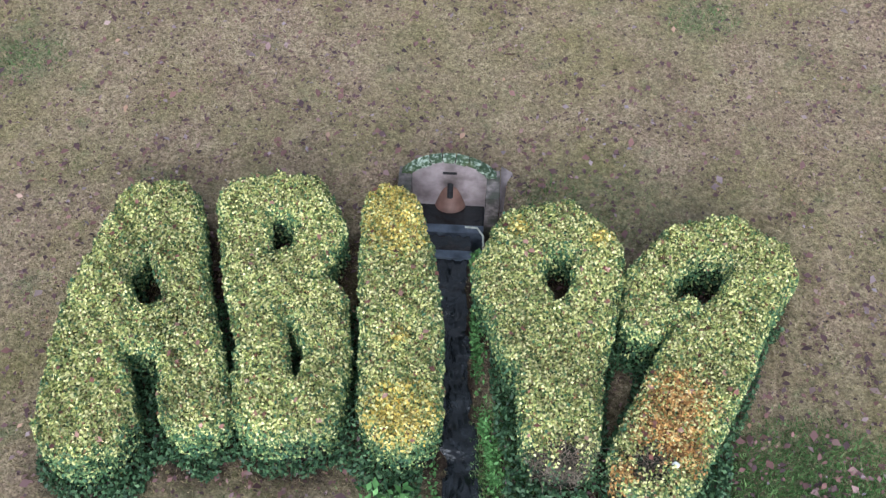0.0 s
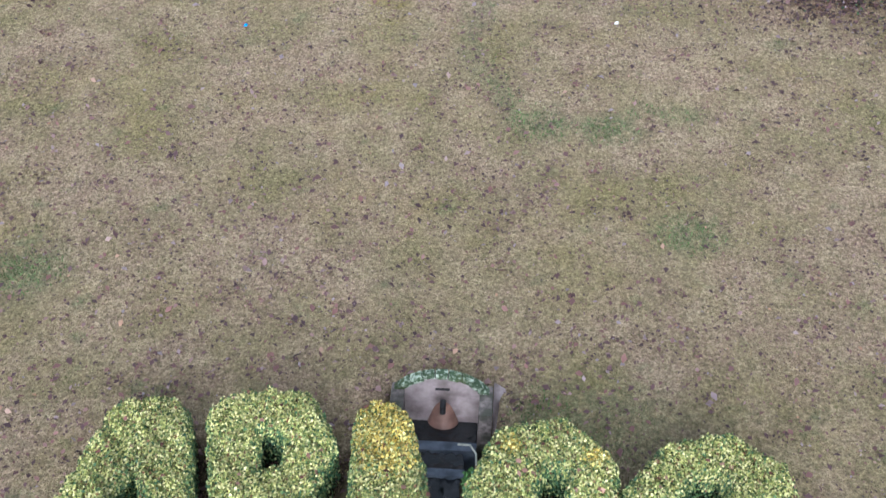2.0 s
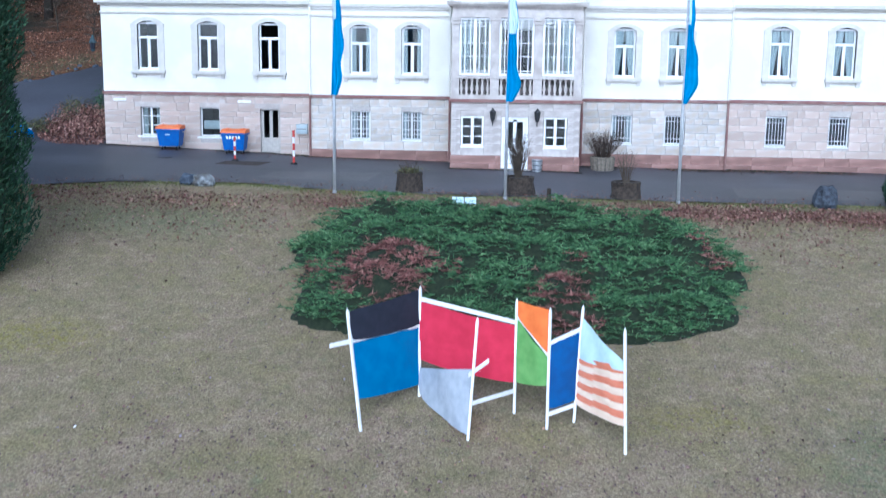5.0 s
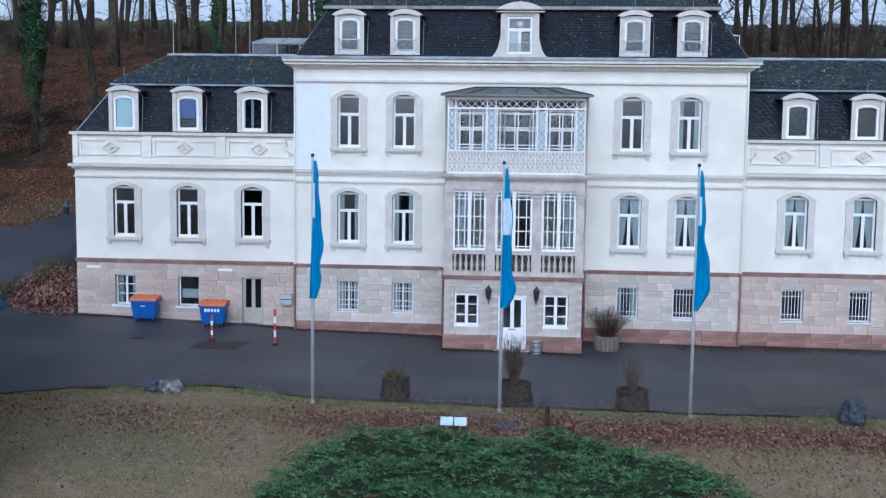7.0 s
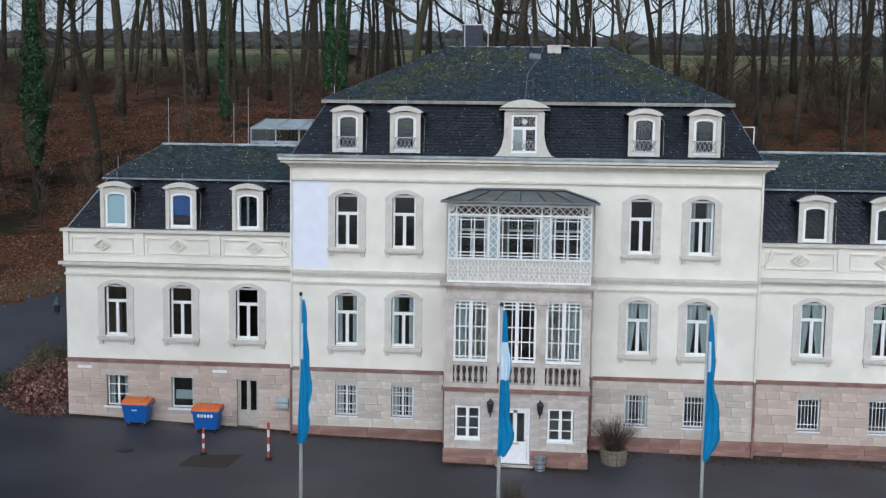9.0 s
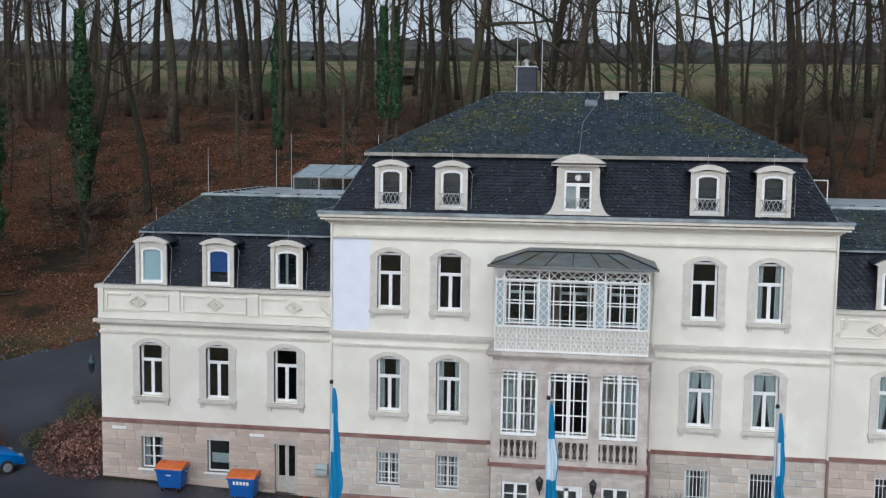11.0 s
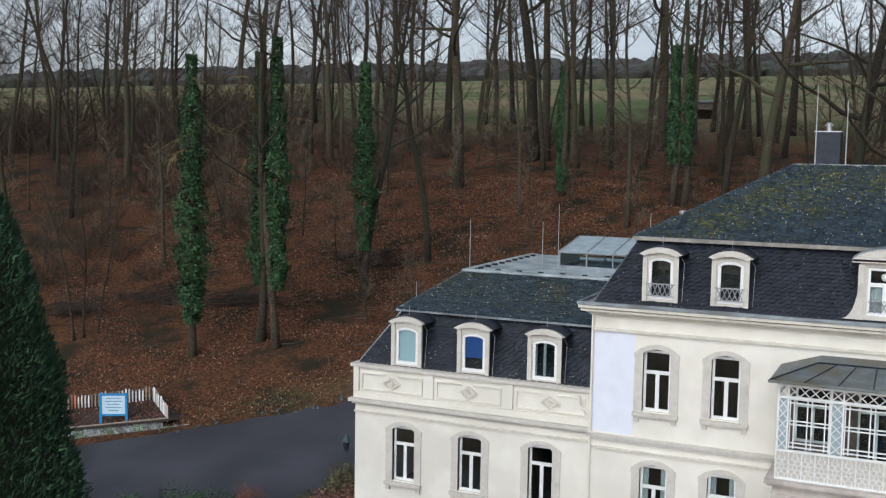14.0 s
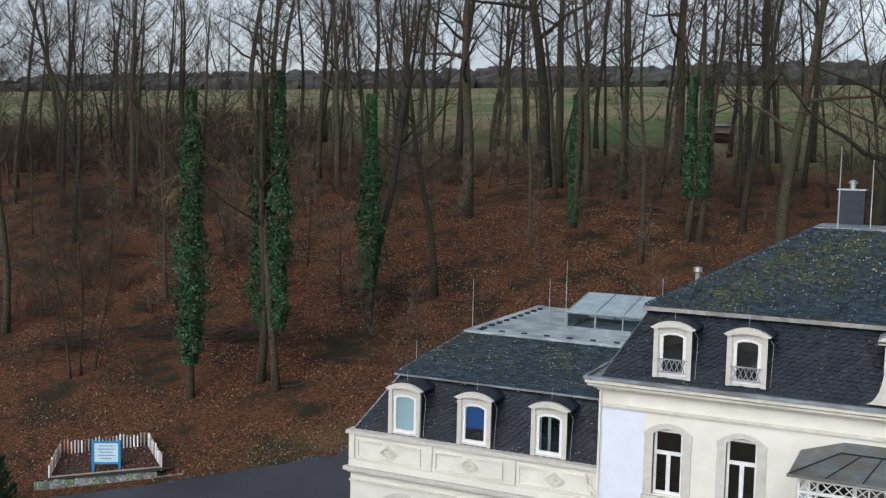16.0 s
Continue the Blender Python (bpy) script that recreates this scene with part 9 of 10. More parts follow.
u_, v_ = rl_.random(900), rl_.random(900)
bp_ = np.array([[*(P0.lerp(P1, a).lerp(P3.lerp(P2, a), b) + Vector((0, 0, 0.04)))] for a, b in zip(u_, v_)])
tagged(part("bank_leaves", leaf_cloud(bp_, np.tile([0, 0, 1.0], (900, 1)), 0.14, 0.4, 0.7), M["heather"], pic, "red-brown leaves inside the pickets"), kind="stuff")
part("kerb", Shape().bar(P0 + Vector((0, 0, 0.03)), P1 + Vector((0, 0, 0.03)), 0.09), M["palebark"], pic, "pale front kerb")
rp = random.Random(4)
for a, b in ((P0, P3), (P3, P2), (P2, P1)):
    L = (b - a).length
    n = int(L / 0.20)
    for k in range(n + 1):
        p = a.lerp(b, k / n)
        z = p.z
        h = rp.uniform(0.62, 0.85)
        m = rp.choice(["white", "white", "curtain", "curtain", "palebark", "palebark", "trim", "wood", "panel_coral"])
        part("picket", Shape().box(p.x - 0.05, p.y - 0.02, z - 0.2, p.x + 0.05, p.y + 0.02, z + h).add([(p.x - 0.05, p.y, z + h), (p.x + 0.05, p.y, z + h), (p.x, p.y, z + h + 0.08)], [(0, 1, 2)]), M[m], pic, "worn painted picket")
    for dz in (0.3, 0.75):
        part("rail", Shape().bar((a.x, a.y + 0.04, a.z + dz), (b.x, b.y + 0.04, b.z + dz), 0.04), M["wood"], pic)
nb_ = thing("notice_board", (-40.95, 65.07, 1.2), "pale notice board in a blue frame on two posts", "sign")
d = (P1 - P0)
d.z = 0
d.normalize()
nv = Vector((d.y, -d.x, 0))
c = Vector((-40.95, 65.1, 1.17))


def plank(a, b, z0, z1, th_, mat, name, label=""):
    p, q = c + d * a + nv * th_[0], c + d * b + nv * th_[0]
    p2, q2 = c + d * a + nv * th_[1], c + d * b + nv * th_[1]
    v = [(w.x, w.y, c.z + z) for z in (z0, z1) for w in (p, q, q2, p2)]
    return part(name, Shape().add(v, [(0, 3, 2, 1), (4, 5, 6, 7), (0, 1, 5, 4), (1, 2, 6, 5), (2, 3, 7, 6), (3, 0, 4, 7)]), mat, nb_, label)


plank(-0.80, -0.66, -0.2, 1.80, (-0.04, 0.06), M["sign_blue"], "post", "blue post")
plank(0.66, 0.80, -0.2, 1.80, (-0.04, 0.06), M["sign_blue"], "post", "blue post")
plank(-0.66, 0.66, 1.64, 1.76, (-0.03, 0.05), M["sign_blue"], "frame_bar")
plank(-0.66, 0.66, 0.44, 0.56, (-0.03, 0.05), M["sign_blue"], "frame_bar")
plank(-0.66, 0.66, 0.56, 1.64, (-0.01, 0.03), M["sign_pale"], "board", "pale board with illegible writing")
for k, w in enumerate((0.42, 0.50, 0.36, 0.46, 0.30)):
    plank(-w, w, 1.46 - 0.18 * k, 1.51 - 0.18 * k, (0.03, 0.036), M["sign_text"], "text_bar")
wall_ = thing("retaining_wall", (-44.2, 61.9, gz(-44.2, 61.9)), "low mossy stone retaining wall beside the drive", "wall")
a, b = Vector((-43.9, 62.60, 0)), Vector((-36.6, 66.82, 0))
n = 15
for k in range(n):
    p, q = a.lerp(b, k / n), a.lerp(b, (k + 0.97) / n)
    z = gz(p.x, p.y)
    h = 0.84 + (0.60 / 5.36) * (p.x + 43.3) - z + rp.uniform(-0.05, 0.02) - (0.28 if k > 11 else 0)
    o = nv * rp.uniform(0.18, 0.24)
    v = [(w.x, w.y, zz_) for zz_ in (z - 0.4, z + h) for w in (p, q, q - o, p - o)]
    v = [(x, y, zz_) for x, y, zz_ in v]
    part("stone", Shape().add(v, [(0, 1, 2, 3), (7, 6, 5, 4), (4, 5, 1, 0), (5, 6, 2, 1), (6, 7, 3, 2), (7, 4, 0, 3)]), M["rock"] if k % 3 else M["mossstone"], wall_)


# ---- the wood on the slope ----
def bare_tree(seed, height, rad, fork=0.45, lean=0.03):
    """Trunk with main limbs, and a crown of twigs, standing at the origin."""
    r = random.Random(seed)
    trunk, crown = Shape(), Shape()
    pts, p = [], Vector((0, 0, -0.6))
    d = Vector((r.uniform(-lean, lean), r.uniform(-lean, lean), 1)).normalized()
    n = 9
    for i in range(n + 1):
        pts.append(p.copy())
        d = (d + Vector((r.uniform(-0.09, 0.09), r.uniform(-0.09, 0.09), 0.08))).normalized()
        p = p + d * height / n
    radii = [rad * (1.35 if i == 0 else 1.0) * (1 - 0.86 * (i / n) ** 1.2) for i in range(n + 1)]
    trunk.tube(pts, radii, 8)
    limbs = r.randint(14, 18)
    for k in range(limbs):
        u = fork + (0.97 - fork) * (k + r.random()) / limbs
        i = min(n - 1, int(u * n))
        o = pts[i].lerp(pts[i + 1], u * n - i)
        a = r.uniform(0, 2 * math.pi)
        L = height * r.uniform(0.14, 0.34) * (1.2 - 0.55 * u)
        w = Vector((math.cos(a), math.sin(a), r.uniform(0.15, 1.2))).normalized()
        lp, q = [o], o.copy()
        for j in range(6):
            w = (w + Vector((r.uniform(-0.38, 0.38), r.uniform(-0.38, 0.38), r.uniform(-0.12, 0.38)))).normalized()
            q = q + w * L / 6
            lp.append(q.copy())
        lr = radii[i] * r.uniform(0.30, 0.55)
        trunk.tube(lp, [lr, lr * 0.85, lr * 0.7, lr * 0.55, lr * 0.42, lr * 0.28, lr * 0.12], 5, False)
        for j in range(r.randint(7, 10)):
            e = r.uniform(0.15, 1.0)
            m = min(5, int(e * 6))
            b = lp[m].lerp(lp[m + 1], e * 6 - m)
            tw = (w * 0.7 + Vector((r.uniform(-1, 1), r.uniform(-1, 1), r.uniform(-0.3, 0.9)))).normalized()
            tl = L * r.uniform(0.20, 0.46)
            bend = b + tw * tl * 0.5 + Vector((r.uniform(-0.1, 0.1), r.uniform(-0.1, 0.1), r.uniform(0, 0.14))) * tl
            end = b + tw * tl
            tr = max(0.015, lr * 0.17)
            crown.tube([b, bend, end], [tr, tr * 0.7, tr * 0.3], 3, False)
            for _ in range(9):
                s0 = b.lerp(bend, r.uniform(0.3, 1.0)) if r.random() < 0.4 else bend.lerp(end, r.random())
                sv = (tw + Vector((r.uniform(-1.1, 1.1), r.uniform(-1.1, 1.1), r.uniform(-0.5, 0.9)))).normalized()
                wd = sv.cross(Vector((r.uniform(-1, 1), r.uniform(-1, 1), r.uniform(-1, 1)))).normalized() * max(0.010, tr * 0.45)
                e1 = s0 + sv * tl * r.uniform(0.30, 0.75)
                crown.add([tuple(s0 - wd), tuple(s0 + wd), tuple(e1)], [(0, 1, 2)])
    for k in range(10):
        u = r.uniform(0.12, fork + 0.1)
        i = min(n - 1, int(u * n))
        o = pts[i].lerp(pts[i + 1], u * n - i)
        a = r.uniform(0, 2 * math.pi)
        w = Vector((math.cos(a), math.sin(a), r.uniform(-0.1, 0.6))).normalized()
        L = r.uniform(0.6, 2.2)
        end = o + w * L + Vector((0, 0, -0.15 * L))
        crown.tube([o, o + w * L * 0.5, end], [0.03, 0.02, 0.008], 3, False)
        for _ in range(4):
            s0 = o.lerp(end, r.uniform(0.4, 1))
            crown.tube([s0, s0 + (w + Vector((r.uniform(-1, 1), r.uniform(-1, 1), 0.2))).normalized() * L * 0.35], [0.012, 0.005], 3, False)
    return trunk.mesh("trunk", True), crown.mesh("crown")


def ivy_mesh(height, rad, z0, z1, seed, thick):
    r = np.random.default_rng(seed)
    n = int((z1 - z0) * 1150)
    z = z0 + (z1 - z0) * r.random(n) ** 1.15
    a = r.uniform(0, 2 * math.pi, n)
    prof = np.clip(np.minimum(0.35 + (z - z0) / 3.5, (z1 - z) / ((z1 - z0) * 0.5)), 0.12, 1) * (0.78 + 0.22 * np.sin(z * 0.8 + 1.7 * seed) + 0.16 * np.sin(z * 2.0 + seed))
    lump = 1 + 0.34 * np.sin(z * 2.1 + a * 2) * np.sin(z * 0.9 + seed) + 0.36 * np.sin(z * 6.3 + a * 3 + seed) * np.sin(a * 2 + z * 3.1)
    rr = rad + thick * prof * lump * (r.uniform(0.35, 1.0, n) + 0.55 * r.random(n) ** 8)
    full = np.sin(z * 1.7 + a * 1.5 + seed) * np.sin(z * 0.75 - a + 2 * seed) + 0.5 * np.sin(z * 4.4 + 2 * a)
    keep = r.random(n) < np.clip(0.85 + 0.75 * full, 0.10, 1)
    rr, a, z = rr[keep], a[keep], z[keep]
    p = np.stack([rr * np.cos(a), rr * np.sin(a), z], 1)
    return leaf_cloud(p, np.stack([np.cos(a), np.sin(a), np.full(len(z), 0.6)], 1), 0.16, 0.6, 0.85)


KINDS = []
for k, (h, rad, fork) in enumerate(((27, 0.34, 0.36), (25, 0.26, 0.40), (29, 0.42, 0.36), (22, 0.18, 0.34), (26, 0.30, 0.44), (18, 0.12, 0.28), (24, 0.22, 0.32), (9, 0.075, 0.14))):
    tm, cm = bare_tree(40 + k, h, rad, fork)
    tm.materials.append(M["bark"])
    cm.materials.append(M["twig"] if k < 7 else M["sapling"])
    KINDS.append((tm, cm, h, rad))
IVY = [ivy_mesh(27, 0.26, 2.2, 19.5, 1, 0.92), ivy_mesh(27, 0.28, 4.0, 20.0, 2, 0.55), ivy_mesh(27, 0.25, 3.8, 20.0, 3, 0.60), ivy_mesh(27, 0.28, 3.6, 16.8, 4, 0.62), ivy_mesh(27, 0.26, 0.3, 10.6, 5, 0.42), ivy_mesh(27, 0.26, 3.4, 12.6, 6, 0.34)]
for m in IVY:
    m.materials.append(M["ivy"])


def plant(x, y, kind, scale=1.0, turn=0.0, ivy=None, tilt=0.0):
    z = gz(x, y)
    t = new("tree")
    tagged(t, "tall bare woodland tree" + (" clad in dark green ivy" if ivy is not None else " on the leafy slope"), "tree", "trees of the wood")
    tm, cm, h, rad = KINDS[kind]
    for nm, me, lab in (("trunk", tm, ""), ("crown", cm, "bare twigs")):
        o = new(nm, me)
        o.parent = t
        if lab:
            tagged(o, lab)
    if ivy is not None:
        o = new("ivy", IVY[ivy])
        o.parent = t
        tagged(o, "dense dark green ivy", kind="stuff")
    t.matrix_basis = pose(x, y, z, tilt, 0, turn) @ Matrix.Diagonal((scale, scale, scale, 1))


NAMED = [(-41.7, 73.3, 1, 1.0, 0), (-38.5, 76.3, 4, 0.95, 1), (-36.7, 75.6, 1, 1.0, 2), (-34.8, 83.7, 4, 1.0, 3), (-26.7, 103.0, 1, 1.0, 4), (-17.05, 101.4, 1, 1.0, 5), (-16.1, 101.6, 1, 1.0, 5),
         (-32.6, 89.5, 4, 0.95, None), (-19.5, 97.4, 6, 0.95, None), (-52.0, 73.4, 5, 0.85, None), (-51.6, 73.9, 5, 0.75, None), (-51.0, 74.6, 5, 0.7, None), (-36.6, 103.6, 2, 1.15, None), (-34.3, 116.7, 2, 1.4, None), (-32.9, 116.4, 0, 1.3, None),
         (-28.6, 98.5, 3, 0.9, None), (-41.6, 124.0, 4, 1.0, None), (-13.4, 103.6, 4, 1.0, None), (-27.1, 117.8, 0, 1.0, None), (-23.5, 123.8, 2, 1.3, None), (-14.2, 121.1, 4, 1.0, None), (-20.2, 133.4, 1, 1.0, None), (-71.8, 101.3, 0, 1.0, None),
         (-54.4, 85.9, 3, 1.0, None), (-63.3, 78.0, 4, 0.95, None), (-73.0, 138.4, 0, 1.0, None), (-47.5, 134.0, 4, 1.0, None), (-36.1, 137.9, 4, 1.0, None), (-11.3, 122.1, 1, 1.0, None), (-53.6, 122.0, 1, 1.0, None), (-71.9, 93.5, 6, 1.0, None),
         (-55.0, 112.7, 0, 1.0, None), (-9.5, 96, 2, 1.05, None), (-3.3, 90, 2, 1.1, None), (-2.4, 91, 6, 1.0, None)]
for i, (x, y, k, s, iv) in enumerate(NAMED):
    plant(x, y, k, s, 47.0 * i, iv)
rt = random.Random(12)
taken = [(x, y) for x, y, *_ in NAMED]
count = 0
while count < 235:
    y = 78 + 60 * rt.random() ** 0.7
    x = rt.uniform(-95 - 0.2 * (y - 78), 62 + 0.3 * (y - 78))
    if y < 86 and -22 < x < 24 or (-66 < x < -8 and y < 111):
        continue
    if x < -64 and rt.random() < 0.4 or min(math.hypot(x - a, y - b) for a, b in taken) < 3.0:
        continue
    taken.append((x, y))
    count += 1
    how = rt.choice((0, 1, 2, 3, 3, 4, 5, 5, 6, 6)), rt.uniform(0.8, 1.15), rt.uniform(0, 360), None, rt.uniform(-3, 3) if rt.random() < 0.75 else rt.uniform(-11, 11)
    if not (-15 < x < 14 and count % 5 < 2):
        plant(x, y, *how)

for k in range(58):
    x, y = rt.uniform(-76, -46) if k % 2 else rt.uniform(-46, -10), rt.uniform(76, 114)
    if y > float(np.interp(x, FAR_X, FAR_Y)) + 5 and not (x > -21 and y < 88):
        plant(x, y, 7, rt.uniform(0.6, 1.15), rt.uniform(0, 360), None, rt.uniform(-9, 9))

# yellow lichened branches hanging from two of the ivy trees
for x, y, z0, seed in ((-41.7, 73.3, 16.0, 3), (-38.5, 76.3, 15.0, 5)):
    r = random.Random(seed)
    lb = Shape()
    zb = gz(x, y) + z0
    for k in range(15):
        a, L = r.uniform(0, 2 * math.pi), r.uniform(1.6, 3.4)
        p = Vector((x, y, zb + r.uniform(-3.0, 3.5)))
        w = Vector((math.cos(a), math.sin(a), r.uniform(-0.1, 0.7))).normalized()
        pts = [p]
        for j in range(5):
            w = (w + Vector((r.uniform(-0.4, 0.4), r.uniform(-0.4, 0.4), r.uniform(-0.45, 0.1)))).normalized()
            pts.append(pts[-1] + w * L / 5)
        lb.tube(pts, [0.045, 0.038, 0.03, 0.024, 0.018, 0.01], 4, False)
        for j in range(9):
            m = r.randint(1, 4)
            q = pts[m].lerp(pts[m + 1], r.random())
            v = (w + Vector((r.uniform(-1, 1), r.uniform(-1, 1), r.uniform(-0.9, 0.5)))).normalized() * r.uniform(0.4, 1.0)
            lb.tube([q, q + v * 0.5 + Vector((0, 0, 0.05)), q + v], [0.022, 0.016, 0.008], 3, False)
    solid("lichened_branches", lb, M["lichen_twig"], "yellow lichened branches hanging in the ivy-clad tree", "branches", "stuff")
# heaps of dead branches on the slope
for k, (x, y, lx_, ly_h) in enumerate(((-50.5, 80.0, 6.5, 1.6), (-43.5, 81.5, 5.0, 1.4), (-37.6, 89.0, 5.5, 1.5), (-56.0, 77.0, 4.0, 1.5))):
    r = random.Random(90 + k)
    hp = Shape()
    for j in range(170):
        px_, py_ = x + r.gauss(0, lx_ * 0.38), y + 0.30 * r.gauss(0, lx_ * 0.3) + r.gauss(0, ly_h * 0.35)
        z = gz(px_, py_) + r.uniform(0.05, 0.75) * math.exp(-((px_ - x) / lx_) ** 2)
        a, L = r.gauss(0.15, 0.6), r.uniform(0.6, 2.2)
        d_ = Vector((math.cos(a), math.sin(a) * 0.8, r.uniform(-0.12, 0.25))) * L
        q = Vector((px_, py_, z))
        hp.tube([q, q + d_ * 0.5 + Vector((0, 0, 0.06)), q + d_], [0.035, 0.028, 0.01], 3, False)
    solid("brush_heap", hp, M["brush_dark"], "dark heap of dead branches on the leafy slope", "branches", "stuff")

# brushwood
BR = []
for k in range(4):
    s = bare_shrub(0, 0, 0, 1.9, 2.2, 22, 70 + k, M["brush"], 0.020, 20)
    me = s.mesh("brush")
    me.materials.append(M["brush"])
    BR.append(me)
rb = random.Random(31)
count = 0
while count < 190:
    y = 70 + 64 * rb.random()
    x = (rb.uniform(-80, 10), rb.uniform(-76, -46), rb.uniform(16, 60))[count % 3]
    edge = float(np.interp(x, FAR_X, FAR_Y)) if x < -20.4 else 76
    if y < edge + 3 or (-48 < x < -8 and y < 112 and rb.random() < 0.90):
        continue
    count += 1
    o = new("brushwood", BR[count % 4])
    s = rb.uniform(0.5, 1.2) * (1.35 if x < -50 else 1.9 if x > 14 else 0.8)
    o.matrix_basis = pose(x, y, gz(x, y), 0, 0, rb.uniform(0, 360)) @ Matrix.Diagonal((s, s, s * rb.uniform(0.7, 1.2), 1))
    tagged(o, "leafless brown brushwood on the slope", "bush", "brushwood")
# tangled thicket along the crest
src_v = [np.array([v.co[:] for v in me.vertices]) for me in BR]
src_f = [[tuple(p.vertices) for p in me.polygons] for me in BR]
tv, tf, off = [], [], 0
for k in range(130):
    y = rb.uniform(112, 134)
    x = rb.uniform(-30, 48) if k % 2 == 0 else rb.uniform(-95, -28)
    a, s = rb.uniform(0, 2 * math.pi), rb.uniform(0.6, 1.3)
    v = src_v[k % 4] * s
    v = np.stack([v[:, 0] * math.cos(a) - v[:, 1] * math.sin(a) + x, v[:, 0] * math.sin(a) + v[:, 1] * math.cos(a) + y, v[:, 2] + gz(x, y)], 1)
    tv.append(v)
    tf += [tuple(i + off for i in f) for f in src_f[k % 4]]
    off += len(v)
for k in range(44):
    y = rb.uniform(112, 142)
    x = rb.uniform(-120, -70)
    a, s = rb.uniform(0, 2 * math.pi), rb.uniform(2.4, 3.9)
    v = src_v[k % 4] * s
    v = np.stack([v[:, 0] * math.cos(a) - v[:, 1] * math.sin(a) + x, v[:, 0] * math.sin(a) + v[:, 1] * math.cos(a) + y, v[:, 2] * 0.9 + gz(x, y)], 1)
    tv.append(v)
    tf += [tuple(i + off for i in f) for f in src_f[k % 4]]
    off += len(v)
thicket = bpy.data.meshes.new("thicket")
thicket.from_pydata(np.concatenate(tv).tolist(), [], tf)
tagged(part("thicket", thicket, M["brush"], None), "tangled leafless thicket along the crest", "bushes", kind="stuff")
# fallen branches and leaf litter on the slope
fb = Shape()
for k in range(150):
    x, y = rb.uniform(-62, -18), rb.uniform(72, 106)
    if y < float(np.interp(x, FAR_X, FAR_Y)) + 3:
        continue
    a, L = rb.uniform(0, math.pi), rb.uniform(0.8, 3.2)
    pts = []
    for j in range(4):
        px_, py_ = x + math.cos(a) * L * j / 3 + rb.uniform(-0.1, 0.1), y + math.sin(a) * L * j / 3 + rb.uniform(-0.1, 0.1)
        pts.append((px_, py_, gz(px_, py_) + rb.uniform(0.05, 0.4)))
    fb.tube(pts, [0.06, 0.05, 0.035, 0.015], 4, False)
tagged(part("fallen_branches", fb, M["brush"], None), "dead branches lying on the leafy slope", "branches", kind="stuff")
qx, qy = scatter(76000, -62, -12, 62, 108, lambda x, y: (y > np.interp(x, FAR_X, FAR_Y) + 0.25) & (clump(x, y, 0.35, 3) > 0.32))
P = np.stack([qx, qy, surf(qx, qy) + 0.04 + rl_.uniform(0, 0.25, len(qx)) * np.clip((qy - 74) / 10, 0.1, 1)], 1)
tagged(part("slope_leaf_litter", leaf_cloud(P, np.tile([0, -0.3, 1.0], (len(P), 1)), 0.125, 0.45, 0.7), M["slope_leaves"], None), "red-brown leaf litter on the wooded slope", "leaves", kind="stuff")
vx, vy = scatter(5000, -38, -20.6, 64, 78, lambda x, y: (y > np.interp(x, FAR_X, FAR_Y) + 0.1) & (y < np.interp(x, FAR_X, FAR_Y) + 3.2))
P = np.stack([vx, vy, surf(vx, vy) + 0.03], 1)
tagged(part("verge_plants", leaf_cloud(P, np.tile([0, -0.3, 1.0], (len(P), 1)), 0.13, 0.7, 0.7), M["shrub_olive"], None), "weedy olive verge with pale stones", "plants", kind="stuff")
for k in range(26):
    x = rb.uniform(-38, -21)
    y = float(np.interp(x, FAR_X, FAR_Y)) + rb.uniform(-0.1, 0.7)
    z, q = gz(x, y), rb.uniform(0.06, 0.16)
    s = Shape().lathe(x, y, [(q, z - 0.05), (q * 1.05, z + q * 0.4), (q * 0.5, z + q * 0.8)], 6)
    solid("verge_stone", s, M["rock_blue"], "grey stone along the drive's edge", "stone", group="stones of the verge")

# hut, distant woods
hx, hy = -22.4, 140.0
hz = gz(hx, hy)
hut = thing("shed", (hx, hy, hz), "small dark wooden field shed beyond the trees", "shed")
part("wall", wall_boxes(Shape(), hx - 2.0, hx + 2.0, hz - 0.5, hz + 2.3, hy, hy + 0.15, [(hx - 1.4, hx + 1.2, hz + 0.4, hz + 1.5)]).box(hx - 2.0, hy + 3, hz - 0.5, hx + 2.0, hy + 3.1, hz + 2.3).box(hx - 2.0, hy + 0.15, hz - 0.5, hx - 1.9, hy + 3, hz + 2.3).box(hx + 1.9, hy + 0.15, hz - 0.5, hx + 2.0, hy + 3, hz + 2.3), M["wood"], hut)
part("roof", Shape().box(hx - 2.3, hy - 0.4, hz + 2.3, hx + 2.3, hy + 3.4, hz + 2.5), M["zinc"], hut)


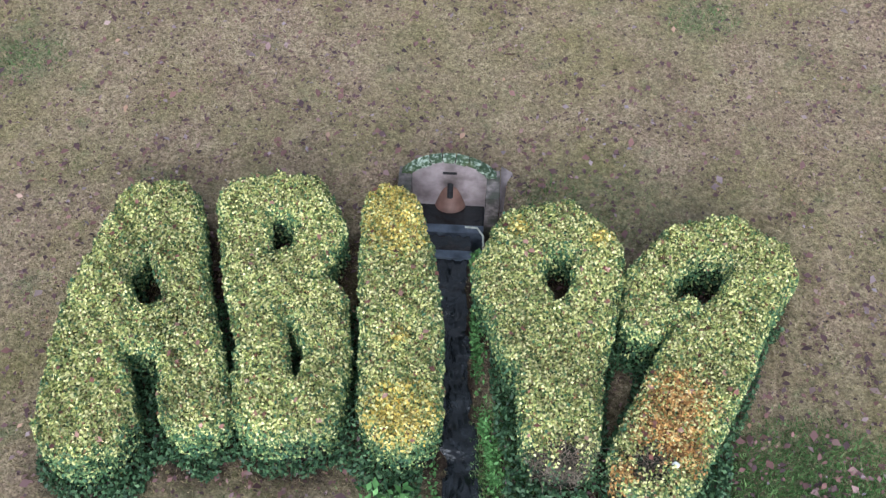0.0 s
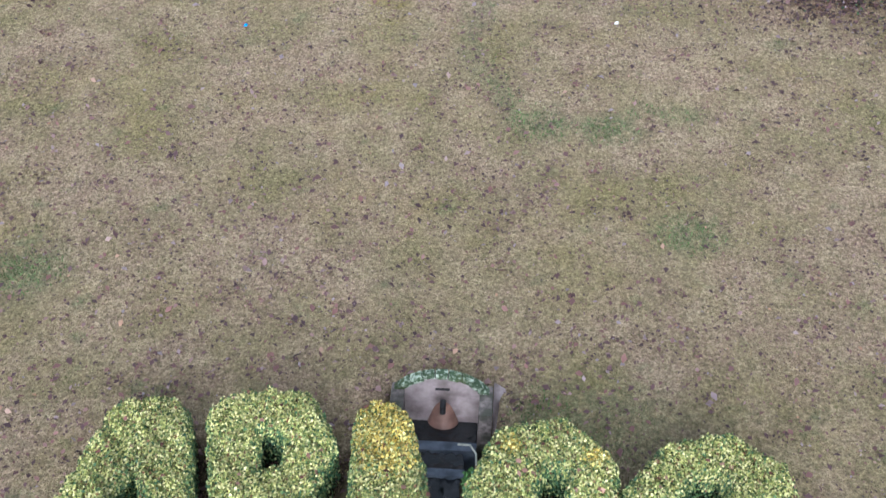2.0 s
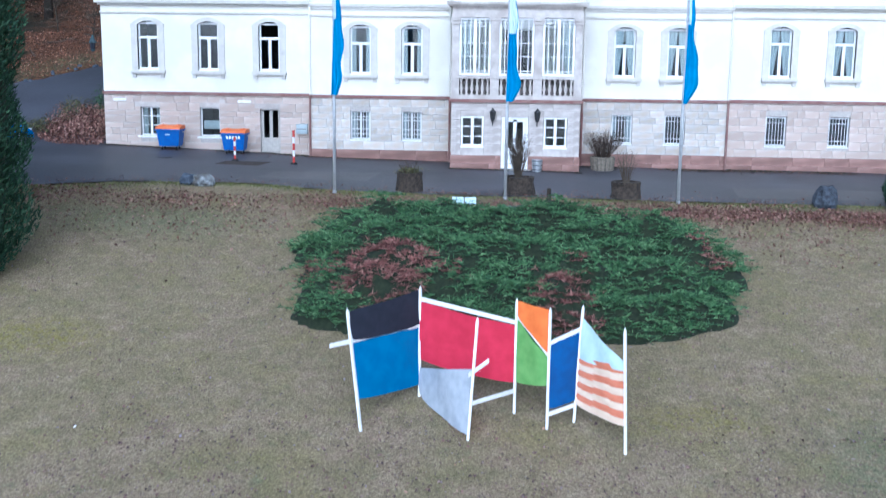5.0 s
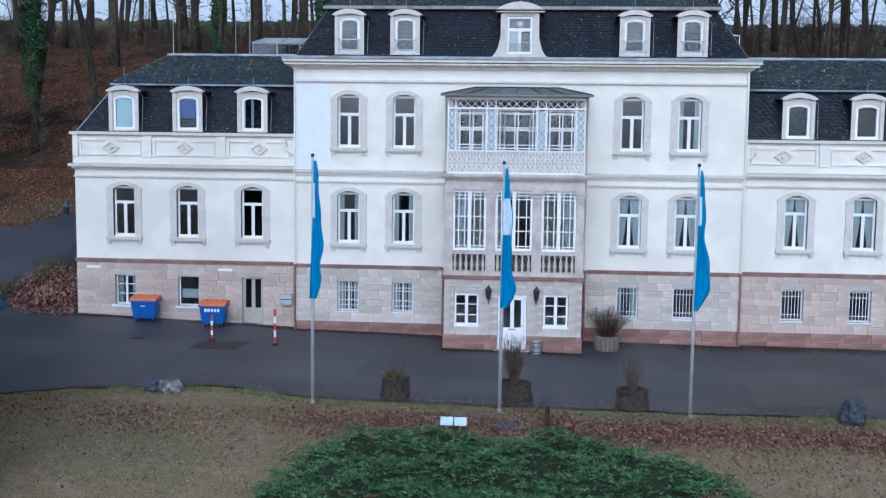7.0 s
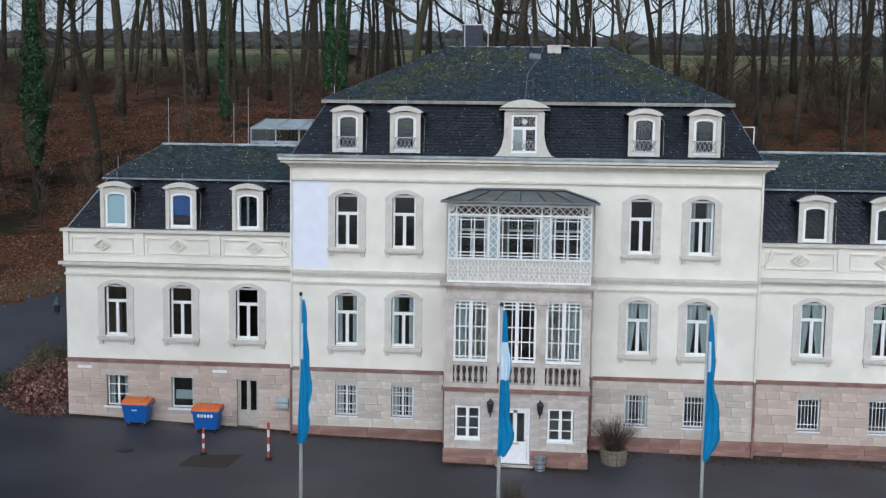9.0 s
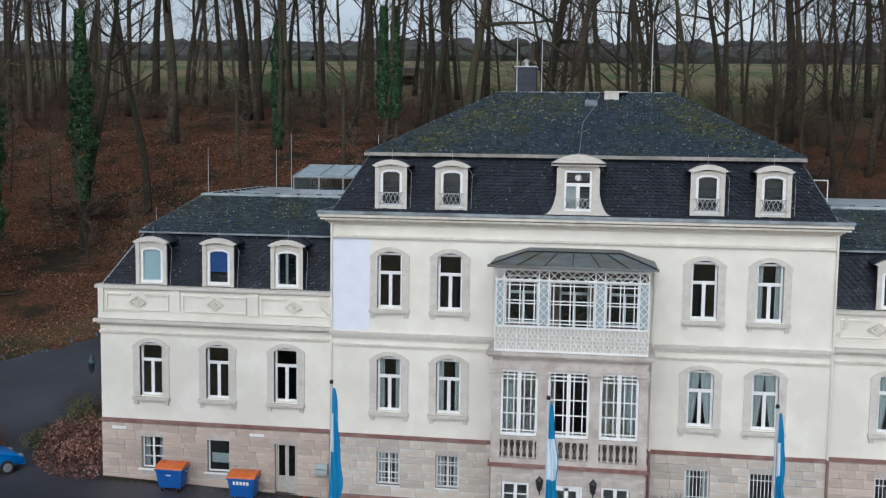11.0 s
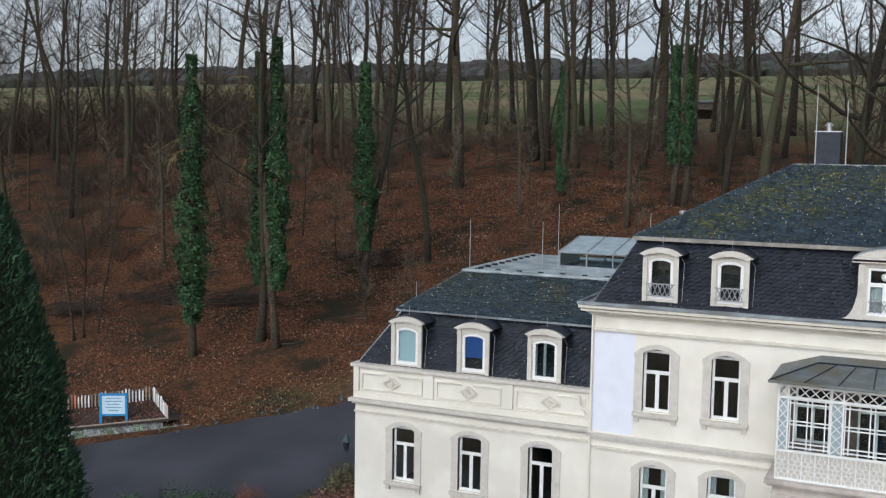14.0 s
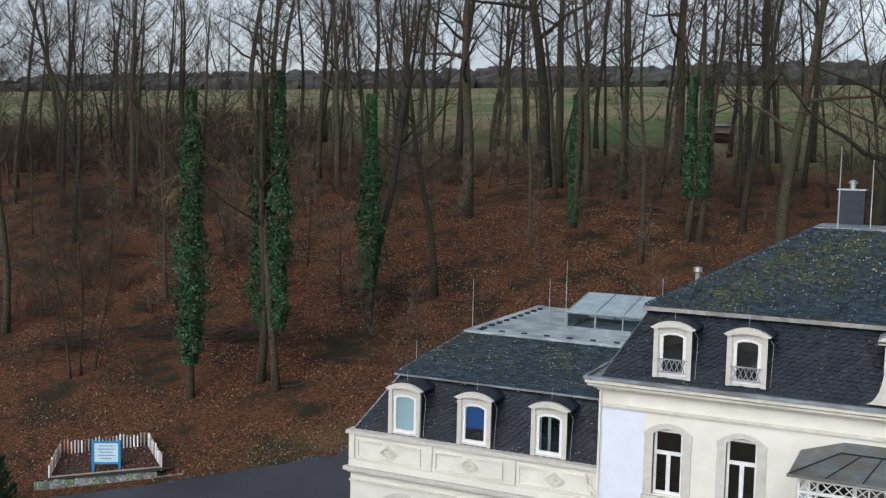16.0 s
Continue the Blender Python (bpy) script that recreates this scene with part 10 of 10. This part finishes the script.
def distant_wood(x0, x1, y, seed, h0):
    s = Shape()
    r = random.Random(seed)
    n = int((x1 - x0) / 3.2)
    for k in range(n):
        x = x0 + (x1 - x0) * (k + r.random()) / n
        yy = y + r.uniform(-12, 12)
        z = gz(x, yy) - 1
        h, w = h0 * r.uniform(0.8, 1.05), r.uniform(4.5, 8.0)
        rows = [(0.7 * w, 0), (w, h * 0.45), (w * 0.92, h * 0.78), (w * 0.6, h * 0.94), (w * 0.2, h)]
        sides = 6
        q = len(s.v)
        for rr, dz in rows:
            for m in range(sides):
                a = 2 * math.pi * m / sides + k
                g = rr * r.uniform(0.75, 1.2)
                s.v.append((x + g * math.cos(a), yy + g * math.sin(a), z + dz * r.uniform(0.93, 1.05)))
        for i in range(len(rows) - 1):
            for m in range(sides):
                s.f.append((q + i * sides + m, q + i * sides + (m + 1) % sides, q + (i + 1) * sides + (m + 1) % sides, q + (i + 1) * sides + m))
        s.f.append(tuple(q + (len(rows) - 1) * sides + m for m in range(sides)))
    tagged(part("distant_wood", s, M["far_wood"], None), "dark wooded ridge on the horizon", "wood", kind="stuff")


distant_wood(-620, 480, 560, 3, 9)
distant_wood(-620, 480, 600, 4, 13)

# ---- stone blocks of the ground floor ----
rs_ = random.Random(77)


def lay_blocks(owner, x0, x1, z0, z1, y, holes, mesh, height, lmin, lmax):
    rows = max(1, round((z1 - z0) / height))
    parts_ = [rs_.uniform(0.72, 1.3) for _ in range(rows)]
    marks = [z0 + (z1 - z0) * sum(parts_[:i]) / sum(parts_) for i in range(rows + 1)]
    inv = base_of(owner).inverted()
    for za, zb in zip(marks, marks[1:]):
        h = zb - za
        cut = sorted((a, b) for a, b, c, d_ in holes if c < zb - 0.03 and d_ > za + 0.03)
        spans, x = [], x0
        for a, b in cut:
            if a > x:
                spans.append((x, a))
            x = max(x, b)
        if x < x1:
            spans.append((x, x1))
        for a, b in spans:
            p = a
            while p < b - 0.02:
                q = min(b, p + rs_.uniform(lmin, lmax))
                if b - q < 0.22:
                    q = b
                o = new(mesh.name, mesh)
                o.parent, o.matrix_parent_inverse = owner, inv
                proud = rs_.uniform(0.0, 0.009)
                o.matrix_basis = Matrix.Translation(((p + q) / 2, y + 0.02 - proud, (za + zb) / 2)) @ Matrix.Diagonal((q - p - 0.005, 0.07, h - 0.005, 1))
                p = q


for job in block_jobs:
    lay_blocks(*job)
